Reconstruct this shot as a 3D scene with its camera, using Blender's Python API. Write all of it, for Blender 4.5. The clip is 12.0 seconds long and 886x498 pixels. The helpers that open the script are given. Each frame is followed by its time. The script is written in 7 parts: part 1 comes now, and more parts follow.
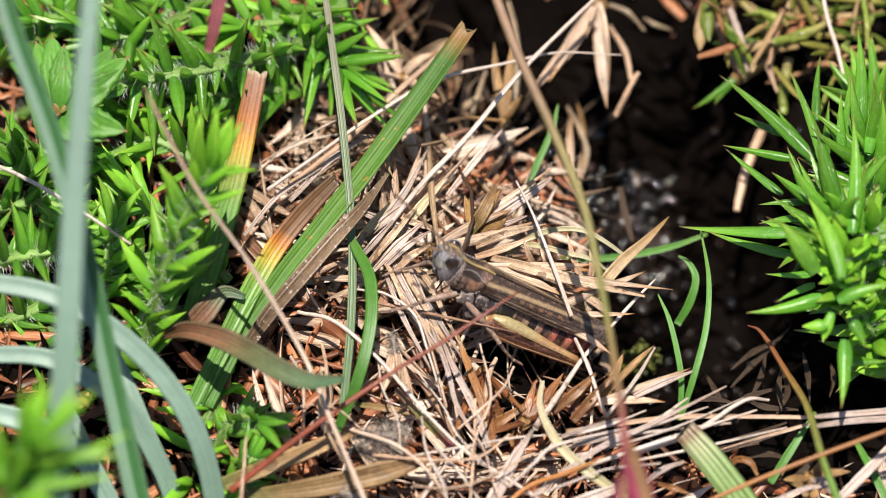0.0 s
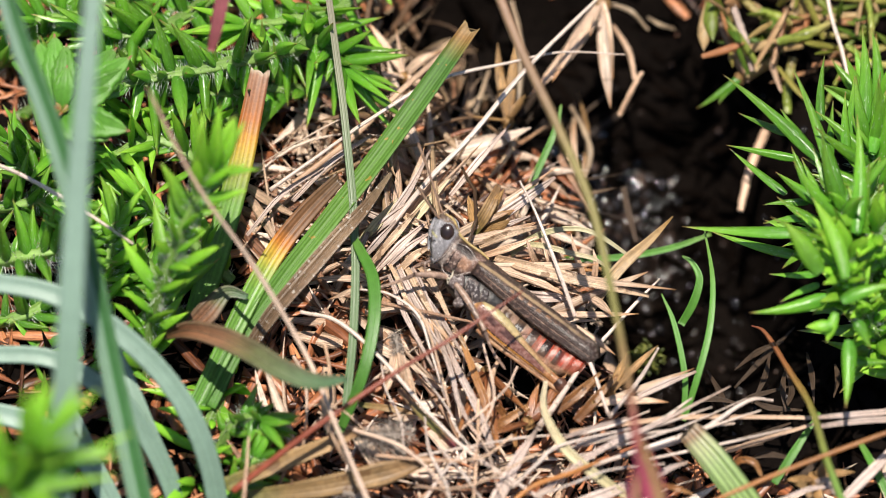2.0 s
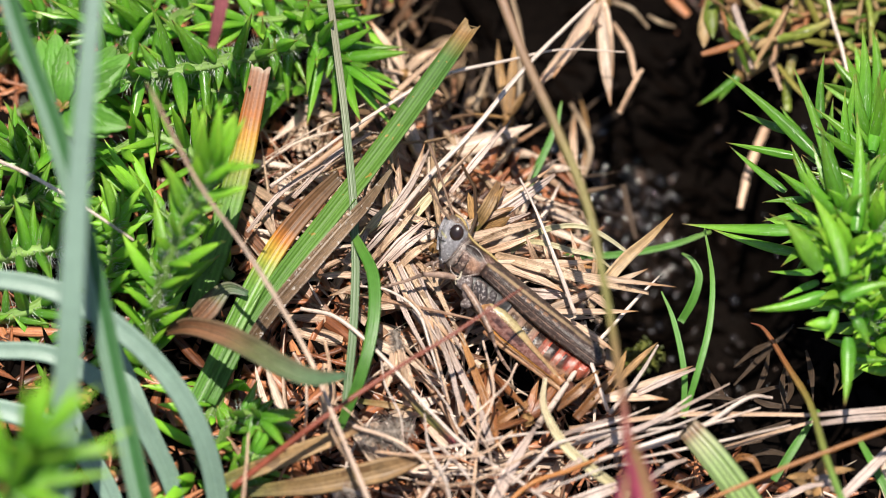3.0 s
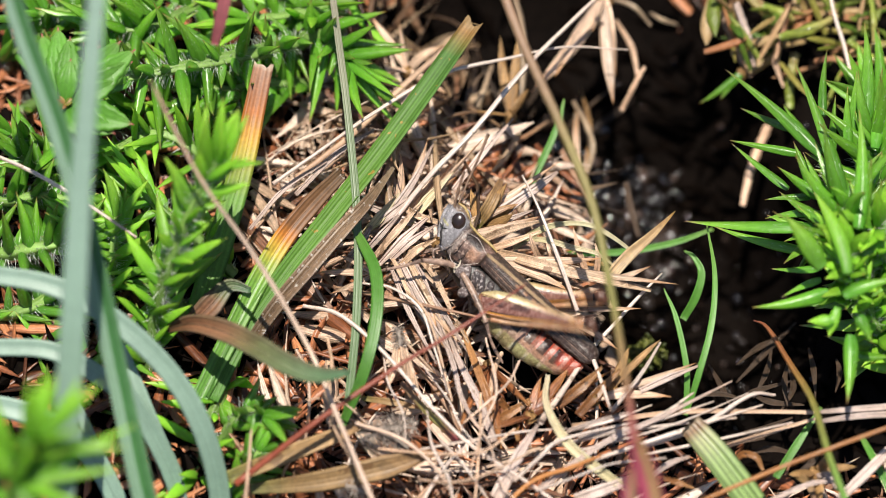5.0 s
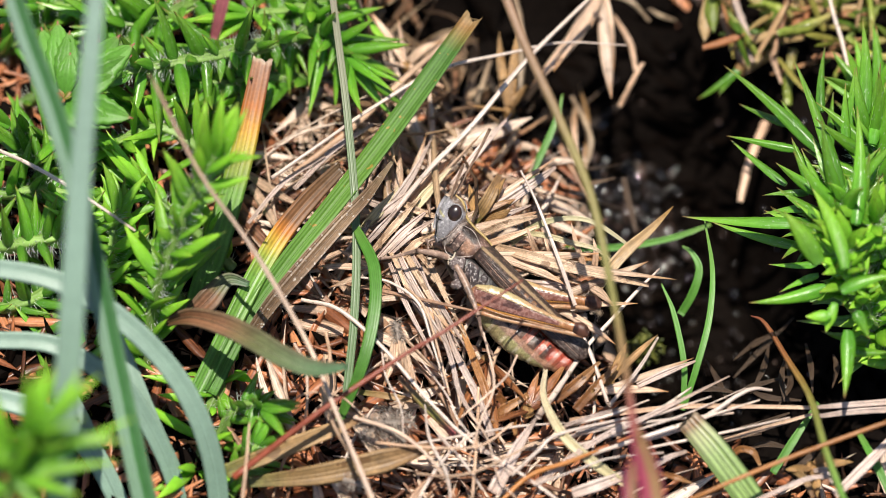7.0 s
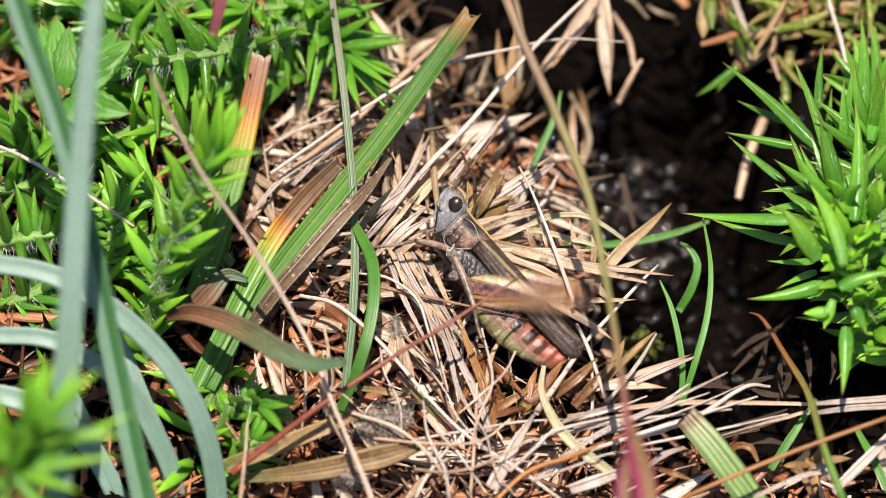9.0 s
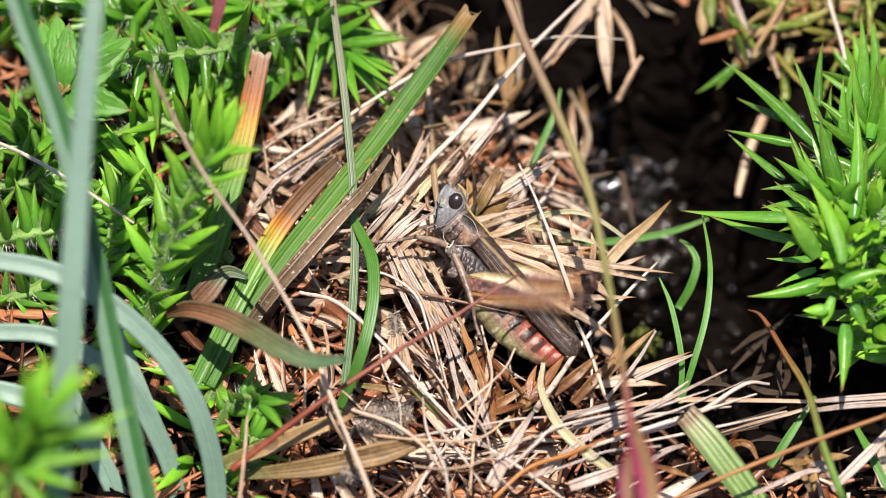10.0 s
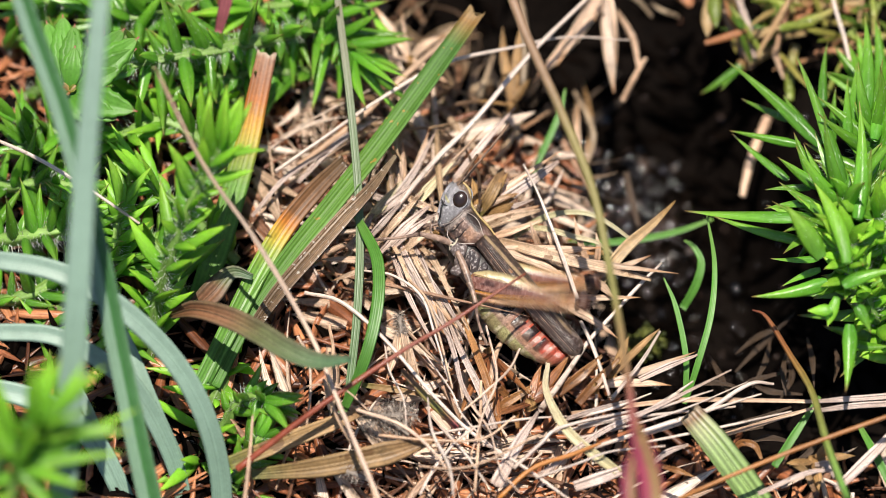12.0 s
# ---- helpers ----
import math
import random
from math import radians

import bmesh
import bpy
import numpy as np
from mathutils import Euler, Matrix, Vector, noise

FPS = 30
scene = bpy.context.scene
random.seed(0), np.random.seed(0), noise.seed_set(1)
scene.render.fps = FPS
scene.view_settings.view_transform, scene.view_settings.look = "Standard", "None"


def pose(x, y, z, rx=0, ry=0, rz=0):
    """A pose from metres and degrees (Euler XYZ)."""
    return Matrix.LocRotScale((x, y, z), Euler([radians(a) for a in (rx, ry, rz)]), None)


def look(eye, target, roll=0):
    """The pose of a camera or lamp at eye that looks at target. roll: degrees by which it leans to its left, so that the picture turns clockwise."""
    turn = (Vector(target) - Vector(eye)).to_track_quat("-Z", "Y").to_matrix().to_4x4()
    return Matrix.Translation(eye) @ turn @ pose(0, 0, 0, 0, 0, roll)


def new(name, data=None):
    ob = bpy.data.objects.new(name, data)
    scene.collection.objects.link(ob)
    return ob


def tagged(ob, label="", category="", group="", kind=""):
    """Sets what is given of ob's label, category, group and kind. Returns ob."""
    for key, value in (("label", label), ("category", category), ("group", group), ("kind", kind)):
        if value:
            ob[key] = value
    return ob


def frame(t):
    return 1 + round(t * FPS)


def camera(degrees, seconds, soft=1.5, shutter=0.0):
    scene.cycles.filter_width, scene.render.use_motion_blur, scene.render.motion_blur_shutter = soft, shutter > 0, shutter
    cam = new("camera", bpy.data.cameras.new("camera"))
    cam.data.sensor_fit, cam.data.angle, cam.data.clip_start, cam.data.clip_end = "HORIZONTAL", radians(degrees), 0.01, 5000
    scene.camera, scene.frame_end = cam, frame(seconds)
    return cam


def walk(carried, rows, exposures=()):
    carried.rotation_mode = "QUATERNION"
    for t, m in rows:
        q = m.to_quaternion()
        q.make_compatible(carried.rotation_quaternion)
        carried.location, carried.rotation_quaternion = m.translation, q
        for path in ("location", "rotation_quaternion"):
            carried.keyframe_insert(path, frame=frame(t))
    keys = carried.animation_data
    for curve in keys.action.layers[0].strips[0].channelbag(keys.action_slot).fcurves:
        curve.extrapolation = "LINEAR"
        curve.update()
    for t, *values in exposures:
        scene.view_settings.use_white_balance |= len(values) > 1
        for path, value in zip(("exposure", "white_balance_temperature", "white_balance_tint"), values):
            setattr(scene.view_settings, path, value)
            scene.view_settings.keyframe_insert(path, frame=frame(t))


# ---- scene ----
MM = 0.001

# ---- camera ----
cam = camera(5.5, 12.0, soft=0.5, shutter=1.0)
cam.data.dof.use_dof = True
cam.data.dof.focus_distance = 0.746
cam.data.dof.aperture_fstop = 18.5
walk(cam, [
    (0.0, look((0.00105, -0.37342, 0.65007), (0.00034, 0.00063, 0.00037), -0.271)),
    (0.5, look((0.00108, -0.37329, 0.64981), (0.00027, 0.00064, 0.00037), -0.284)),
    (1.0, look((0.00109, -0.37316, 0.64947), (0.00033, 0.00063, 0.00036), -0.291)),
    (1.5, look((0.00108, -0.37292, 0.64890), (0.00009, 0.00057, 0.00033), -0.322)),
    (2.0, look((0.00105, -0.37277, 0.64842), (0.00008, 0.00063, 0.00036), -0.287)),
    (2.5, look((0.00100, -0.37301, 0.64856), (-0.00003, 0.00059, 0.00034), -0.236)),
    (3.0, look((0.00094, -0.37344, 0.64900), (0.00008, 0.00041, 0.00024), -0.170)),
    (5.0, look((0.00057, -0.37429, 0.64893), (-0.00013, 0.00022, 0.00013), -0.122)),
    (5.5, look((0.00046, -0.37463, 0.64908), (0.00002, 0.00007, 0.00004), -0.045)),
    (6.0, look((0.00034, -0.37501, 0.64930), (0.00000, 0.00000, 0.00000), -0.002)),
    (6.5, look((0.00022, -0.37531, 0.64940), (0.00021, -0.00006, -0.00003), 0.068)),
    (7.0, look((0.00009, -0.37571, 0.64966), (0.00002, -0.00016, -0.00009), 0.139)),
    (9.0, look((-0.00041, -0.37664, 0.64977), (0.00015, -0.00043, -0.00025), 0.305)),
    (9.5, look((-0.00053, -0.37692, 0.64997), (0.00020, -0.00049, -0.00028), 0.362)),
    (10.0, look((-0.00064, -0.37718, 0.65018), (0.00018, -0.00063, -0.00036), 0.401)),
    (10.5, look((-0.00073, -0.37747, 0.65048), (0.00025, -0.00056, -0.00033), 0.421)),
    (11.0, look((-0.00082, -0.37766, 0.65067), (0.00022, -0.00053, -0.00031), 0.411)),
    (11.5, look((-0.00090, -0.37775, 0.65076), (0.00005, -0.00062, -0.00036), 0.413)),
    (12.0, look((-0.00096, -0.37796, 0.65113), (-0.00022, -0.00061, -0.00035), 0.400)),
])

# ---- light ----
SUN = Vector((-0.015, -0.05, 0.97)).normalized()
world = bpy.data.worlds.new("world")
scene.world = world
world.use_nodes = True
wn = world.node_tree.nodes
sky = wn.new("ShaderNodeTexSky")
sky.sky_type = "NISHITA"
sky.sun_disc = False
sky.sun_elevation = math.asin(SUN.z)
sky.sun_rotation = math.atan2(SUN.x, SUN.y)
world.node_tree.links.new(sky.outputs["Color"], wn["Background"].inputs["Color"])
wn["Background"].inputs["Strength"].default_value = 0.075
sun = new("sun", bpy.data.lights.new("sun", "SUN"))
sun.data.energy = 5.0
sun.data.angle = radians(0.55)
sun.data.color = (1.0, 0.93, 0.83)
sun.matrix_basis = look(SUN, (0, 0, 0))
scene.view_settings.exposure = 0.25


# ---- materials ----
def material(name, stops, source="u", wobble=0.1, vary=0.3, fine=900, coarse=180, veins=0, vein_depth=0.25, rough=0.45,
             through_light=0.0, bump=0.25, speck=None, speck_amount=0.5, speck_scale=700, gloss=0.5, spread=0.25, across=None, streaks=0):
    """Plant or body surface. stops: colours along the piece (u), by object (object) or by loose piece (island)."""
    m = bpy.data.materials.new(name)
    m.use_nodes = True
    nt = m.node_tree
    n, link = nt.nodes, nt.links.new
    bsdf = n["Principled BSDF"]
    tex = n.new("ShaderNodeTexCoord")
    uv = n.new("ShaderNodeSeparateXYZ")
    link(tex.outputs["UV"], uv.inputs[0])

    def noise_node(scale, detail=3.0):
        k = n.new("ShaderNodeTexNoise")
        k.inputs["Scale"].default_value, k.inputs["Detail"].default_value = scale, detail
        link(tex.outputs["Object"], k.inputs["Vector"])
        return k.outputs["Fac"]

    def calc(op, a, b=0.0):
        k = n.new("ShaderNodeMath")
        k.operation = op
        for socket, value in zip(k.inputs, (a, b)):
            if isinstance(value, (int, float)):
                socket.default_value = value
            else:
                link(value, socket)
        return k.outputs[0]

    def ramp(fac, steps):
        k = n.new("ShaderNodeValToRGB")
        r = k.color_ramp
        while len(r.elements) < len(steps):
            r.elements.new(0.5)
        for e, (p, c) in zip(r.elements, steps):
            e.position, e.color = p, (*c, 1)
        link(fac, k.inputs[0])
        return k.outputs[0]

    def mixed(kind, fac, a, b):
        k = n.new("ShaderNodeMix")
        k.data_type, k.blend_type = "RGBA", kind
        for socket, value in zip((k.inputs[0], k.inputs[6], k.inputs[7]), (fac, a, b)):
            if isinstance(value, (int, float)):
                socket.default_value = value
            elif isinstance(value, tuple):
                socket.default_value = (*value, 1)
            else:
                link(value, socket)
        return k.outputs[2]

    big, small, tiny = noise_node(coarse), noise_node(fine, 5.0), noise_node(fine * 4.5, 2.0)
    info, geo = n.new("ShaderNodeObjectInfo"), n.new("ShaderNodeNewGeometry")
    rnd = geo.outputs["Random Per Island"] if source == "island" else info.outputs["Random"]
    base = {"u": uv.outputs[0], "v": uv.outputs[1], "object": info.outputs["Random"], "island": rnd}[source]
    if source in "uv":
        base = calc("ADD", base, calc("MULTIPLY", calc("SUBTRACT", big, 0.5), wobble * 2))
    colour = ramp(base, stops)
    if across:
        colour = mixed("MIX", ramp(calc("ADD", uv.outputs[1], calc("MULTIPLY", calc("SUBTRACT", small, 0.5), 0.2)), [(p, (a, a, a)) for p, a, _ in across]), colour, across[0][2])
    shade = calc("ADD", calc("MULTIPLY", calc("SUBTRACT", big, 0.5), vary * 2), calc("ADD", calc("MULTIPLY", calc("SUBTRACT", small, 0.5), vary * 2.8), calc("MULTIPLY", calc("SUBTRACT", tiny, 0.5), vary * 2.4)))
    shade = calc("ADD", calc("ADD", shade, 1.0), calc("MULTIPLY", calc("SUBTRACT", rnd, 0.5), spread * 2))
    height = small
    if streaks:
        k = n.new("ShaderNodeCombineXYZ")
        link(calc("ADD", calc("MULTIPLY", uv.outputs[0], 2.5), calc("MULTIPLY", rnd, 90.0)), k.inputs[0])
        link(calc("MULTIPLY", uv.outputs[1], streaks), k.inputs[1])
        k2 = n.new("ShaderNodeTexNoise")
        k2.inputs["Scale"].default_value, k2.inputs["Detail"].default_value = 1.0, 5.0
        link(k.outputs[0], k2.inputs["Vector"])
        line = k2.outputs["Fac"]
        shade = calc("MULTIPLY", shade, calc("MAXIMUM", 0.25, calc("ADD", -0.35, calc("MULTIPLY", line, 2.6))))
        height = calc("ADD", calc("MULTIPLY", height, 0.5), calc("MULTIPLY", line, 1.6))
    if veins:
        wave = calc("MULTIPLY", calc("ADD", calc("SINE", calc("MULTIPLY", uv.outputs[1], veins * math.tau)), 1.0), 0.5)
        shade = calc("MULTIPLY", shade, calc("ADD", 1.0 - vein_depth, calc("MULTIPLY", wave, vein_depth)))
        height = calc("ADD", calc("MULTIPLY", small, 0.4), wave)
    k = n.new("ShaderNodeVectorMath")
    k.operation = "SCALE"
    link(colour, k.inputs[0])
    link(shade, k.inputs["Scale"])
    colour = k.outputs[0]
    if speck:
        spots = calc("GREATER_THAN", noise_node(speck_scale, 2.0), 0.75 - 0.3 * speck_amount)
        colour = mixed("MIX", calc("MULTIPLY", spots, 0.8), colour, speck)
    link(colour, bsdf.inputs["Base Color"])
    rr = calc("ADD", rough, calc("MULTIPLY", calc("SUBTRACT", small, 0.5), 0.25))
    link(rr, bsdf.inputs["Roughness"])
    bsdf.inputs["Specular IOR Level"].default_value = gloss
    if bump:
        b = n.new("ShaderNodeBump")
        b.inputs["Strength"].default_value = bump
        b.inputs["Distance"].default_value = 0.00015
        link(height, b.inputs["Height"])
        link(b.outputs[0], bsdf.inputs["Normal"])
    if through_light:
        t = n.new("ShaderNodeBsdfTranslucent")
        link(colour, t.inputs["Color"])
        mix = n.new("ShaderNodeMixShader")
        mix.inputs[0].default_value = through_light
        link(bsdf.outputs[0], mix.inputs[1])
        link(t.outputs[0], mix.inputs[2])
        link(mix.outputs[0], n["Material Output"].inputs["Surface"])
    return m


def plain(name, *stops, **more):
    steps = [(i / max(1, len(stops) - 1), c) for i, c in enumerate(stops)]
    return material(name, steps, **more)


# far darker than wet peat: the shade of the hollow is in the colour
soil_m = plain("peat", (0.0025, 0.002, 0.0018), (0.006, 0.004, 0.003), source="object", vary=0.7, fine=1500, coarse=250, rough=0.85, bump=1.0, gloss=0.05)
crumb_m = plain("wet_peat_crumb", (0.008, 0.006, 0.005), (0.012, 0.008, 0.007), (0.055, 0.034, 0.025), source="island", fine=2500, rough=0.2, bump=0.0, gloss=1.0)
litter_m = material("dry_litter", [(0.0, (0.17, 0.063, 0.028)), (0.14, (0.34, 0.154, 0.079)), (0.3, (0.5, 0.299, 0.187)), (0.5, (0.62, 0.439, 0.305)), (0.78, (0.69, 0.521, 0.394)), (1.0, (0.78, 0.637, 0.532))],
                    source="island", fine=1800, coarse=300, vary=0.36, rough=0.4, through_light=0.12, streaks=26, bump=0.5, speck=(0.12, 0.07, 0.035), speck_amount=0.22, gloss=0.8)
dark_litter_m = material("rotting_litter", [(0.0, (0.08, 0.028, 0.013)), (0.5, (0.29, 0.098, 0.04)), (1.0, (0.46, 0.19, 0.085))],
                         source="island", fine=1500, coarse=300, vary=0.4, rough=0.35, streaks=20)
dry_spine_m = material("dry_spine", [(0.0, (0.72, 0.519, 0.374)), (0.75, (0.658, 0.451, 0.305)), (1.0, (0.463, 0.212, 0.071))], fine=8, coarse=2, vary=0.26, rough=0.38,
                       through_light=0.15, streaks=16, bump=0.5, speck=(0.2, 0.11, 0.05), speck_amount=0.25, spread=0.25, speck_scale=9, gloss=0.8)
brown_spine_m = material("brown_spine", [(0.0, (0.3, 0.17, 0.07)), (1.0, (0.42, 0.24, 0.09))], fine=8, vary=0.3, rough=0.45, through_light=0.1, streaks=24, bump=0.5,
                         speck=(0.1, 0.05, 0.02), speck_amount=0.35, coarse=2, speck_scale=9)
straw_m = material("bleached_straw", [(0.0, (0.58, 0.45, 0.37)), (0.5, (0.72, 0.6, 0.52)), (1.0, (0.58, 0.45, 0.37))], fine=2200, coarse=200, vary=0.2, rough=0.42,
                   speck=(0.3, 0.24, 0.17), speck_amount=0.3, speck_scale=1900, spread=0.15, streaks=14, gloss=0.8)
ribbed_straw_m = material("ribbed_straw", [(0.0, (0.546, 0.405, 0.332)), (0.5, (0.671, 0.529, 0.461)), (1.0, (0.566, 0.414, 0.332))], fine=2200, coarse=240, vary=0.25, rough=0.5, spread=0.22, streaks=16, veins=3, vein_depth=0.14, bump=0.6,
                          speck=(0.3, 0.22, 0.15), speck_amount=0.22, speck_scale=1800, through_light=0.1, gloss=0.8)
rust_leaf_m = material("rust_brown_leaf", [(0.0, (0.2, 0.08, 0.03)), (0.5, (0.34, 0.15, 0.05)), (1.0, (0.42, 0.22, 0.09))], fine=1500, coarse=260, vary=0.35, rough=0.3, spread=0.3, streaks=16, through_light=0.25, speck=(0.08, 0.035, 0.015), speck_amount=0.35, speck_scale=1500)
pink_straw_m = material("pinkish_straw", [(0.0, (0.62, 0.44, 0.33)), (0.6, (0.7, 0.52, 0.4)), (1.0, (0.56, 0.36, 0.24))], fine=1800, coarse=220, vary=0.2, rough=0.4, spread=0.1, streaks=10)
twig_m = material("red_brown_twig", [(0.0, (0.3, 0.14, 0.07)), (0.5, (0.36, 0.18, 0.09)), (1.0, (0.42, 0.26, 0.15))], fine=1500, coarse=260, vary=0.4, rough=0.5, streaks=8, bump=0.6)
tan_straw_m = material("tan_straw", [(0.0, (0.525, 0.334, 0.214)), (1.0, (0.63, 0.43, 0.293))], fine=1800, vary=0.25, rough=0.45, spread=0.2, streaks=12)
speckled_m = material("speckled_tan_stalk", [(0.0, (0.48, 0.32, 0.2)), (0.5, (0.62, 0.44, 0.3)), (1.0, (0.52, 0.36, 0.23))], fine=1600, coarse=220, vary=0.3, rough=0.28, spread=0.15, streaks=14, bump=0.5, speck=(0.2, 0.12, 0.07), speck_amount=0.5, speck_scale=900)
yellow_straw_m = material("yellowish_straw", [(0.0, (0.62, 0.55, 0.3)), (1.0, (0.66, 0.56, 0.38))], fine=1800, coarse=200, vary=0.2, rough=0.4, spread=0.1, streaks=12, through_light=0.2)
ochre_blade_m = material("ochre_blade", [(0.0, (0.58, 0.42, 0.26)), (0.8, (0.56, 0.36, 0.16)), (1.0, (0.5, 0.26, 0.06))], fine=1600, coarse=220, vary=0.3, rough=0.4, streaks=16, through_light=0.15, bump=0.4, speck=(0.2, 0.1, 0.04), speck_amount=0.3, speck_scale=1500)
rust_stem_m = material("rust_stem", [(0.0, (0.34, 0.075, 0.035)), (1.0, (0.3, 0.08, 0.05))], fine=1500, vary=0.2, rough=0.4)
rustgreen_m = material("rust_to_green_stem", [(0.0, (0.2, 0.06, 0.04)), (0.4, (0.3, 0.12, 0.04)), (0.65, (0.22, 0.22, 0.05)), (1.0, (0.12, 0.26, 0.05))], fine=1200, vary=0.2, rough=0.35, streaks=8)
orange_stem_m = material("orange_stem", [(0.0, (0.5, 0.2, 0.045)), (1.0, (0.42, 0.17, 0.05))], fine=1500, vary=0.2, rough=0.4)
gorse_m = material("gorse_spine_green", [(0.0, (0.11, 0.36, 0.03)), (0.5, (0.19, 0.49, 0.035)), (0.86, (0.29, 0.57, 0.06)), (0.94, (0.42, 0.44, 0.1)), (1.0, (0.5, 0.27, 0.1))],
                   wobble=0.04, fine=8, coarse=1.5, vary=0.24, rough=0.32, gloss=1.0, through_light=0.36, bump=0.5, veins=3, vein_depth=0.15, speck=(0.56, 0.76, 0.48), speck_amount=0.22, speck_scale=13, spread=0.34)
gorse_young_m = material("gorse_young_green", [(0.0, (0.16, 0.44, 0.035)), (0.6, (0.29, 0.63, 0.04)), (0.93, (0.4, 0.7, 0.06)), (1.0, (0.5, 0.5, 0.12))],
                         wobble=0.05, fine=8, coarse=1.5, vary=0.2, rough=0.42, gloss=0.8, through_light=0.4, bump=0.3, spread=0.25, speck=(0.5, 0.74, 0.36), speck_amount=0.16, speck_scale=13)
gorse_stem_m = material("gorse_stem", [(0.0, (0.16, 0.28, 0.06)), (1.0, (0.22, 0.38, 0.08))], fine=1500, vary=0.3, rough=0.5, bump=0.5, veins=5)
hair_m = plain("plant_hair", (0.7, 0.75, 0.66), (0.8, 0.82, 0.76), source="island", bump=0, rough=0.3, through_light=0.4, vary=0.05)
moss_m = material("moss_leaf", [(0.0, (0.1, 0.2, 0.02)), (0.35, (0.26, 0.3, 0.04)), (0.55, (0.42, 0.3, 0.1)), (0.75, (0.5, 0.34, 0.18)), (1.0, (0.33, 0.12, 0.04))], source="object", fine=8, vary=0.34, rough=0.4, through_light=0.25, coarse=2, bump=0.5, speck=(0.12, 0.07, 0.03), speck_amount=0.3, speck_scale=7)
glauca_m = material("bluegreen_blade", [(0.0, (0.24, 0.38, 0.28)), (0.5, (0.32, 0.47, 0.37)), (1.0, (0.37, 0.52, 0.42))], fine=1200, coarse=90, vary=0.12, rough=0.42,
                    through_light=0.22, veins=9, vein_depth=0.16, bump=0.12, spread=0.1)
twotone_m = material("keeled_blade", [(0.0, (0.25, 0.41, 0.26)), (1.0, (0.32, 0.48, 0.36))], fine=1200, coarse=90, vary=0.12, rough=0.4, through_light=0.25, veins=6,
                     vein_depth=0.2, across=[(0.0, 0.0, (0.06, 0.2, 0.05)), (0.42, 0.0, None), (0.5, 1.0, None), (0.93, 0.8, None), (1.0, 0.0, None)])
broad_m = material("broad_cut_blade", [(0.0, (0.12, 0.3, 0.05)), (0.3, (0.14, 0.32, 0.045)), (0.6, (0.16, 0.34, 0.045)), (0.93, (0.1, 0.23, 0.04)), (0.98, (0.4, 0.22, 0.07)), (1.0, (0.5, 0.33, 0.15))],
                   wobble=0.03, fine=1300, coarse=160, vary=0.18, rough=0.55, through_light=0.3, veins=6, vein_depth=0.24, bump=0.25, speck=(0.5, 0.3, 0.06), speck_amount=0.2, speck_scale=900, spread=0)
# pale specks put the sparkle of dew beads into the colour
brownedge_m = material("withered_blade", [(0.0, (0.13, 0.08, 0.04)), (0.4, (0.2, 0.12, 0.065)), (0.62, (0.24, 0.15, 0.08)), (0.8, (0.17, 0.1, 0.05)), (1.0, (0.26, 0.19, 0.11))],
                       fine=2200, coarse=200, vary=0.4, rough=0.4, veins=5, vein_depth=0.15, bump=0.5, spread=0, through_light=0.08, speck=(0.6, 0.55, 0.48), speck_amount=0.3, speck_scale=2600)
halfdead_m = material("half_withered_blade", [(0.0, (0.12, 0.3, 0.05)), (0.4, (0.18, 0.38, 0.05)), (0.5, (0.34, 0.42, 0.06)), (0.57, (0.62, 0.4, 0.05)), (0.63, (0.56, 0.2, 0.03)), (0.68, (0.24, 0.11, 0.045)), (1.0, (0.14, 0.085, 0.045))],
                      wobble=0.05, fine=1500, coarse=200, vary=0.25, rough=0.42, veins=5, vein_depth=0.3, bump=0.2, spread=0, through_light=0.12)
orange_m = material("orange_cut_blade", [(0.0, (0.13, 0.3, 0.05)), (0.4, (0.17, 0.36, 0.05)), (0.56, (0.5, 0.42, 0.05)), (0.66, (0.62, 0.32, 0.03)), (0.76, (0.5, 0.17, 0.035)), (0.86, (0.4, 0.17, 0.08)), (0.97, (0.42, 0.22, 0.13)), (1.0, (0.65, 0.55, 0.4))],
                    wobble=0.05, fine=1300, vary=0.24, rough=0.5, veins=5, vein_depth=0.2, bump=0.1, through_light=0.25, spread=0)
fresh_m = material("fresh_grass", [(0.0, (0.12, 0.32, 0.05)), (0.7, (0.14, 0.38, 0.05)), (1.0, (0.22, 0.4, 0.08))], fine=1500, coarse=120, vary=0.12, rough=0.36, through_light=0.3, veins=6, vein_depth=0.25, spread=0.15)
greygreen_m = material("greygreen_grass", [(0.0, (0.1, 0.18, 0.07)), (0.5, (0.16, 0.22, 0.11)), (1.0, (0.25, 0.22, 0.16))], fine=1500, coarse=120, vary=0.15, rough=0.42, through_light=0.15, veins=4)
pale_olive_m = plain("pale_olive_blade", (0.5, 0.46, 0.24), (0.56, 0.5, 0.32), source="u", fine=1500, vary=0.2, rough=0.42, through_light=0.2, veins=4)
striped_m = material("striped_cut_blade", [(0.0, (0.3, 0.48, 0.12)), (0.6, (0.38, 0.53, 0.19)), (0.85, (0.48, 0.5, 0.24)), (0.93, (0.34, 0.2, 0.1)), (1.0, (0.5, 0.38, 0.25))], wobble=0.04, fine=1500, coarse=150, vary=0.2, rough=0.42,
                     through_light=0.25, veins=5, vein_depth=0.5, bump=0.4, spread=0)
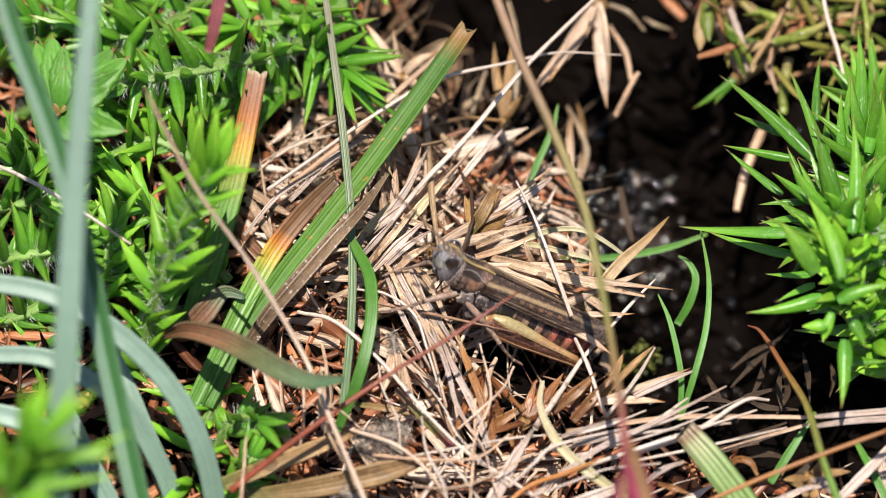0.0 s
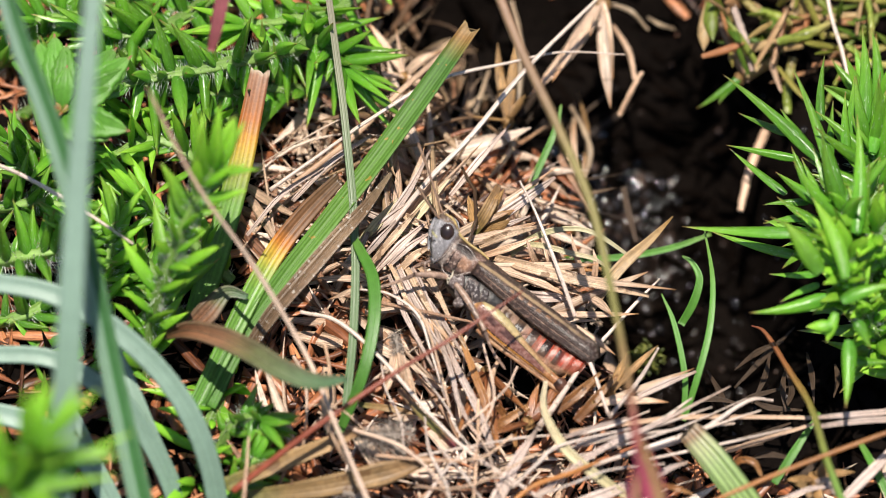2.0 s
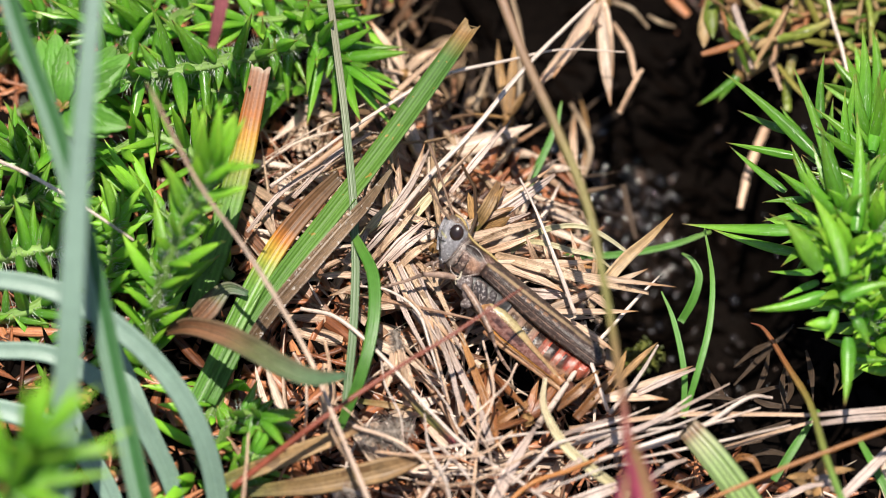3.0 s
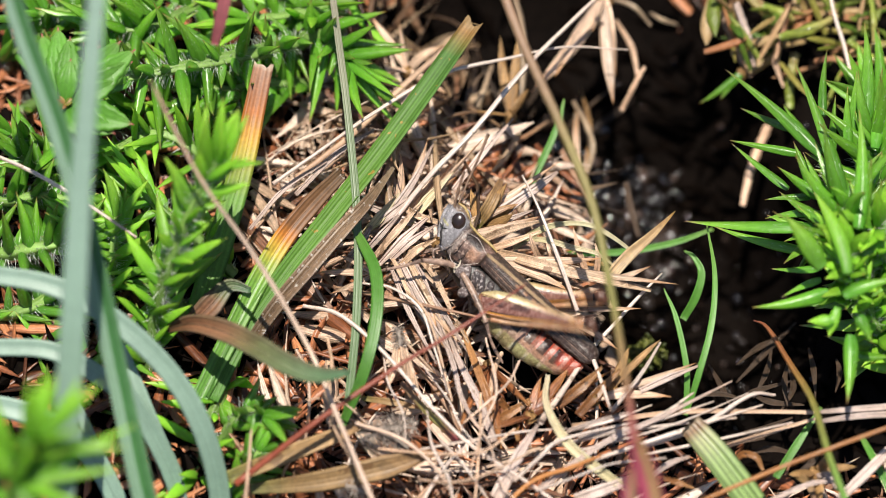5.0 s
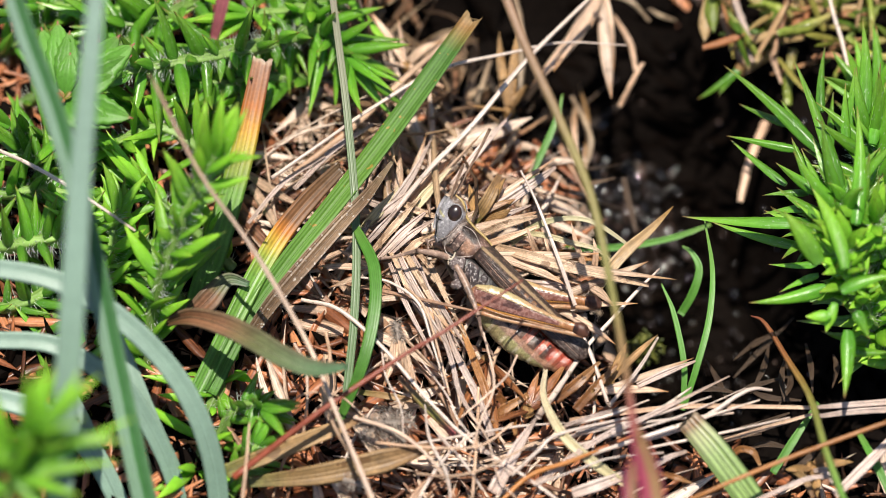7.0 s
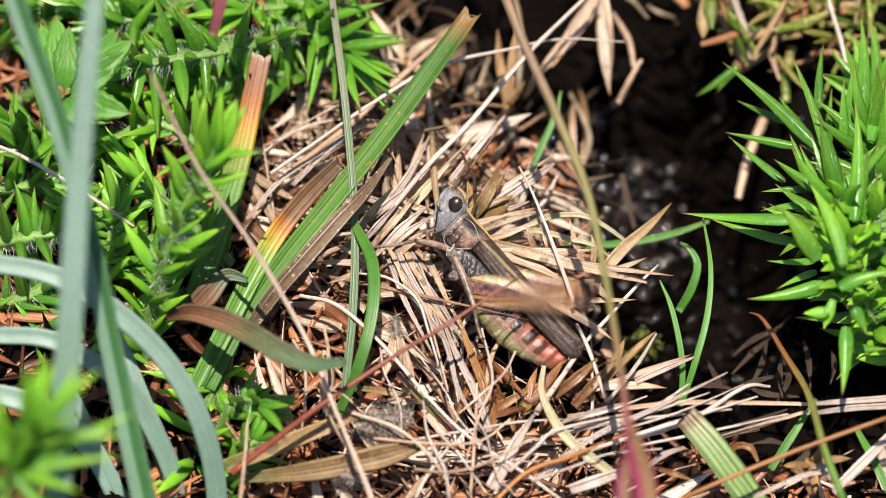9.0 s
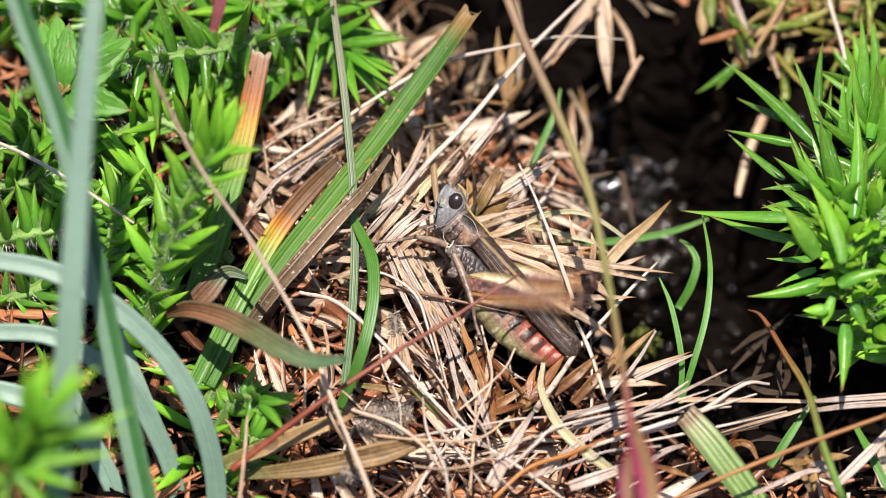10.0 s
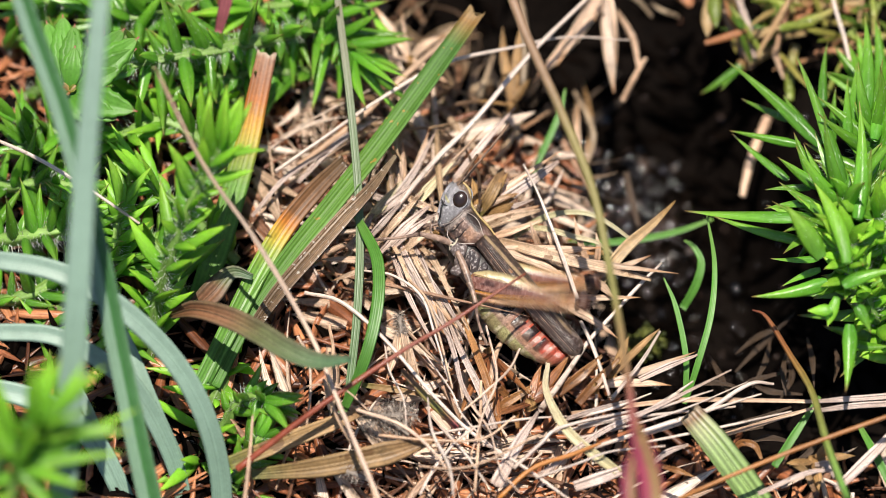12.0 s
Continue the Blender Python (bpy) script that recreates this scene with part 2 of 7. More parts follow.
curled_m = material("curled_leaf", [(0.0, (0.1, 0.05, 0.02)), (0.2, (0.28, 0.13, 0.065)), (0.36, (0.27, 0.14, 0.075)), (0.5, (0.16, 0.17, 0.07)), (1.0, (0.1, 0.2, 0.1))], fine=900, vary=0.3, rough=0.5,
                    veins=5, through_light=0.15, across=[(0.0, 0.8, (0.12, 0.1, 0.06)), (0.3, 0.0, None), (0.75, 0.0, None), (1.0, 0.6, None)])
dry_leaf_m = material("dry_leaf", [(0.0, (0.2, 0.2, 0.05)), (0.22, (0.34, 0.21, 0.08)), (0.6, (0.47, 0.29, 0.13)), (1.0, (0.36, 0.2, 0.09))], fine=900, coarse=120, vary=0.35, rough=0.5, veins=5,
                      through_light=0.2, speck=(0.16, 0.08, 0.03), speck_amount=0.35, speck_scale=500)
stalk_m = material("stalk", [(0.0, (0.34, 0.2, 0.13)), (0.25, (0.33, 0.21, 0.12)), (0.4, (0.3, 0.24, 0.085)), (0.7, (0.28, 0.26, 0.08)), (1.0, (0.375, 0.104, 0.103))], fine=900, vary=0.15, rough=0.45)
bud_m = material("bud", [(0.0, (0.2, 0.07, 0.06)), (0.35, (0.3, 0.025, 0.09)), (1.0, (0.26, 0.02, 0.08))], fine=900, vary=0.25, rough=0.4, across=[(0.0, 0.0, (0.26, 0.28, 0.06)), (0.3, 0.8, None), (0.55, 0.2, None), (1.0, 0.0, None)], through_light=0.2)
palm_m = material("toothed_leaflet", [(0.0, (0.104, 0.32, 0.035)), (0.8, (0.136, 0.36, 0.042)), (0.93, (0.16, 0.352, 0.063)), (0.98, (0.4, 0.12, 0.098))], wobble=0.03, fine=1300, coarse=160, vary=0.2, rough=0.48, through_light=0.3,
                  veins=4, vein_depth=0.08, speck=(0.4, 0.55, 0.3), speck_amount=0.05, speck_scale=2500, bump=0.12)
pink_m = material("pink_leaf", [(0.0, (0.5, 0.16, 0.18)), (1.0, (0.42, 0.12, 0.13))], fine=1100, vary=0.15, rough=0.4, through_light=0.2, veins=3)
fluff_m = plain("grey_fluff", (0.2, 0.16, 0.13), (0.5, 0.43, 0.37), source="island", bump=0, rough=0.6, vary=0.15)


# ---- building blocks ----
def part(name, bm, mat, parent=None, label="", smooth=True):
    """Links a bmesh as one mesh object, under parent if given."""
    me = bpy.data.meshes.new(name)
    bm.to_mesh(me)
    bm.free()
    return shared(name, me, mat, parent, label, smooth)


def shared(name, me, mat, parent=None, label="", smooth=True):
    if smooth and me.polygons and not me.polygons[0].use_smooth:
        me.polygons.foreach_set("use_smooth", [True] * len(me.polygons))
    if not me.materials:
        me.materials.append(mat)
    ob = new(name, me)
    if parent:
        ob.parent = parent
    if label:
        ob["label"] = label
    return ob


def curve_points(pts, n):
    """n points of a smooth curve through pts (mm), in metres, with their fractions."""
    p = [Vector(q) * MM for q in pts]
    p = [2 * p[0] - p[1], *p, 2 * p[-1] - p[-2]]
    out = []
    for i in range(n):
        f = i / (n - 1) * (len(pts) - 1)
        k = min(int(f), len(pts) - 2)
        t = f - k
        a, b, c, d = p[k:k + 4]
        out.append(0.5 * (2 * b + (c - a) * t + (2 * a - 5 * b + 4 * c - d) * t * t + (3 * b - a - 3 * c + d) * t ** 3))
    return out


def along(values, f):
    x = f * (len(values) - 1)
    k = min(int(x), len(values) - 2)
    return values[k] + (values[k + 1] - values[k]) * (x - k)


def grid_mesh(rows, uvs, closed=False, caps=False):
    """A bmesh from rows of points, with u along and v across."""
    bm = bmesh.new()
    layer = bm.loops.layers.uv.new("UVMap")
    vs = [[bm.verts.new(p) for p in row] for row in rows]
    m = len(rows[0])
    for i in range(len(rows) - 1):
        for j in range(m if closed else m - 1):
            j2 = (j + 1) % m
            q = [(i, j), (i + 1, j), (i + 1, j2), (i, j2)]
            f = bm.faces.new([vs[a][b] for a, b in q])
            for loop, (a, b) in zip(f.loops, q):
                u, v = uvs[a][b]
                if closed and j2 == 0 and b == 0:
                    v = 1.0
                loop[layer].uv = (u, v)
    if caps:
        for a in (0, len(rows) - 1):
            ring = vs[a] if a else vs[a][::-1]
            f = bm.faces.new(ring)
            for loop in f.loops:
                loop[layer].uv = (0.0 if a == 0 else 1.0, 0.5)
    return bm


def ribbon(pts, widths, facing=(0, -0.5, 0.87), fold=0.25, thick=0.12, n=26, twist=(0, 0), ragged=0.0):
    """A folded leaf blade along pts (mm): widths along it, facing up its upper side, fold the depth of its keel."""
    c = curve_points(pts, n)
    top, across = Vector(facing).normalized(), 7
    rows, uvs = [], []
    for i, p in enumerate(c):
        f = i / (n - 1)
        d = (c[min(i + 1, n - 1)] - c[max(i - 1, 0)]).normalized()
        side = d.cross(top).normalized()
        up = side.cross(d)
        turn = radians(twist[0] + (twist[1] - twist[0]) * f)
        side, up = side * math.cos(turn) + up * math.sin(turn), up * math.cos(turn) - side * math.sin(turn)
        w = along(widths, f) * MM / 2
        row, uv = [], []
        for k in range(across):
            s = 2 * k / (across - 1) - 1
            jag = d * (ragged * MM * random.uniform(-1, 1)) if ragged and i == n - 1 else Vector()
            row.append(p + side * (s * w) + up * (abs(s) * w * 2 * fold) + jag)
            uv.append((f, k / (across - 1)))
        for k in reversed(range(across)):
            s = 2 * k / (across - 1) - 1
            h = thick * MM * min(1, w / (0.3 * MM)) * (1.1 - abs(s))
            row.append(p + side * (s * w * 0.985) + up * (abs(s) * w * 2 * fold - h))
            uv.append((f, k / (across - 1)))
        rows.append(row)
        uvs.append(uv)
    return grid_mesh(rows, uvs, closed=True, caps=True)


def tube(pts, radii, n=20, sides=7, rough=0.0):
    """A round stem along pts (mm), radii (mm) along it."""
    c = curve_points(pts, n)
    rows, uvs = [], []
    ref = Vector((0.31, 0.2, 0.93))
    for i, p in enumerate(c):
        d = (c[min(i + 1, n - 1)] - c[max(i - 1, 0)]).normalized()
        a = d.cross(ref).normalized()
        b = d.cross(a)
        r = along(radii, i / (n - 1)) * MM
        rows.append([p + (a * math.cos(math.tau * k / sides) + b * math.sin(math.tau * k / sides)) * r * (1 + rough * random.uniform(-1, 1)) for k in range(sides)])
        uvs.append([(i / (n - 1), k / sides) for k in range(sides)])
    return grid_mesh(rows, uvs, closed=True, caps=True)


def ball(centre, radii, shear=0.0, seg=20, boxy=1.0):
    bm = bmesh.new()
    bmesh.ops.create_uvsphere(bm, u_segments=seg, v_segments=seg // 2 + 2, radius=1)
    for v in bm.verts:
        x, y, z = (math.copysign(abs(c) ** boxy, c) * r for c, r in zip(v.co, radii))
        v.co = Vector((centre[0] + x + shear * z, centre[1] + y, centre[2] + z)) * MM
    return bm


def blade(name, label, category, mat, pts, widths, group="", **more):
    ob = tagged(part(name, ribbon(pts, widths, **more), mat), label, category, group)
    if max(widths) > 1.3:
        down = Vector(more.get("facing", (0, -0.5, 0.87))).normalized() * more.get("thick", 0.12) * 0.6
        part("midrib", tube([Vector(p) - down for p in pts], [0.13, 0.12, 0.06], n=more.get("n", 26), sides=6), mat, ob)
    return ob


def straw(label, mat, pts, r, name="dry_straw", category="straw", group="straws in the litter", **more):
    rnd = random.Random(len(label) + int(pts[0][0] * 10))
    radii = [q * rnd.uniform(0.72, 0.95) for q in (r if isinstance(r, list) else [r, r, r * 0.75])]
    pts = [pts[0], *[tuple(q + rnd.gauss(0, 0.14) for q in p) for p in pts[1:-1]], pts[-1]]
    more.setdefault("rough", 0.1)
    return tagged(part(name, tube(pts, radii, **more), mat), label, category, group)


def spine_rows(bend=0.06, belly=0.35, sides=5, rings=6, flat=0.6, power=1.7, ridge=0.0):
    """A lanceolate spine of unit length along +X, unit width; ridge: depth of its three furrows."""
    rows, uvs = [], []
    for i in range(rings):
        f = i / (rings - 1)
        if f < belly:
            r = 0.5 * (0.6 + 0.4 * math.sin(f / belly * 1.57))
        else:
            r = 0.5 * max(0.02, 1 - ((f - belly) / (1 - belly)) ** power)
        row = []
        for k in range(sides):
            a = math.tau * k / sides
            g = r * (1 + ridge * math.cos(3 * a))
            row.append(Vector((f, math.cos(a) * g, math.sin(a) * g * flat)))
        rows.append(row)
        uvs.append([(f, k / sides) for k in range(sides)])
    return rows, uvs, bend


def spine_mesh(name, bend=0.06, belly=0.35, flat=0.6, sway=0.0, power=1.7, ridge=0.0):
    rows, uvs, bend = spine_rows(bend, belly, sides=9, rings=10, flat=flat, power=power, ridge=ridge)
    bm = grid_mesh(rows, uvs, closed=True, caps=True)
    for v in bm.verts:
        v.co.z -= bend * v.co.x ** 2 * 3
        v.co.y += sway * v.co.x ** 2 * 3
    me = bpy.data.meshes.new(name)
    bm.to_mesh(me)
    bm.free()
    me.polygons.foreach_set("use_smooth", [True] * len(me.polygons))
    return me


def place_spine(name, me, parent, base, way, length, width, roll=0.0, label=""):
    """One spine of the shared mesh me, from base (m) along way."""
    ob = new(name, me)
    q = Vector(way).to_track_quat("X", "Z").to_matrix().to_4x4()
    turn = Matrix.Rotation(roll, 4, "X")
    ob.matrix_basis = Matrix.Translation(base) @ q @ turn @ Matrix.Diagonal((length * MM, width * MM, width * MM, 1))
    if parent:
        ob.parent = parent
    if label:
        ob["label"] = label
    return ob


def meshes_of(mat, count=4, seed=3, belly=(0.3, 0.55), **more):
    rnd = random.Random(seed)
    out = []
    for i in range(count):
        me = spine_mesh("spine", bend=rnd.uniform(-0.04, 0.1), belly=rnd.uniform(*belly), sway=rnd.gauss(0, 0.22), **more)
        me.materials.append(mat)
        out.append(me)
    return out


SHARP = meshes_of(gorse_m, 7, 9, flat=0.6, belly=(0.14, 0.3), power=1.35, ridge=0.12)
GORSE, YOUNG = meshes_of(gorse_m, 9, 3, flat=0.8, belly=(0.08, 0.22), power=1.75, ridge=0.12), meshes_of(gorse_young_m, 7, 4, flat=0.5, power=1.5)
MOSS = meshes_of(moss_m, 5, 8, flat=0.6, belly=(0.5, 0.72))


def hairs(stem, radius, count, length, parent, rnd, mat=None, thick=0.026):
    """Fine curved hairs standing off a stem, one joined part."""
    c = curve_points(stem, 40)
    verts, faces = [], []
    for _ in range(count):
        i = rnd.randrange(39)
        d = (c[i + 1] - c[i]).normalized()
        p = c[i].lerp(c[i + 1], rnd.random())
        out = Vector((rnd.gauss(0, 1), rnd.gauss(0, 1), rnd.gauss(0, 1)))
        out = (out - d * out.dot(d)).normalized()
        way = (out + d * rnd.uniform(-0.2, 0.7)).normalized()
        side = way.cross(Vector((rnd.gauss(0, 1), rnd.gauss(0, 1), rnd.gauss(0, 1)))).normalized() * thick * MM
        side2 = way.cross(side).normalized() * thick * MM
        a = p + out * radius * MM * 0.9
        k = length * (0.45 + 0.55 * math.sin(math.pi * i / 39)) if mat else length
        tip = a + (way * k + Vector((0, 0, rnd.uniform(-0.3, 0.2))) * length) * MM * rnd.uniform(0.6, 1.2)
        k = len(verts)
        verts += [a + side, a - side, a + side2, tip]
        faces += [(k, k + 1, k + 3), (k + 1, k + 2, k + 3), (k + 2, k, k + 3)]
    me = bpy.data.meshes.new("hairs")
    me.from_pydata(verts, [], faces)
    ob = shared("hairs", me, mat or hair_m, parent, "fine white hairs", smooth=False)
    ob["kind"] = "stuff"
    return ob


def gorse_shoot(label, pts, count, length, width, seed, meshes=None, spread=(45, 80), lift=(0, 0, 0.25), radius=0.45, fuzz=150, start=0.05, small=0.5, tip_cluster=6):
    """A gorse shoot: a hairy stem along pts (mm) set with pointed green spines, denser at its tip."""
    rnd = random.Random(seed)
    meshes = meshes or GORSE
    base = new("gorse_shoot")
    base.location = Vector(pts[0]) * MM
    tagged(base, label, "gorse", "green gorse shoots")
    local = [Vector(p) - Vector(pts[0]) for p in pts]
    part("stem", tube(local, [radius * 1.2, radius, radius * 0.6], n=24, rough=0.12), gorse_stem_m, base)
    c = curve_points(local, 60)
    angle = rnd.uniform(0, 6)
    for i in range(count + tip_cluster):
        f = min(0.985, start + (0.97 - start) * i / count)
        k = min(58, int(f * 59))
        d = (c[k + 1] - c[k]).normalized()
        angle += 2.4 + rnd.uniform(-0.5, 0.5)
        a = d.cross(Vector((0.2, 0.3, 0.9))).normalized()
        out = a * math.cos(angle) + d.cross(a) * math.sin(angle)
        tilt = radians(rnd.uniform(*spread)) if i < count else radians(rnd.uniform(8, 45))
        way = (d * math.cos(tilt) + out * math.sin(tilt) + Vector(lift) * rnd.uniform(0.4, 1.3)).normalized()
        size = rnd.uniform(0.7, 1.15) * (small if rnd.random() < 0.25 else 1)
        place_spine("spine", rnd.choice(meshes), base, c[k] + out * radius * MM * 0.5, way, length * size, width * rnd.uniform(0.8, 1.15) * (0.6 + 0.4 * size), rnd.uniform(-0.6, 0.6))
    if fuzz:
        hairs(local, radius, int(fuzz * 1.6), 1.1, base, rnd)
    return base


def spines_at(label, base_pt, tips, width, meshes, name="dry_spine_cluster", category="dry gorse", group="dry gorse clusters"):
    """A cluster of spines from one node: tips (mm) relative to nothing, in the world."""
    base = new(name)
    base.location = Vector(base_pt) * MM
    tagged(base, label, category, group)
    for i, tip in enumerate(tips):
        way = (Vector(tip) - Vector(base_pt))
        place_spine("spine", meshes[i % len(meshes)], base, Vector(), way, way.length, width * (0.85 + 0.3 * ((i * 7) % 5) / 5), 0.3 * i)
    node = tube([(0, 0, -0.6), (0, 0.1, 0), (0.1, 0.2, 0.4)], [width * 0.5, width * 0.55, width * 0.2], n=6, rough=0.2)
    part("node", node, brown_spine_m, base)
    return base


rust_spine_m = material("rust_spine", [(0.0, (0.13, 0.045, 0.02)), (0.6, (0.26, 0.1, 0.038)), (1.0, (0.34, 0.16, 0.06))], fine=8, coarse=2, vary=0.32, rough=0.24, streaks=14, bump=0.5, speck=(0.05, 0.02, 0.01), speck_amount=0.35, speck_scale=8)
RUSTY = meshes_of(rust_spine_m, 4, 16, flat=0.35)
DRY, DRYBROWN = meshes_of(dry_spine_m, 5, 5, flat=0.35), meshes_of(brown_spine_m, 4, 6, flat=0.35)


# ---- ground ----
def relief(x, y):
    """Height of the ground (mm) at x, y (mm): a litter-covered bank with a wet hollow."""
    x, y = max(-70.0, min(70.0, x)), max(-70.0, min(70.0, y))
    pit = 16 * math.exp(-(((x - 20) / 8.8) ** 2 + ((y - 6.5) / 14.5) ** 2) ** 2)
    low = 5 / (1 + math.exp(-(x - 12) / 5)) * math.exp(-((y + 8) / 12) ** 2)
    back = 8 * math.exp(-(((x - 8) / 14) ** 2 + ((y - 23) / 8) ** 2) ** 2)
    bank = -5 / (1 + math.exp(-(x - 12) / 8)) + 1.5 / (1 + math.exp((x + 14) / 5))
    return bank - pit - low - back - 2.2 + 0.9 * noise.noise((x / 6, y / 6, 0.3)) + 0.45 * noise.noise((x / 1.7, y / 1.7, 5.3))


def build_ground():
    axis = [i * 0.9 for i in range(-66, 67)]
    step, far = 1.2, 60.0
    while far < 420:
        far += step
        step *= 1.45
        axis = [-far, *axis, far]
    n = len(axis)
    verts = [(x * MM, y * MM, relief(x, y) * MM) for y in axis for x in axis]
    faces = [(j * n + i, j * n + i + 1, (j + 1) * n + i + 1, (j + 1) * n + i) for j in range(n - 1) for i in range(n - 1)]
    me = bpy.data.meshes.new("ground")
    me.from_pydata(verts, [], faces)
    tagged(shared("ground", me, soil_m), "wet peat soil under dry litter, blackened for shade in the hollow", "ground", kind="structure")


build_ground()


def strewn(name, label, mat, clumps, pieces, seed, area, length, width, height, keep, flat=0.35, fan=0.6, reach=1.5, curl=0.12, tilt=0.14, category="litter"):
    """Loose dry spines and stalks, strewn over the ground in fanned clumps, as one joined object."""
    rnd = random.Random(seed)
    rings, sides = 7, 5
    rows, uvs, _ = spine_rows(sides=sides, rings=rings, flat=1.0)
    unit = np.array([[p[:] for p in r] for r in rows]).reshape(-1, 3)
    verts, faces, uv = [], [], []
    made = 0
    while made < clumps:
        cx, cy = rnd.uniform(area[0], area[1]), rnd.uniform(area[2], area[3])
        if rnd.random() > keep(cx, cy):
            continue
        made += 1
        heading, level = rnd.uniform(0, math.tau), rnd.uniform(*height)
        size = rnd.uniform(0.75, 1.3)
        for _ in range(rnd.randint(*pieces)):
            x, y = cx + rnd.gauss(0, reach), cy + rnd.gauss(0, reach)
            yaw = heading + rnd.gauss(0, fan)
            ln, w = rnd.uniform(*length) * size, rnd.uniform(*width) * rnd.choice((0.6, 1.0, 1.0, 1.35))
            ex, ey = x + math.cos(yaw) * ln, y + math.sin(yaw) * ln
            if keep((x + ex) / 2, (y + ey) / 2) < 0.3 or keep(ex, ey) < 0.16:
                continue
            m = Euler((rnd.gauss(0, 0.5), rnd.gauss(-0.03, tilt), yaw)).to_matrix()
            b1, b2, thin = rnd.gauss(0, curl), rnd.gauss(0, curl * 0.6), flat * rnd.uniform(0.7, 1.4)
            pts = unit.copy()
            t = pts[:, 0]
            pts[:, 1] = pts[:, 1] * w + b1 * ln * (t * t - t)
            pts[:, 2] = pts[:, 2] * w * thin + b2 * ln * (t * t - t)
            pts[:, 0] = t * ln
            pts = pts @ np.array(m).T + np.array((x, y, relief(x, y) + level + rnd.gauss(0, 0.3)))
            k = len(verts)
            verts += [tuple(p) for p in pts * MM]
            for i in range(rings - 1):
                for j in range(sides):
                    j2, v2 = (j + 1) % sides, (j + 1) / sides
                    faces.append((k + i * sides + j, k + (i + 1) * sides + j, k + (i + 1) * sides + j2, k + i * sides + j2))
                    u, u2 = i / (rings - 1), (i + 1) / (rings - 1)
                    uv += [u, j / sides, u2, j / sides, u2, v2, u, v2]
    me = bpy.data.meshes.new(name)
    me.from_pydata(verts, [], faces)
    me.uv_layers.new(name="UVMap").data.foreach_set("uv", uv)
    return tagged(shared(name, me, mat), label, category, kind="stuff")


def litter_here(x, y, bare=False):
    """How thickly litter lies at x, y (mm); bare: the rotting layer under it."""
    pit = math.exp(-(((x - 20.5) / 8.6) ** 2 + ((y - 3.5) / 18.5) ** 2) ** 3)
    back = math.exp(-(((x - 9) / 18) ** 2 + ((y - 22) / 12) ** 2) ** 3)
    bush = 1 / (1 + math.exp(-(x - 26) / 1.5)) / (1 + math.exp(-(y + 13.5) / 1.0))
    green = 1 / (1 + math.exp((x + 14 - max(0, y) * 0.25) / 1.5)) * 0.9
    hole = math.exp(-((x - 4.6) ** 2 + ((y + 12.5) * 0.8) ** 2) / 14) + math.exp(-(((x + 10.5) * 0.8) ** 2 + (y + 9.5) ** 2) / 10) + 0.9 * math.exp(-(((x + 5) * 0.75) ** 2 + (y + 12) ** 2) / 9)
    if x > 13 and y < -11:
        green += 0.45
    if bare:
        return max(0.0, 1 - pit * 1.2 - bush * 0.95 - back - green * 0.6)
    patchy = math.sin(x * 0.9 + y * 0.55) + math.sin(x * 0.5 - y * 1.15 + 2.0) + 0.6 * math.sin(x * 1.9 + y * 1.3 + 1.0)
    if y < -4 and patchy > 0.15:
        hole += 0.95 * min(1.0, (-4 - y) / 3) * min(1.0, (patchy - 0.15) / 0.5)
    return max(0.0, 1 - pit * 1.2 - green - bush * 0.95 - back - hole * 0.85)


AREA = (-40, 40, -32, 32)
# debris near black, so its colour carries the shade of the overhung hollow
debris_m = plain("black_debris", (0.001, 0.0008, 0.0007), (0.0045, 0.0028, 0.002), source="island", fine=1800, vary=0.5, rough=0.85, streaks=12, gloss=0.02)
strewn("black_debris", "rotting debris on wet peat, coloured near black for shade", debris_m, 260, (6, 12), 10, AREA, (1.5, 5), (0.3, 0.9), (-0.3, 0.3), lambda x, y: 1.0, fan=2.0, reach=3.0, tilt=0.3, curl=0.3)
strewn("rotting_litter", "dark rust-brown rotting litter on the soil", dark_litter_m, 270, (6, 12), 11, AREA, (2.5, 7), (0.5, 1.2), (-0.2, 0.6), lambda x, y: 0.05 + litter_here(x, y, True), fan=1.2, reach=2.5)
strewn("dry_litter", "matted straw-coloured dry spines and leaf litter", litter_m, 80, (6, 11), 12, AREA, (5, 10), (0.6, 1.4), (0.0, 1.4), litter_here, fan=0.35, reach=1.5, flat=0.2)
strewn("dry_spine_litter", "dry pointed gorse spines on top of the litter", litter_m, 30, (4, 8), 14, AREA, (6, 11), (0.6, 1.2), (0.8, 1.8), litter_here, fan=0.45, reach=1.0, flat=0.25)
# shaded copy of the dry litter: the shade is in its darker stops
shaded_m = material("shade_toned_litter", [(0.0, (0.04, 0.022, 0.012)), (0.5, (0.1, 0.062, 0.036)), (1.0, (0.24, 0.16, 0.1))], source="island", fine=1700, coarse=300, vary=0.35, rough=0.5, streaks=24, bump=0.5)
strewn("shaded_litter", "brown dry spines lying deeper at the back, coloured darker for shade", shaded_m, 12, (4, 8), 17, (-1, 8, 6, 22), (4, 8), (0.4, 0.8), (-3.0, 0.5), lambda x, y: 1.0, fan=0.6, reach=1.5, flat=0.25, tilt=0.3)
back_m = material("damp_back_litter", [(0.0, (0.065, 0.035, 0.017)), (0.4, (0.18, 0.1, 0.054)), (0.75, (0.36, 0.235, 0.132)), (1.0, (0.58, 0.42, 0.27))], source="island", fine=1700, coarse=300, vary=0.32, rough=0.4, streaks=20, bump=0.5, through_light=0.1)
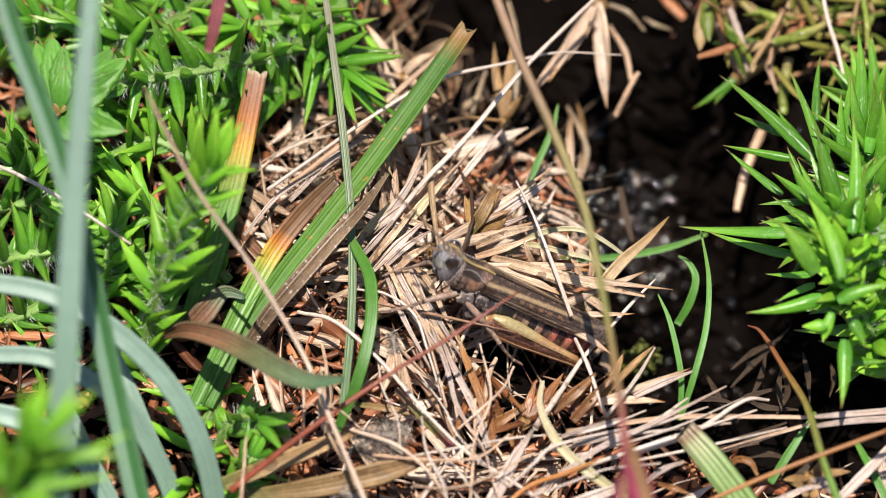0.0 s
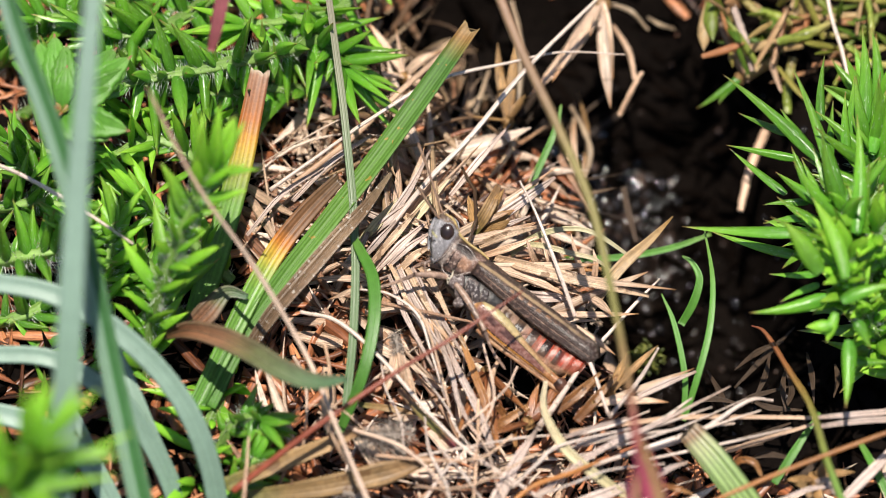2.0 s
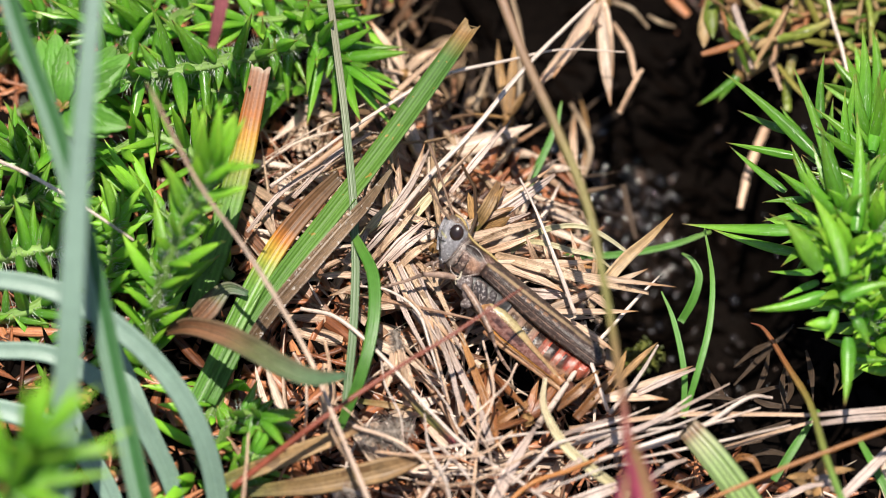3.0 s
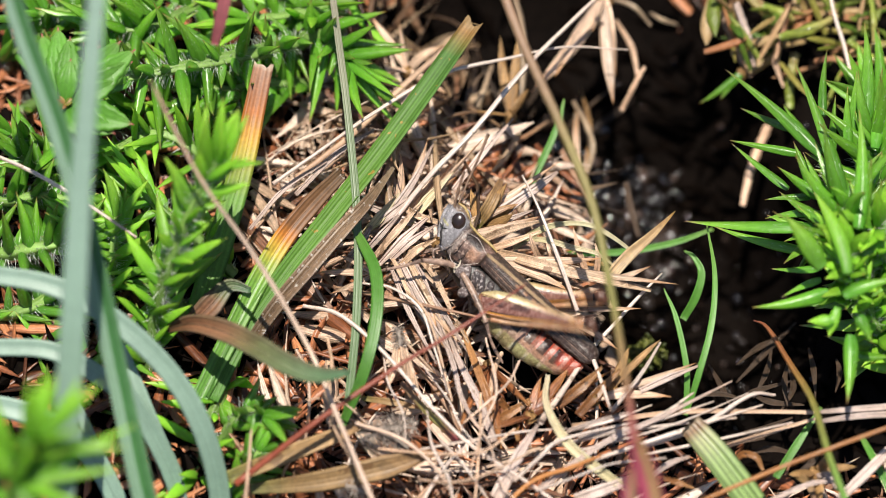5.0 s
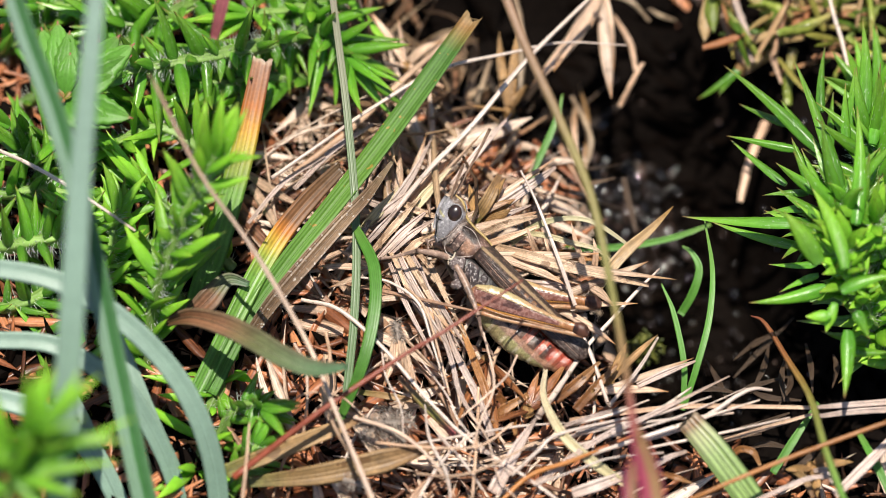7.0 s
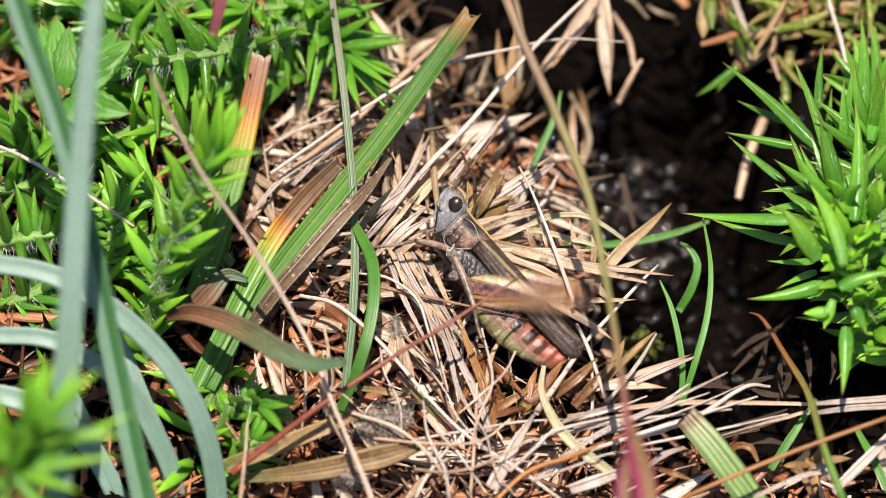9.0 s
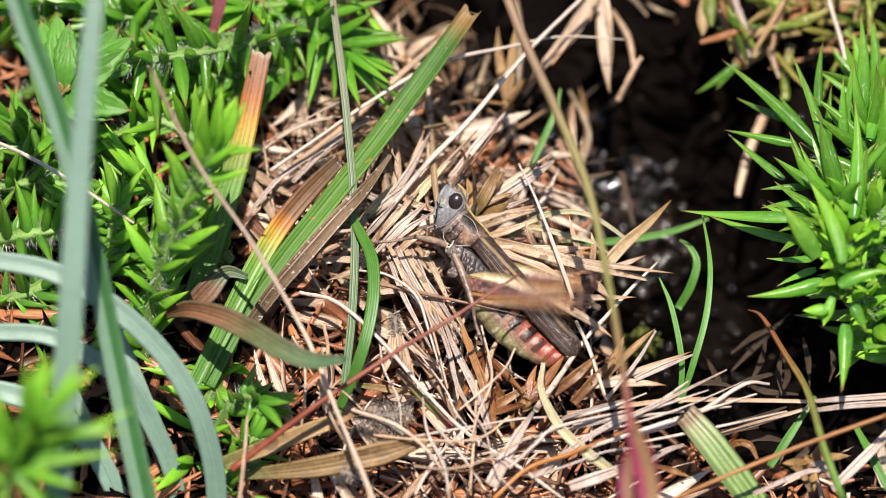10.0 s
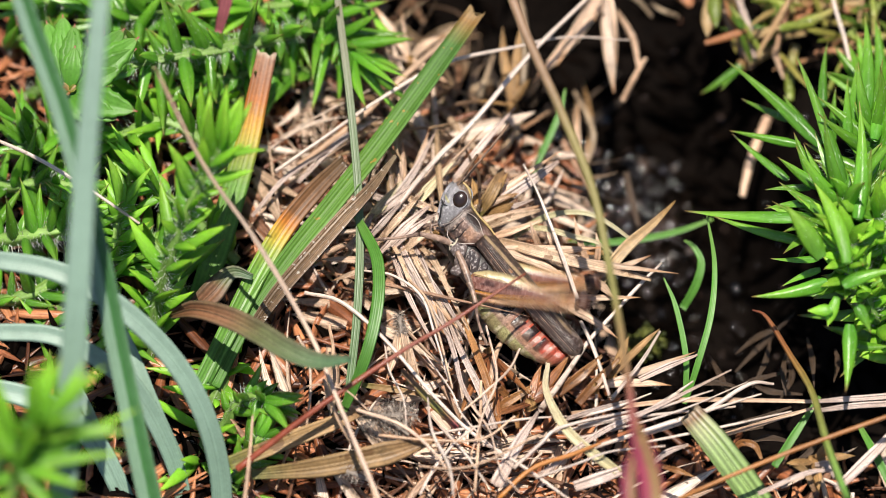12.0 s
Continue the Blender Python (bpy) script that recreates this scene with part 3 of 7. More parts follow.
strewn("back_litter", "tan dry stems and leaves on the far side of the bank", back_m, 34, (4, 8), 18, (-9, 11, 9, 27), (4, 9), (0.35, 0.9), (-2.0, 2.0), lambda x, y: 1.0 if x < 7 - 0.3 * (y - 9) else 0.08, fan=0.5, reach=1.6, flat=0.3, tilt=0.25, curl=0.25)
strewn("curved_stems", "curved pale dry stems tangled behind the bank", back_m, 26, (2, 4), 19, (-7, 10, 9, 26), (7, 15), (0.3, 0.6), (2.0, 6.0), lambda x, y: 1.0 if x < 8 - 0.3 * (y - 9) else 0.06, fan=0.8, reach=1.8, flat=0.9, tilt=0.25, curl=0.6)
strewn("pale_spine_litter", "pale dry gorse spines heaped round the insect", litter_m, 22, (4, 8), 16, (-10, 15, -7, 11), (5, 9), (0.6, 1.2), (0.8, 2.0), litter_here, fan=0.4, reach=1.2, flat=0.2, tilt=0.2)
strewn("fibre_litter", "fine dry fibres and splinters among the litter", litter_m, 60, (8, 16), 15, AREA, (1.5, 5), (0.12, 0.28), (0.2, 2.2), litter_here, flat=0.7, fan=0.9, reach=2.0, curl=0.35, tilt=0.25)
strewn("dry_grass_litter", "thin bleached grass stalks lying tangled", litter_m, 62, (3, 6), 13, AREA, (8, 18), (0.2, 0.42), (0.6, 2.6), litter_here, flat=0.9, fan=0.4, reach=2.2, curl=0.4, tilt=0.08)


def crumbs():
    """Wet rounded crumbs of peat on the floor of the hollow, one joined object."""
    rnd = random.Random(21)
    ball_bm = bmesh.new()
    bmesh.ops.create_icosphere(ball_bm, subdivisions=2, radius=1)
    unit = np.array([v.co[:] for v in ball_bm.verts])
    tris = np.array([[v.index for v in f.verts] for f in ball_bm.faces])
    ball_bm.free()
    verts, faces = [], []
    for i in range(620):
        if i < 360:
            x, y, r = rnd.gauss(17, 6), rnd.gauss(5, 9), rnd.uniform(0.1, 0.36)
        else:
            cx, cy = rnd.choice(((14.0, 12.3), (13.4, 13.6), (17.0, 17.0), (16.3, 15.6), (18.5, 12.0), (15.0, 10.5)))
            x, y, r = rnd.gauss(cx, 1.1), rnd.gauss(cy, 1.3), rnd.uniform(0.28, 0.68)
        size = r * np.array((rnd.uniform(0.8, 1.2), rnd.uniform(0.8, 1.2), rnd.uniform(0.6, 0.9)))
        wave = 1 + 0.07 * np.sin(unit * rnd.uniform(2, 4) + rnd.uniform(0, 6)).sum(axis=1, keepdims=True)
        faces.append(tris + len(verts) * len(unit))
        verts.append(unit * wave * size + np.array((x, y, relief(x, y) + r * 0.6)))
    me = bpy.data.meshes.new("peat_crumbs")
    me.from_pydata((np.concatenate(verts) * MM).tolist(), [], np.concatenate(faces).tolist())
    tagged(shared("peat_crumbs", me, crumb_m), "wet glistening black peat crumbs in the hollow", "soil", kind="stuff")


crumbs()
# dark mirror-like coat for beads that stand in for glints of wet soil
glint_m = plain("water", (0.006, 0.005, 0.005), (0.02, 0.015, 0.012), source="island", fine=2500, rough=0.06, bump=0.0, gloss=1.0, vary=0.1)


def add_glint_beads():
    """Dark glossy beads added where the wet hollow glints, each in its place, one joined object."""
    rnd = random.Random(23)
    bm = bmesh.new()
    for x, y in ((13.3, 19.1), (15.8, 17.1), (16.2, 16.4), (16.6, 13.7), (13.8, 13.2), (14.0, 12.1), (14.1, 10.6), (15.0, 10.3), (16.1, 10.3), (16.5, 10.9), (19.5, 12.4), (18.8, 9.2), (24.5, 7.6), (18.1, 5.5), (9.1, 12.6), (9.4, 9.4), (17.3, 18.1), (17.7, 17.3), (17.2, 16.6), (18.0, 15.8), (16.9, 7.1), (19.7, 16.3), (24.4, 4.7), (18.3, 17.6), (14.6, 12.5), (15.3, 15.2), (16.8, 14.6), (14.4, 14.0)):
        for k in range(rnd.choice((1, 1, 2))):
            dx, dy, r = (0, 0, rnd.uniform(0.5, 0.8)) if k == 0 else (rnd.uniform(-1, 1), rnd.uniform(-1, 1), rnd.uniform(0.3, 0.5))
            bmesh.ops.create_uvsphere(bm, u_segments=16, v_segments=10, radius=r * MM, matrix=Matrix.Translation(Vector((x + dx, y + dy, relief(x + dx, y + dy) + 0.9)) * MM) @ Matrix.Diagonal((1, 1, 0.8, 1)))
    tagged(part("water_drops", bm, glint_m), "dark glossy beads added for glints on the peat", "water", kind="stuff")


add_glint_beads()

# ---- large grass blades ----
blade("grass_blade", "broad green ribbed grass blade with a ragged cut end", "grass", broad_m,
      [(-18.8, -14.2, 1.0), (-16.3, -9.3, 2.5), (-12.7, -4.2, 4.2), (-9.1, 0.2, 5.6), (-5.6, 4.7, 6.6), (-1.7, 10.2, 7.6), (2.5, 16.5, 8.5)], [1.3, 1.5, 1.6, 1.6, 1.7, 1.8, 1.85, 1.7], fold=0.24, n=60, ragged=0.5, twist=(-14, 34))
blade("withered_grass_blade", "withered brown grass blade, sparkle of its dew painted as pale specks", "grass", brownedge_m,
      [(-16.0, -11.0, 3.2), (-13.7, -8.0, 4.8), (-10.9, -5.0, 6.2), (-8.2, -2.0, 7.2), (-6.1, 0.4, 7.6), (-4.1, 3.4, 7.8)], [0.9, 1.25, 1.4, 1.3, 0.95, 0.3], fold=0.12, n=50)
blade("grass_blade", "grass blade withered from green through orange to brown", "grass", halfdead_m,
      [(-20.2, -15.0, 0.6), (-17.7, -10.3, 2.4), (-15.2, -5.4, 4.0), (-13.1, -1.7, 4.8), (-10.8, 1.4, 5.2), (-8.3, 4.4, 5.2)], [1.4, 1.6, 1.7, 1.7, 1.6, 1.1], fold=0.2, n=50, ragged=0.3)
blade("grass_blade", "cut grass blade fading from green to orange and brown", "grass", orange_m,
      [(-20.1, -6.9, 1.0), (-18.2, -1.4, 3.5), (-16.4, 4.5, 6.0), (-15.5, 8.6, 7.2), (-14.7, 12.8, 8.0)], [1.9, 2.2, 2.0, 1.8, 1.6], fold=0.1, n=40, ragged=0.35)
blade("grass_blade", "pale blue-green grass blade standing upright", "grass", glauca_m,
      [(-30.4, -36.4, 13.7), (-29.5, -30.2, 20.7), (-28.8, -24.0, 27.7), (-27.9, -14.2, 36.8), (-26.9, -6.7, 44.6), (-26.0, 0.1, 50.9)], [1.9, 2.1, 2.1, 1.9, 1.6, 1.4, 1.2], fold=0.1, n=40)
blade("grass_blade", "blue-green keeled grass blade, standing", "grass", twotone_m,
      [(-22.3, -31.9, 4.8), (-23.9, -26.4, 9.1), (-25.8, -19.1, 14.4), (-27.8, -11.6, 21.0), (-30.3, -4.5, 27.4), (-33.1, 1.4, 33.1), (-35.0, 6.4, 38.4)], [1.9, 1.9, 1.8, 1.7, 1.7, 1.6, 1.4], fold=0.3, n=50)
blade("grass_blade", "pale blue-green grass blade arching over", "grass", glauca_m,
      [(-17.9, -27.4, -3.1), (-18.0, -22.9, 1.8), (-19.5, -19.2, 6.3), (-22.2, -15.9, 9.3), (-26.2, -12.9, 11.6), (-30.7, -10.7, 12.9), (-35.3, -9.6, 12.9), (-39.4, -9.0, 12.1)], [1.6, 1.7, 1.75, 1.7, 1.75, 1.7, 1.5, 1.3], fold=0.12, n=50)
blade("grass_blade", "narrow blue-green grass blade arching over", "grass", glauca_m,
      [(-20.4, -25.4, -3.1), (-21.9, -21.0, 1.2), (-24.8, -17.0, 5.2), (-27.7, -15.4, 7.3), (-31.3, -13.8, 8.2), (-35.4, -13.3, 7.9), (-39.0, -13.3, 7.3)], [1.2, 1.5, 1.6, 1.5, 1.4, 1.2], fold=0.15, n=40)
blade("grass_blade", "narrow blue-green grass blade arching over", "grass", glauca_m,
      [(-20.4, -24.5, -3.8), (-21.5, -21.3, -0.2), (-23.2, -18.5, 3.2), (-25.0, -14.8, 5.9), (-26.2, -12.2, 6.8)], [1.5, 1.6, 1.4, 1.0], fold=0.12, n=30)
blade("grass_blade", "pale blue-green drooping grass blade", "grass", glauca_m,
      [(-24.2, -26.9, -4.0), (-25.8, -23.5, -0.9), (-28.2, -20.1, 2.3), (-31.3, -18.4, 4.4), (-34.5, -17.3, 5.0), (-38.1, -16.6, 4.9)], [1.3, 1.7, 1.9, 1.8, 1.5], fold=0.12, n=36)
blade("grass_blade", "narrow dark green grass blade", "grass", glauca_m,
      [(-27.0, -23.7, -3.3), (-27.4, -20.7, -0.4), (-28.3, -18.4, 2.1), (-29.6, -15.7, 3.7)], [0.9, 1.1, 1.0, 0.6], fold=0.15)
blade("grass_blade", "slender grey-green grass blade", "grass", greygreen_m,
      [(-7.8, -15.2, 1.0), (-7.1, -8.3, 3.5), (-7.0, -1.0, 5.5), (-7.7, 7.1, 8.0), (-8.5, 13.6, 9.5), (-9.4, 20.6, 10.5)], [0.65, 0.7, 0.65, 0.6, 0.5], fold=0.2, n=40)
blade("grass_blade", "bright green bent grass blade", "grass", fresh_m,
      [(-8.3, -16.5, 0.5), (-6.5, -13.5, 4.0), (-5.5, -9.4, 5.5), (-5.5, -5.5, 6.0), (-6.6, -2.4, 5.6), (-7.6, -0.1, 5.0)], [0.7, 0.95, 1.0, 1.0, 0.8, 0.3], fold=0.15, n=36)
blade("grass_blade", "cut grass blade striped green and white", "grass", striped_m,
      [(26.1, -25.3, -0.4), (23.8, -22.6, 1.3), (21.6, -20.0, 2.6), (19.6, -17.7, 3.2)], [2.2, 2.4, 2.3, 1.9], fold=0.1, n=30, ragged=0.3)
blade("grass_blade", "thin bright green grass blade", "grass", fresh_m,
      [(19.4, -14.6, -1.0), (20.4, -12.1, 1.0), (21.5, -8.2, 2.5), (21.8, -4.1, 3.5), (21.2, 0.3, 4.0)], [0.4, 0.54, 0.52, 0.4, 0.1], fold=0.2, n=30)
blade("grass_blade", "thin bright green grass blade with a purple tip", "grass", fresh_m,
      [(19.4, -14.4, -1.0), (19.5, -11.3, 0.6), (18.7, -7.4, 2.0), (17.7, -4.9, 2.6)], [0.4, 0.5, 0.42, 0.1], fold=0.2, n=26)
blade("grass_blade", "short dark green curved grass blade", "grass", fresh_m,
      [(19.4, -4.0, -4.0), (20.4, -2.8, -2.5), (20.9, -1.1, -1.6), (20.3, 0.2, -1.2), (19.5, 0.7, -1.0)], [0.6, 0.7, 0.6, 0.4, 0.15], fold=0.2, n=24)
blade("grass_blade", "thin green grass blade behind the litter", "grass", fresh_m,
      [(6.8, 7.1, -2.0), (8.1, 9.5, -1.0), (9.3, 12.1, 0.0), (9.8, 14.2, 0.5)], [0.6, 0.6, 0.5, 0.15], fold=0.2)
blade("grass_blade", "thin green grass blade lying in the hollow", "grass", fresh_m,
      [(10.0, 2.7, -5.0), (14.6, 2.9, -5.0), (18.8, 3.5, -4.5), (22.0, 4.5, -4.0)], [0.5, 0.55, 0.5, 0.3], fold=0.2)
blade("grass_blade", "narrow green grass blade among dry stalks", "grass", fresh_m,
      [(26.6, -19.8, -2.0), (28.2, -17.5, -1.0), (30.3, -14.4, 0.0)], [0.6, 0.7, 0.3], fold=0.2)
blade("grass_blade", "narrow green grass blade among dry stalks", "grass", fresh_m,
      [(36.0, -22.9, 0.0), (34.7, -20.1, 0.5), (33.4, -17.3, 0.5)], [0.6, 0.7, 0.4], fold=0.2)
blade("dry_grass_blade", "pale olive grass blade arching through the litter", "grass", pale_olive_m,
      [(5.5, -0.4, 1.5), (7.6, 0.5, 2.6), (9.6, 0.8, 3.2), (11.6, 0.6, 3.4), (13.3, -0.1, 3.0), (15.1, -1.0, 2.0)], [0.7, 0.6, 0.42, 0.4, 0.36, 0.25], fold=0.2, n=30)
blade("dry_leaf", "curled brown dry leaf, greenish at its tip", "leaf", curled_m,
      [(-22.2, -10.0, 5.0), (-20.2, -10.6, 7.0), (-17.5, -12.5, 9.0), (-15.0, -14.7, 10.3), (-12.7, -16.7, 11.0), (-10.2, -18.0, 11.4), (-7.5, -18.3, 12.4)], [0.5, 1.4, 1.8, 1.9, 1.9, 1.6, 0.7], fold=0.32, n=44, twist=(-8, 34))
blade("dry_leaf", "long papery dry leaf lying on the litter", "leaf", dry_leaf_m,
      [(-15.5, -22.7, 1.5), (-10.1, -22.6, 2.6), (-4.7, -21.6, 3.2), (-0.9, -20.3, 3.2)], [0.8, 1.7, 2.0, 0.6], fold=0.12, n=36, twist=(0, -15))
blade("dry_leaf", "dark brown dry leaf blade", "leaf", dry_leaf_m,
      [(-17.3, -22.0, 2.0), (-12.8, -20.5, 3.0), (-8.8, -18.8, 3.2), (-6.5, -17.6, 3.0)], [1.2, 1.4, 1.2, 0.5], fold=0.15, n=30)
blade("dry_leaf", "narrow dry leaf, pale ochre, curved", "leaf", yellow_straw_m,
      [(15.0, -23.0, 1.4), (12.5, -21.6, 2.4), (10.2, -19.8, 3.0), (8.9, -17.8, 3.2), (8.1, -15.4, 3.0), (8.3, -12.7, 2.2)], [0.5, 0.85, 0.85, 0.7, 0.5, 0.35], fold=0.35, n=30)
blade("dry_leaf", "dark withered leaf behind a grass blade", "leaf", curled_m,
      [(-20.4, -8.5, 3.0), (-18.8, -7.2, 4.0), (-17.3, -5.8, 4.6), (-15.6, -6.2, 4.6)], [1.6, 2.0, 1.2, 0.5], fold=0.2, n=24)
blade("pink_leaf_tip", "narrow pink-red leaf tip hanging down", "leaf", pink_m,
      [(-16.5, 14.3, 29.1), (-17.2, 10.2, 25.5), (-17.8, 8.0, 23.1), (-18.3, 6.8, 21.3)], [1.2, 1.2, 1.0, 0.6], fold=0.2)

# ---- straws and stems ----
straw("long bleached grass stalk leaning over the litter", pink_straw_m, [(-4.2, -29.7, 5.0), (-8.3, -19.9, 7.5), (-10.9, -14.3, 10.0), (-15.4, -9.0, 15.5), (-19.2, -5.3, 20.5), (-23.1, -0.3, 27.5)], [0.26, 0.26, 0.24, 0.22, 0.18], n=40)
straw("long rust-red stem leaning over the litter", rust_stem_m, [(-16.6, -23.6, 4.0), (-10.1, -19.6, 7.0), (-3.8, -15.5, 9.0), (0.7, -13.3, 10.0), (6.4, -9.4, 11.0)], [0.3, 0.27, 0.23, 0.18, 0.1], name="red_stem", category="stem", group="")
straw("orange dry stem lying across", orange_stem_m, [(17.8, -26.6, 4.0), (20.9, -25.1, 5.0), (27.7, -22.5, 6.0), (36.3, -19.7, 7.0)], [0.2, 0.22, 0.22, 0.2], name="orange_stem", category="stem", group="")
straw("orange dry stem lying in the litter", orange_stem_m, [(4.3, -25.6, 3.0), (7.0, -23.3, 3.5), (10.2, -21.6, 3.6), (12.5, -20.6, 3.2)], [0.2, 0.24, 0.22, 0.12], name="orange_stem", category="stem", group="")
straw("rust-brown stem turning green towards its base", rustgreen_m, [(25.0, -6.4, 0.0), (25.9, -7.6, 1.0), (27.6, -12.2, 3.0), (29.3, -17.0, 5.0), (30.6, -22.4, 6.5), (32.0, -28.3, 8.0)], [0.06, 0.22, 0.33, 0.38, 0.36], name="brown_stem", category="stem", group="")
straw("pinkish thin stalk among brown leaves", tan_straw_m, [(-16.1, -27.7, 4.0), (-15.8, -23.4, 4.6), (-15.4, -19.2, 5.0)], [0.2, 0.2, 0.12], name="thin_grass_stalk", category="stalk", group="")
straw("long bleached straw leaning over dry litter", straw_m, [(-5.5, -0.6, 2.5), (-1.6, 4.5, 4.0), (2.1, 8.7, 5.0), (7.2, 14.7, 5.5), (13.0, 21.2, 6.0)], [0.25, 0.26, 0.25, 0.2], n=40)
straw("thin bleached straw, curving", straw_m, [(-13.9, 3.8, 4.5), (-10.3, 6.3, 5.2), (-5.7, 9.8, 5.6), (-0.2, 13.4, 5.6), (5.4, 15.7, 5.0), (10.0, 16.6, 4.5), (15.0, 16.8, 4.0)], [0.2, 0.2, 0.18, 0.12, 0.06], n=40)
straw("bleached straw standing at an angle", straw_m, [(10.7, -7.2, 3.0), (9.4, -3.3, 4.0), (7.6, 0.9, 5.0), (6.3, 4.0, 5.5)], [0.2, 0.19, 0.15, 0.12])
straw("tan straw under a green blade", tan_straw_m, [(-12.1, 5.8, 2.0), (-7.6, 10.1, 2.5), (-3.0, 14.6, 2.5), (0.7, 18.7, 2.0)], [0.3, 0.32, 0.3, 0.25])
straw("white straw at the gap in the gorse", straw_m, [(33.3, 15.4, 2.0), (32.6, 17.6, 3.0), (32.0, 20.2, 4.0), (31.4, 22.9, 5.0)], [0.15, 0.22, 0.22, 0.2])
straw("thin white straw among green gorse", straw_m, [(-36.6, 3.5, 10.0), (-32.9, 1.3, 10.5), (-28.8, -1.3, 10.5), (-24.7, -3.8, 9.0)], [0.2, 0.2, 0.18, 0.12])
straw("bleached straw across the lower litter", straw_m, [(-11.4, -6.7, 3.0), (-8.4, -8.0, 3.4), (-4.7, -11.7, 3.6), (-1.1, -16.7, 3.6), (2.1, -19.5, 3.2), (6.6, -23.0, 3.0), (10.2, -25.3, 2.0)], [0.2, 0.2, 0.19, 0.18, 0.15], n=40)
straw("thin straw curving down over litter", straw_m, [(-6.6, -5.2, 4.0), (-4.3, -5.8, 4.2), (-2.2, -7.9, 4.2), (-0.9, -10.5, 3.8), (0.3, -14.8, 3.0)], [0.14, 0.16, 0.15, 0.1])
straw("thin white straw bent sharply", straw_m, [(-2.0, -25.5, 3.4), (-1.1, -23.4, 3.6), (0.7, -20.8, 3.6), (2.5, -19.1, 3.2)], [0.14, 0.16, 0.16, 0.12])
straw("thin white straw bent sharply", straw_m, [(0.7, -25.9, 4.0), (0.3, -23.2, 4.2), (-1.0, -20.2, 4.0), (-1.4, -16.7, 3.6)], [0.12, 0.14, 0.14, 0.08])
straw("long pale straw lying flat", straw_m, [(15.2, -19.4, 2.0), (20.2, -17.5, 2.4), (24.8, -15.0, 2.4), (26.5, -14.4, 2.0)], [0.2, 0.22, 0.18, 0.12])
straw("pinkish dry straw lying over litter", tan_straw_m, [(-9.7, -15.9, 5.0), (-8.3, -19.7, 5.4), (-6.5, -24.4, 5.6), (-5.1, -28.5, 5.6)], [0.2, 0.22, 0.22, 0.22])
straw("thin pale straw lying on dry litter", straw_m, [(-2.0, -19.7, 2.6), (3.0, -19.0, 3.0), (6.6, -18.4, 3.0), (9.8, -17.8, 2.6)], [0.12, 0.14, 0.13, 0.08])
straw("grey bleached stalk leaning by the insect", straw_m, [(7.7, -17.2, 2.6), (9.7, -12.9, 1.4), (11.7, -9.2, 0.2), (13.5, -6.7, 0.0), (15.7, -4.7, 0.8), (17.6, -2.9, 1.6)], [0.32, 0.3, 0.25, 0.2, 0.17, 0.08])
straw("pale stalk below the insect", straw_m, [(11.0, -7.9, 0.6), (12.0, -11.0, 1.2), (13.3, -15.4, 1.6)], [0.2, 0.22, 0.16])
straw("pale stalk below the hollow", straw_m, [(17.4, -9.0, 1.0), (15.9, -12.6, 2.0), (13.4, -16.1, 2.4)], [0.14, 0.22, 0.24])
straw("ochre dry stalk beside the insect", tan_straw_m, [(3.0, -15.4, 0.4), (3.5, -13.5, 0.8), (4.0, -11.3, 0.6), (4.6, -9.3, -0.2)], [0.25, 0.3, 0.28, 0.2])


def flat_straw(label, pts, widths, mat=None, name="dry_grass_blade", category="dry grass", **more):
    """A dry flattened blade, ribbed along its length."""
    return blade(name, label, category, mat or ribbed_straw_m, pts, [w * 0.78 for w in widths], group="dry blades in the litter", fold=more.pop("fold", 0.22), thick=0.14, n=more.pop("n", 22), **more)


flat_straw("broad bleached blade with fine ribs", [(4.1, -24.1, 2.4), (5.9, -20.5, 3.0), (7.5, -17.6, 3.0)], [1.5, 1.2, 0.3])
flat_straw("long bleached blade lying along the litter", [(30.0, -16.3, 2.6), (32.4, -16.3, 3.0), (37.0, -15.9, 3.0)], [0.35, 0.6, 0.65])
flat_straw("long bleached blade lying along the litter", [(29.7, -17.0, 2.2), (32.9, -16.7, 2.6), (37.0, -16.4, 2.6)], [0.4, 0.65, 0.65])
flat_straw("dull tan blade in the shade", [(10.2, -17.2, 2.0), (18.5, -16.2, 2.4), (24.3, -15.9, 2.0), (30.1, -15.9, 1.8)], [0.4, 0.5, 0.45, 0.35], tan_straw_m)
flat_straw("bleached blade in the litter corner", [(25.1, -24.7, 2.4), (29.0, -23.0, 2.8), (31.4, -22.6, 2.6)], [0.45, 0.5, 0.3])
flat_straw("pale blade in the corner", [(31.4, -23.8, 1.6), (33.7, -21.7, 2.4), (36.9, -18.2, 2.6)], [0.9, 1.1, 0.9])
flat_straw("bleached blade pointing to the hollow", [(7.5, -23.3, 2.6), (12.5, -19.5, 3.0), (17.0, -17.1, 3.0), (23.1, -13.1, 2.0)], [0.55, 0.6, 0.5, 0.15])
flat_straw("ochre dry blade beside the insect", [(4.0, -17.7, 0.8), (3.5, -14.5, 1.6), (2.5, -11.6, 2.0), (1.4, -8.1, 1.8)], [0.8, 0.9, 0.8, 0.4], rust_leaf_m)
flat_straw("bleached blade beside the insect", [(4.0, -18.1, 1.0), (2.8, -15.0, 2.0), (1.3, -11.9, 2.6), (0.3, -9.0, 2.4)], [0.75, 0.8, 0.65, 0.3])
flat_straw("bleached blade beside the insect", [(-0.6, -7.6, 2.4), (0.7, -12.1, 2.8), (1.4, -15.1, 2.6), (3.0, -17.6, 1.6)], [0.5, 0.55, 0.5, 0.25])
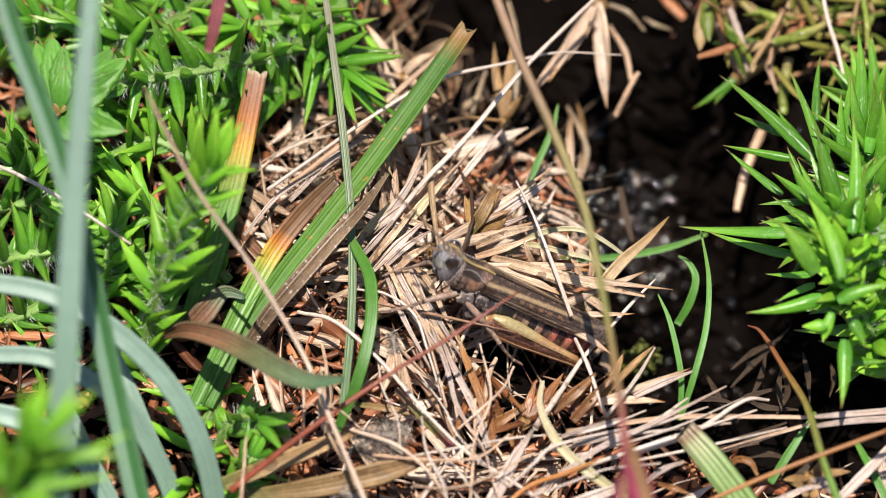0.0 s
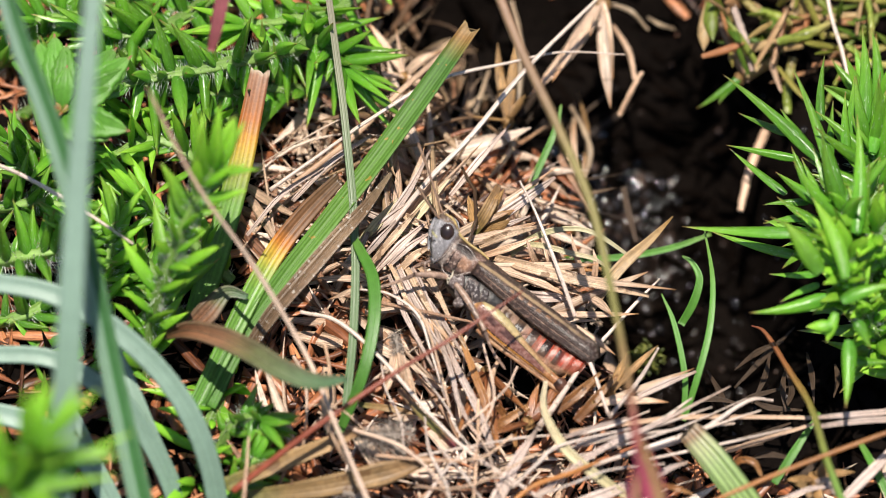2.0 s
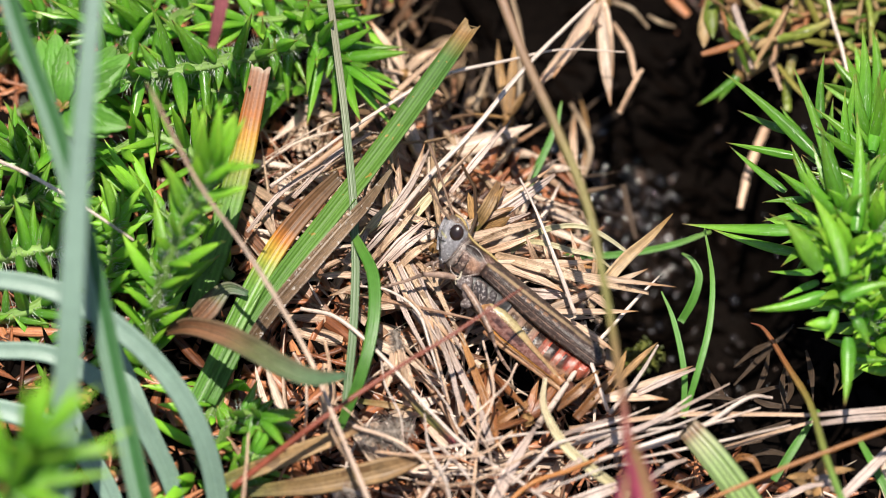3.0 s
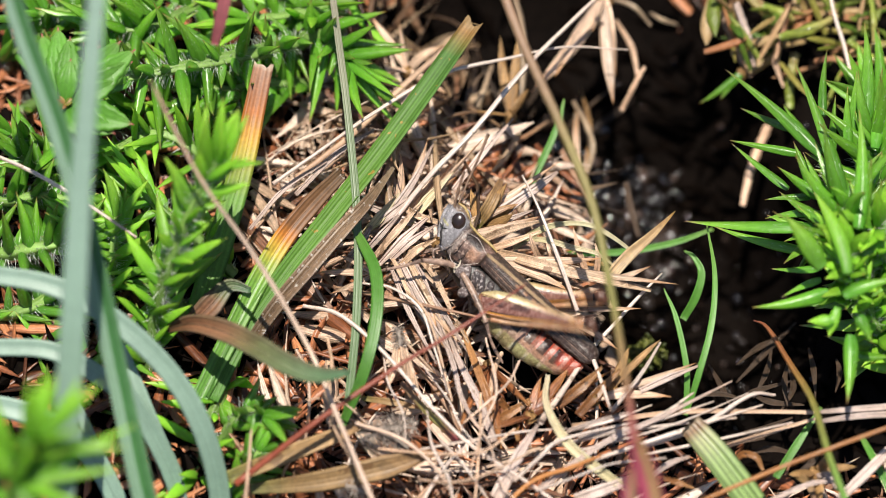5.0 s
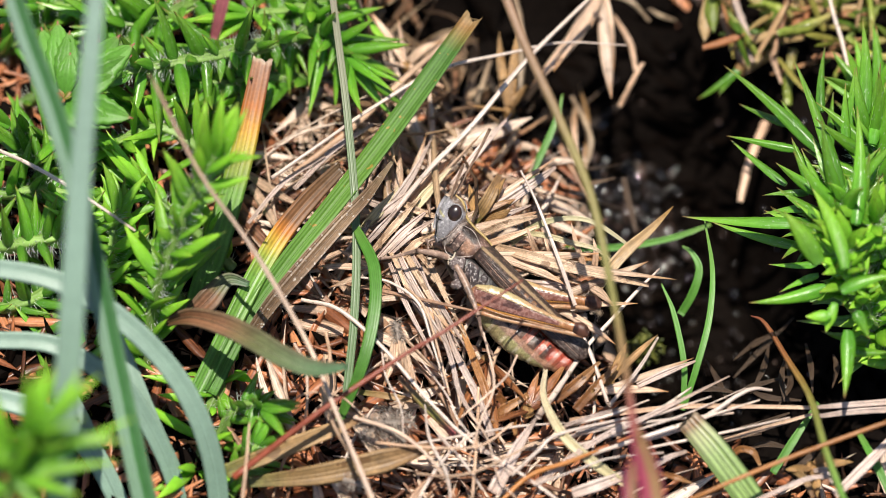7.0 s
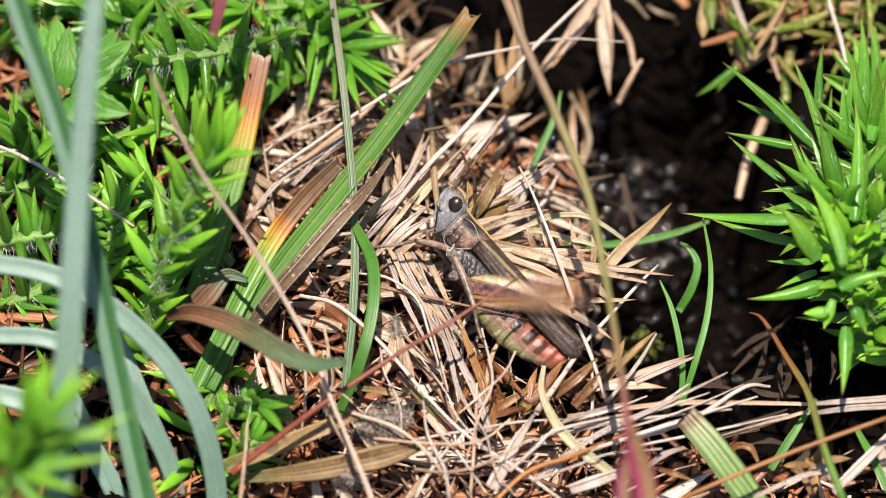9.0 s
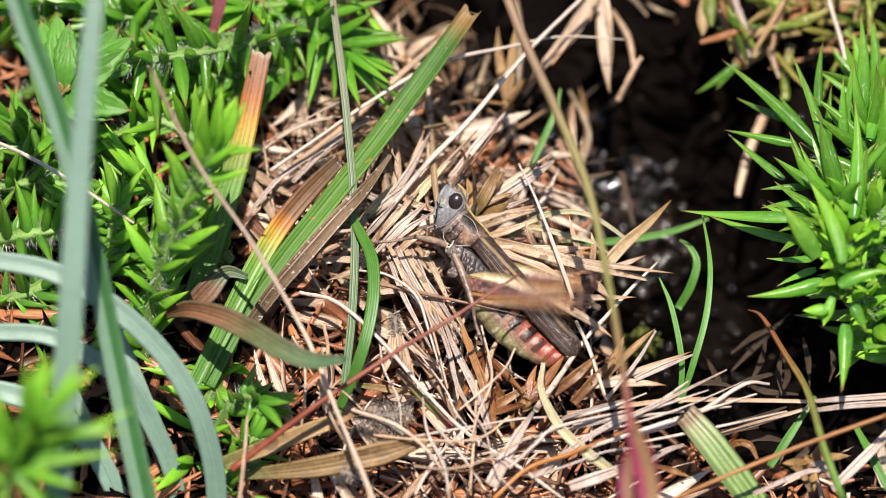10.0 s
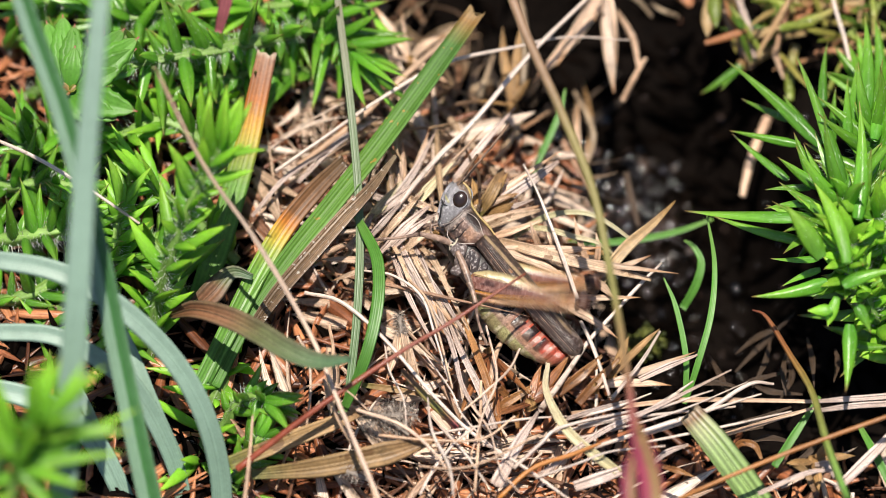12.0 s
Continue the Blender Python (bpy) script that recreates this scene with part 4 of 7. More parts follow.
flat_straw("rust-brown rotting leaf in the gap", [(3.5, -15.9, -0.5), (5.0, -15.2, 0.2), (6.9, -14.1, 0.6)], [0.9, 1.1, 0.6], rust_leaf_m)
flat_straw("rust-brown rotting leaf in the gap", [(4.4, -13.1, -1.0), (5.5, -15.2, -0.4), (5.9, -17.5, -0.0)], [0.7, 0.9, 0.4], rust_leaf_m)
flat_straw("ochre spotted dry leaf on litter", [(-6.7, -14.0, 0.8), (-4.3, -14.6, 1.2), (-1.8, -15.0, 1.0)], [0.5, 0.75, 0.4], dry_leaf_m)
flat_straw("brown spotted dry spine", [(9.1, -14.6, 0.6), (11.0, -13.3, 1.4), (12.7, -11.6, 1.6)], [0.9, 1.2, 0.3], rust_leaf_m)
flat_straw("brown spotted dry spine", [(10.7, -15.5, 0.6), (12.3, -13.9, 1.4), (14.1, -11.9, 1.8)], [0.9, 1.1, 0.3], rust_leaf_m)
flat_straw("pinkish flattened dry stalk on litter", [(9.8, -17.8, 2.2), (12.0, -17.2, 2.6), (14.8, -16.2, 2.4)], [0.4, 0.45, 0.3])
flat_straw("pale ribbed blade at the lower edge", [(10.4, -23.7, 1.6), (12.5, -23.1, 2.0), (14.8, -22.0, 1.8)], [1.1, 1.3, 0.9])
flat_straw("pale ribbed spine at the edge of the hollow", [(15.7, -13.7, 1.4), (18.0, -12.8, 2.0), (20.4, -11.5, 1.6)], [0.6, 0.75, 0.2])
flat_straw("dull brown blade in the shade", [(22.0, -18.5, 0.6), (25.7, -17.4, 1.0), (29.8, -16.0, 1.0)], [0.4, 0.5, 0.3], tan_straw_m)
flat_straw("curled brown husk in the litter", [(23.2, -19.7, 0.0), (23.8, -19.2, 0.8), (24.9, -19.5, 1.0), (25.5, -20.4, 0.4)], [0.5, 0.7, 0.7, 0.3], rust_leaf_m)
flat_straw("curled brown husk in the litter", [(27.8, -20.7, 0.4), (29.0, -21.9, 1.0), (29.7, -23.6, 0.8)], [0.5, 0.8, 0.4], dry_leaf_m)
flat_straw("curled pale husk in the litter", [(29.8, -21.0, 0.6), (30.8, -21.5, 1.4), (31.4, -22.6, 1.0)], [0.4, 0.8, 0.4])
flat_straw("rust-coloured pointed spine in the litter", [(17.5, -21.7, 1.4), (18.7, -22.3, 1.8), (20.0, -22.6, 1.4)], [0.4, 0.7, 0.1], rust_leaf_m)
flat_straw("pale curved blade in the litter", [(16.6, -21.3, 1.0), (17.9, -20.6, 1.8), (19.6, -19.8, 1.6)], [0.5, 0.65, 0.3])
flat_straw("bleached blade under a green blade", [(-12.1, 4.0, 2.4), (-8.9, 7.4, 3.0), (-5.7, 9.8, 3.0)], [0.5, 0.7, 0.3])
flat_straw("bleached blade under a green blade", [(-15.8, 1.0, 2.0), (-13.0, 4.2, 3.0), (-9.6, 6.7, 3.2)], [0.4, 0.55, 0.3])
flat_straw("pale ribbed blade behind the insect", [(-5.9, 0.7, 1.6), (-2.9, 4.2, 3.0), (-0.9, 8.1, 3.6)], [0.5, 0.85, 0.15])
flat_straw("pale ribbed blade behind the insect", [(0.7, 4.7, 2.0), (3.0, 7.4, 3.0), (5.6, 10.6, 3.4)], [0.5, 0.8, 0.15])
flat_straw("pale shredded blade below the insect", [(-3.8, -1.9, 2.0), (-2.0, -6.9, 3.0), (0.7, -11.2, 2.6)], [0.7, 1.0, 0.3])
flat_straw("pale shredded blade below the insect", [(-4.3, -2.8, 2.2), (-2.9, -7.2, 3.0), (-0.6, -11.8, 2.4)], [0.4, 0.6, 0.2])
straw("thin rust-brown stalk standing in the litter", tan_straw_m, [(2.9, -14.8, 3.0), (3.0, -18.7, 3.6), (2.4, -25.6, 4.0)], [0.16, 0.15, 0.12])
straw("olive-brown stick lying in the litter", stalk_m, [(-3.4, -13.0, 1.4), (-1.2, -15.9, 2.0), (1.0, -18.4, 1.6)], [0.36, 0.36, 0.3])
flat_straw("broad speckled tan stalk behind the insect", [(4.3, -0.9, 1.6), (6.7, -2.5, 3.0), (9.9, -3.6, 3.2), (13.1, -4.2, 2.8), (16.7, -4.5, 1.6)], [0.7, 1.15, 1.2, 1.0, 0.4], speckled_m)
flat_straw("thin tan stalk behind the insect", [(5.3, -2.2, 1.2), (8.0, -3.9, 2.2), (11.3, -4.2, 1.4)], [0.4, 0.5, 0.3], speckled_m)
flat_straw("yellowish split blade behind the insect", [(6.0, 0.1, 2.0), (8.1, -0.6, 3.0), (10.3, -1.4, 3.2), (12.4, -1.8, 2.8), (14.0, -2.5, 1.6)], [0.4, 0.6, 0.6, 0.4, 0.15], yellow_straw_m)
flat_straw("pale dry spine behind the insect", [(3.0, -0.0, 2.0), (5.3, 0.2, 3.4), (8.7, 1.1, 3.6)], [0.8, 0.9, 0.1], speckled_m)
flat_straw("pale dry spine behind the insect", [(2.8, 1.0, 1.6), (4.9, 1.2, 3.0), (7.2, 2.1, 3.2)], [0.6, 0.75, 0.15])
flat_straw("pale dry spine behind the insect", [(3.0, -0.5, 1.0), (5.3, -0.5, 2.4), (8.1, 0.6, 2.6)], [0.6, 0.8, 0.15], tan_straw_m)
flat_straw("broad pale dry blade behind the insect", [(3.1, 1.4, 2.0), (4.9, 2.3, 3.0), (7.6, 4.1, 3.6), (9.2, 5.8, 3.0)], [0.9, 1.25, 1.0, 0.3])
flat_straw("brown spotted dry leaf behind the head", [(2.5, 0.9, 2.4), (3.3, 1.6, 3.6), (4.0, 2.7, 4.2), (4.6, 4.5, 4.0)], [0.9, 1.4, 1.3, 0.5], dry_leaf_m)
flat_straw("reddish-brown dry leaf behind the insect", [(9.5, -0.9, 0.6), (10.8, -1.7, 1.6), (12.9, -1.7, 1.0)], [0.7, 1.2, 0.4], rust_leaf_m)
for pts in ([(11.4, -2.6, 1.6), (10.8, -1.4, 3.0), (10.4, -0.0, 4.0)], [(7.7, -1.7, 1.6), (7.2, -1.2, 3.0), (6.8, -0.2, 3.6)], [(9.2, -1.9, 1.6), (8.6, -1.7, 2.8), (8.2, -1.0, 3.2)], [(12.3, -2.8, 1.4), (12.4, -2.0, 2.6), (12.2, -0.9, 3.0)]):
    flat_straw("small tan dry spine standing among the litter", pts, [0.7, 0.6, 0.06], tan_straw_m)
flat_straw("grey ribbed dry blade lying behind the insect", [(6.5, -3.7, 0.6), (8.3, -4.5, 1.4), (10.6, -4.2, 0.8)], [0.8, 1.2, 0.6])
flat_straw("shredded pale blade heaped before the head", [(-6.6, 3.6, 1.6), (-3.9, 1.7, 2.6), (-0.9, 0.8, 2.0)], [0.6, 1.0, 0.4])
flat_straw("shredded pale blade heaped before the head", [(-4.3, 3.9, 2.0), (-2.2, 1.6, 3.2), (0.3, 1.4, 2.0)], [0.5, 0.8, 0.3], speckled_m)
flat_straw("tan upright stem at the edge of the hollow", [(11.3, 21.0, -9.0), (12.0, 16.9, -8.0), (11.9, 13.6, -8.0), (11.3, 10.1, -9.0)], [0.08, 0.48, 0.52, 0.36], brown_spine_m)
flat_straw("tan upright stem at the edge of the hollow", [(10.9, 19.1, -9.0), (10.4, 12.9, -7.6), (10.0, 9.2, -7.4), (9.9, 6.0, -8.0)], [0.08, 0.4, 0.52, 0.48], brown_spine_m)
# stub takes the shade-darkened litter colour
flat_straw("reddish stub lying in the hollow, shade put in its colour", [(14.9, 10.1, -6.0), (15.3, 7.8, -6.0), (15.9, 4.9, -6.0)], [0.6, 0.7, 0.5], shaded_m)
flat_straw("ochre dry blade pointing over the hollow", [(11.9, -5.3, 0.6), (13.3, -3.5, 1.8), (14.9, -1.7, 2.4), (16.8, 0.0, 2.8), (18.7, 2.1, 3.0)], [0.9, 1.3, 1.3, 0.9, 0.1], ochre_blade_m)
rnd = random.Random(91)
for a, b, c in (((10.2, -19.8, 2.2), (17.9, -17.9, 2.8), (24.4, -14.2, 2.0)), ((10.7, -18.6, 2.4), (15.7, -17.5, 3.0), (21.6, -15.1, 2.2)), ((9.1, -19.0, 2.0), (14.8, -18.4, 2.6), (23.4, -16.5, 2.0)), ((12.0, -20.3, 2.0), (17.5, -18.9, 2.6), (25.5, -15.2, 1.8)),
                ((13.9, -18.5, 2.2), (17.2, -16.8, 3.0), (20.0, -14.4, 2.4)), ((15.7, -19.9, 2.0), (21.1, -18.3, 2.6), (27.9, -16.9, 2.0)), ((9.8, -17.7, 1.8), (13.2, -16.8, 2.4), (16.6, -15.1, 1.6))):
    w = rnd.uniform(0.1, 0.2)
    straw("pale pinkish bleached stalk lying along the litter", straw_m, [a, tuple(v + rnd.gauss(0, 0.25) for v in b), c], [w, w * 1.1, w * 0.5])
for k in range(7):
    drop = Vector((0.46 * k, -0.08 * k, 0))
    pts = [Vector(p) + drop * f + Vector((rnd.gauss(0, 0.25), rnd.gauss(0, 0.25), rnd.gauss(0, 0.15))) for p, f in (((-4.5, -0.4, 1.6), 0.7), ((-3.5, -3.6, 2.8), 0.8), ((-2.0, -7.0, 2.8), 1.0), ((-0.7, -10.0, 1.6), 1.1))]
    flat_straw("shredded cream-coloured blade heaped below the insect", [tuple(p) for p in pts], [0.3, rnd.uniform(0.4, 0.85), rnd.uniform(0.35, 0.7), 0.15], speckled_m if k % 3 == 0 else None)
for k, pts in enumerate((
    [(-1.7, -12.3, 3.0), (0.3, -15.8, 3.5), (1.7, -18.3, 3.5), (5.5, -22.8, 3.0)],
    [(3.3, -10.0, 3.5), (3.9, -15.0, 4.0), (3.3, -18.6, 4.0), (2.1, -21.9, 3.5)],
    [(-5.3, -20.4, 4.0), (-1.2, -21.0, 4.5), (2.8, -20.9, 4.5), (5.6, -18.6, 4.0)],
    [(5.5, -22.8, 3.0), (7.6, -21.0, 3.5), (9.6, -19.4, 3.5), (15.0, -17.5, 3.0)],
    [(2.1, -17.3, 3.5), (3.3, -20.4, 4.0), (4.3, -23.2, 4.0), (6.0, -25.3, 3.5)],
    [(-3.1, -5.9, 4.0), (-1.7, -8.0, 4.5), (-0.7, -10.6, 4.5), (0.6, -16.1, 4.0)],
    [(-0.3, -19.1, 3.0), (1.5, -21.5, 3.5), (3.3, -24.2, 3.0)],
    [(-7.1, -17.8, 3.5), (-3.5, -19.6, 4.0), (-0.8, -22.2, 4.0), (1.0, -25.0, 3.5)],
    [(-13.0, -17.6, 4.0), (-10.7, -16.4, 4.5), (-8.3, -16.4, 4.5), (-6.2, -18.1, 4.0)],
    [(7.3, -23.7, 3.0), (10.5, -22.5, 3.5), (13.6, -21.5, 3.5), (17.7, -20.7, 3.0)],
    [(-11.9, -11.1, 3.5), (-11.3, -13.7, 4.0), (-11.0, -16.1, 4.0), (-11.1, -19.3, 3.5)],
    [(-9.4, -10.3, 4.0), (-9.0, -13.2, 4.5), (-9.6, -16.4, 4.5), (-9.3, -18.1, 4.0)],
    [(-4.9, -11.3, 3.0), (-4.5, -14.2, 3.5), (-3.5, -16.8, 3.5), (-3.1, -19.1, 3.0)],
    [(6.0, -12.1, 3.5), (5.0, -14.5, 4.0), (3.3, -16.1, 4.0), (1.5, -17.8, 3.5)],
    [(-2.1, -23.2, 4.0), (0.6, -23.7, 4.5), (3.3, -23.1, 4.5), (7.3, -20.4, 4.0)],
)):
    straw("thin bleached stalk tangled over the lower litter", (straw_m, pink_straw_m, tan_straw_m)[k % 3], pts, 0.1 + 0.025 * (k % 4), n=30)
for k, pts in enumerate((
    [(-6.6, -1.4, 2.0), (-5.1, -0.3, 3.4), (-3.1, 2.4, 3.2)],
    [(-5.9, -2.0, 2.2), (-3.8, -0.1, 3.8), (-1.8, 2.6, 3.6)],
    [(-5.3, -2.2, 1.8), (-3.3, -0.6, 3.2), (-1.0, 1.9, 3.0)],
    [(-7.0, 0.2, 1.6), (-5.3, 1.6, 2.8), (-3.6, 4.1, 2.6)],
    [(-4.3, -2.1, 2.4), (-2.6, -1.0, 3.6), (-0.6, 0.9, 3.0)],
    [(-3.8, -2.7, 2.0), (-2.2, -1.6, 3.2), (-0.7, -0.3, 2.6)],
    [(-5.9, 0.9, 1.8), (-4.3, 1.9, 3.0), (-1.8, 4.4, 2.6)],
    [(-3.2, 0.9, 2.2), (-1.5, 2.9, 3.2), (0.7, 5.8, 3.0)],
    [(-8.0, -1.6, 1.4), (-6.6, -0.4, 2.6), (-5.7, 1.6, 2.4)],
)):
    flat_straw("pale shredded blade heaped before the head", pts, [0.5, 0.75 + 0.12 * (k % 4), 0.15], (None, speckled_m, None, yellow_straw_m)[k % 4], fold=0.3)
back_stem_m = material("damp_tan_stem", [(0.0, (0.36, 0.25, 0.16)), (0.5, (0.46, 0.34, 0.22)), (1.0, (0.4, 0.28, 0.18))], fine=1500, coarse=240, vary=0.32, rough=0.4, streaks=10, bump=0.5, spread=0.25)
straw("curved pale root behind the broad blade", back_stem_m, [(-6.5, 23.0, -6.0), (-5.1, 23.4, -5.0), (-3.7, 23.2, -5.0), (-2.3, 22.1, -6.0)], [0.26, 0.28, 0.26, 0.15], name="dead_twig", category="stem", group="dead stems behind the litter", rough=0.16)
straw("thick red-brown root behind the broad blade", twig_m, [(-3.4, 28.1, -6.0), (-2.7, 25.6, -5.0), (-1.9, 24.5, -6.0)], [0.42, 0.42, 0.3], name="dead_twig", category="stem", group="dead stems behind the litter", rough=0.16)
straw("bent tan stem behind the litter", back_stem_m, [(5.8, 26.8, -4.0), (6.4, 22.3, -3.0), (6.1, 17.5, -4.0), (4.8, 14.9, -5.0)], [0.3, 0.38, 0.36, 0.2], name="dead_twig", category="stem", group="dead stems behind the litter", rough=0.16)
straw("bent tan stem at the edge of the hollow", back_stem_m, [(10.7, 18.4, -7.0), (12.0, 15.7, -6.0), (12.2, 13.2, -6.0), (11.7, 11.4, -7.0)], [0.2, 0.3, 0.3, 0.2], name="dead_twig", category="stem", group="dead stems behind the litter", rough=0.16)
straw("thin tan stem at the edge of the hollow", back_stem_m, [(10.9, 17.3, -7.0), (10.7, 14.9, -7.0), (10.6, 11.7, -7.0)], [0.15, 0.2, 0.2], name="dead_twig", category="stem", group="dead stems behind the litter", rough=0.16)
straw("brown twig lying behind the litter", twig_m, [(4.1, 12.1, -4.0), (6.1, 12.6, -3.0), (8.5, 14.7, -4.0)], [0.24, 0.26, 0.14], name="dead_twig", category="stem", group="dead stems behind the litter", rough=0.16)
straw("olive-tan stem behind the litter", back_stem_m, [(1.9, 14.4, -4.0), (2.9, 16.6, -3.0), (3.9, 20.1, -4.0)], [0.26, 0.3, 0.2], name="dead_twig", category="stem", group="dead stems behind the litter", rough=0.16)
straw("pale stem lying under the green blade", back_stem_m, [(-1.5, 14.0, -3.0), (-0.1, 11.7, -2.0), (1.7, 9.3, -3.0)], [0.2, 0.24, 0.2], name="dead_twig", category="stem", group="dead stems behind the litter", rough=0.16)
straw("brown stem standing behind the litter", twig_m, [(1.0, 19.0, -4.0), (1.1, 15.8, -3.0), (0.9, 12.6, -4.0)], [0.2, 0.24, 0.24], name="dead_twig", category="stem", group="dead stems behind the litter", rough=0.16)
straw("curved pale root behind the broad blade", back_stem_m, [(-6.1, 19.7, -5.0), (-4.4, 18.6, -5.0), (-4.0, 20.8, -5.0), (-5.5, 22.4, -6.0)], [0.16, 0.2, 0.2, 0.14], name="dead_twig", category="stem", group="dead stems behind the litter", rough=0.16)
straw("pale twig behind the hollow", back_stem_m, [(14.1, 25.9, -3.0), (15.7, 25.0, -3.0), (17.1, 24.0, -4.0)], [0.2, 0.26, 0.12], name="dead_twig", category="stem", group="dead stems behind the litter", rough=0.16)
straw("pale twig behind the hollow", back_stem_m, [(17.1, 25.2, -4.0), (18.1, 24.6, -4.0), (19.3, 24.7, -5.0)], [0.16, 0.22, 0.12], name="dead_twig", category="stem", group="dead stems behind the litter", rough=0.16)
# blades under the bush, their shade given by the darker litter colour
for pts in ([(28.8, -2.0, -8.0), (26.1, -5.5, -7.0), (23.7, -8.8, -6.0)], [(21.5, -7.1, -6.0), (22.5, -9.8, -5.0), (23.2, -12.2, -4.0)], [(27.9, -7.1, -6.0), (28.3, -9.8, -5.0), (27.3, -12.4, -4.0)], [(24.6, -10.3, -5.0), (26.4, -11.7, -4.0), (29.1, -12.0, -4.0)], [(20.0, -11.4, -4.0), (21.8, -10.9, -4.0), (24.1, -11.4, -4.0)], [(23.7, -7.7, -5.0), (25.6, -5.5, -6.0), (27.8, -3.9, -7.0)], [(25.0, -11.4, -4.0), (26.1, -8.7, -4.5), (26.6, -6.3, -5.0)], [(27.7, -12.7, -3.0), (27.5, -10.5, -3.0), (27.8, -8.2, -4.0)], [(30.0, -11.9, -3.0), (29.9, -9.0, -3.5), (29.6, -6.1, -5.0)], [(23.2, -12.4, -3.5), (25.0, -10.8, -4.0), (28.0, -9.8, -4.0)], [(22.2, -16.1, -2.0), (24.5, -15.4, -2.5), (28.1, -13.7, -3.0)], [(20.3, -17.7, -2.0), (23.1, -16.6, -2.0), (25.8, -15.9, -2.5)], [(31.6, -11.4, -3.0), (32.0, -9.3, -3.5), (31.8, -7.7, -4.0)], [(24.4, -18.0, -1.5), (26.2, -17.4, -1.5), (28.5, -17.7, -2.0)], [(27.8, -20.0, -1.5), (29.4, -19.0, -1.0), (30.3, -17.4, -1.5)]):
    flat_straw("withered blade deep in the hollow, shade darkened into its colour", pts, [0.12, 0.7, 0.2], shaded_m)

# ---- flower stalk that sways in front ----
def flower_stalk():
    top = Vector((4.5, 11.3, 22.8))
    base = new("flower_stalk")
    base.location = top * MM
    tagged(base, "slender olive-brown flower stalk with a crimson bud", "flower stalk")
    path = [Vector(p) - top for p in ((4.5, 11.3, 22.8), (6.4, 6.0, 22.0), (9.0, -0.3, 21.3), (11.5, -7.1, 20.5), (12.9, -14.4, 19.8), (13.9, -22.0, 20.5), (14.7, -30.8, 22.8))]
    part("stem", tube(path, [0.42, 0.4, 0.36, 0.3, 0.28], n=44), stalk_m, base)
    bud = [Vector(p) - top for p in ((14.3, -27.8, 22.0), (14.9, -30.8, 22.8), (15.5, -33.7, 23.6), (15.9, -36.7, 23.6), (15.6, -40.3, 22.8))]
    part("bud", ribbon(bud, [0.4, 1.2, 1.7, 1.8, 1.2], fold=0.3, n=24), bud_m, base, "crimson and green bud")
    petal = [Vector(p) - top for p in ((14.8, -31.5, 23.2), (14.2, -34.0, 23.2), (14.2, -36.8, 22.8), (14.9, -40.5, 22.4))]
    part("petal", ribbon(petal, [0.3, 1.0, 1.2, 0.6], fold=0.2, n=14), bud_m, base)
    return base


stalk = flower_stalk()

# ---- gorse on the bank ----
gorse_shoot("green gorse shoot with a pale hairy stem, lying over the bank", [(-8.5, 19.1, 4.0), (-13.1, 16.0, 6.0), (-17.7, 13.8, 7.5), (-22.2, 12.5, 8.0), (-26.1, 11.6, 8.0)], 40, 5.6, 1.1, 31, spread=(55, 88), fuzz=420, radius=0.6, lift=(0, -0.1, 0.2))
gorse_shoot("green gorse shoot with dense spines", [(-16.5, 25.2, 3.0), (-20.1, 20.7, 5.0), (-23.7, 17.9, 6.0), (-27.9, 17.4, 6.0)], 30, 5.8, 1.1, 32, spread=(45, 85), fuzz=150, radius=0.55)
gorse_shoot("green gorse shoot with spines spreading to the litter", [(-14.6, 22.5, 3.0), (-11.3, 18.8, 4.5), (-9.0, 16.4, 5.0), (-7.8, 14.7, 5.0)], 28, 6.2, 1.0, 33, spread=(30, 75), fuzz=120, lift=(0.25, -0.1, 0.1))
gorse_shoot("green gorse shoot, woolly, on the bank", [(-38.7, -1.6, 2.0), (-34.9, -2.3, 4.0), (-32.1, -2.3, 5.0), (-29.4, -2.3, 5.5)], 26, 4.8, 0.95, 34, spread=(50, 88), fuzz=260, lift=(0, 0.45, 0.2), radius=0.6)
gorse_shoot("upright young gorse shoot with long soft hairs", [(-24.2, -10.7, -1.5), (-23.1, -8.4, 5.5), (-21.6, -6.5, 11.3), (-19.7, -4.3, 16.0), (-17.9, -2.4, 19.4)], 44, 5.0, 1.15, 35, meshes=YOUNG, spread=(35, 70), fuzz=380, lift=(0.05, 0.25, 0.1), radius=0.5)
gorse_shoot("young gorse shoot behind grass blades", [(-27.6, -7.4, 2.0), (-26.8, -3.4, 5.0), (-26.4, -0.8, 7.0)], 16, 4.2, 0.95, 36, meshes=YOUNG, fuzz=120, lift=(0, 0.3, 0.1))
gorse_shoot("gorse shoot low among grass blades", [(-18.4, -17.7, -2.0), (-17.0, -16.0, 0.5), (-15.6, -15.8, 2.0), (-14.2, -16.6, 2.6)], 16, 3.8, 0.95, 37, fuzz=80, lift=(0.1, 0.1, 0.2))
gorse_shoot("gorse shoot low among grass blades", [(-17.4, -22.9, -2.0), (-16.0, -20.4, 0.0), (-14.7, -18.8, 1.0)], 12, 3.8, 1.0, 38, fuzz=60, lift=(0.4, 0, 0.1))
gorse_shoot("bright young gorse tip close in front", [(-39.5, -37.7, 19.8), (-35.9, -35.6, 23.3), (-33.2, -34.3, 26.4), (-31.4, -33.4, 29.2)], 26, 6.5, 1.2, 39, meshes=YOUNG, spread=(25, 80), fuzz=60, lift=(0.1, 0.1, 0.1))
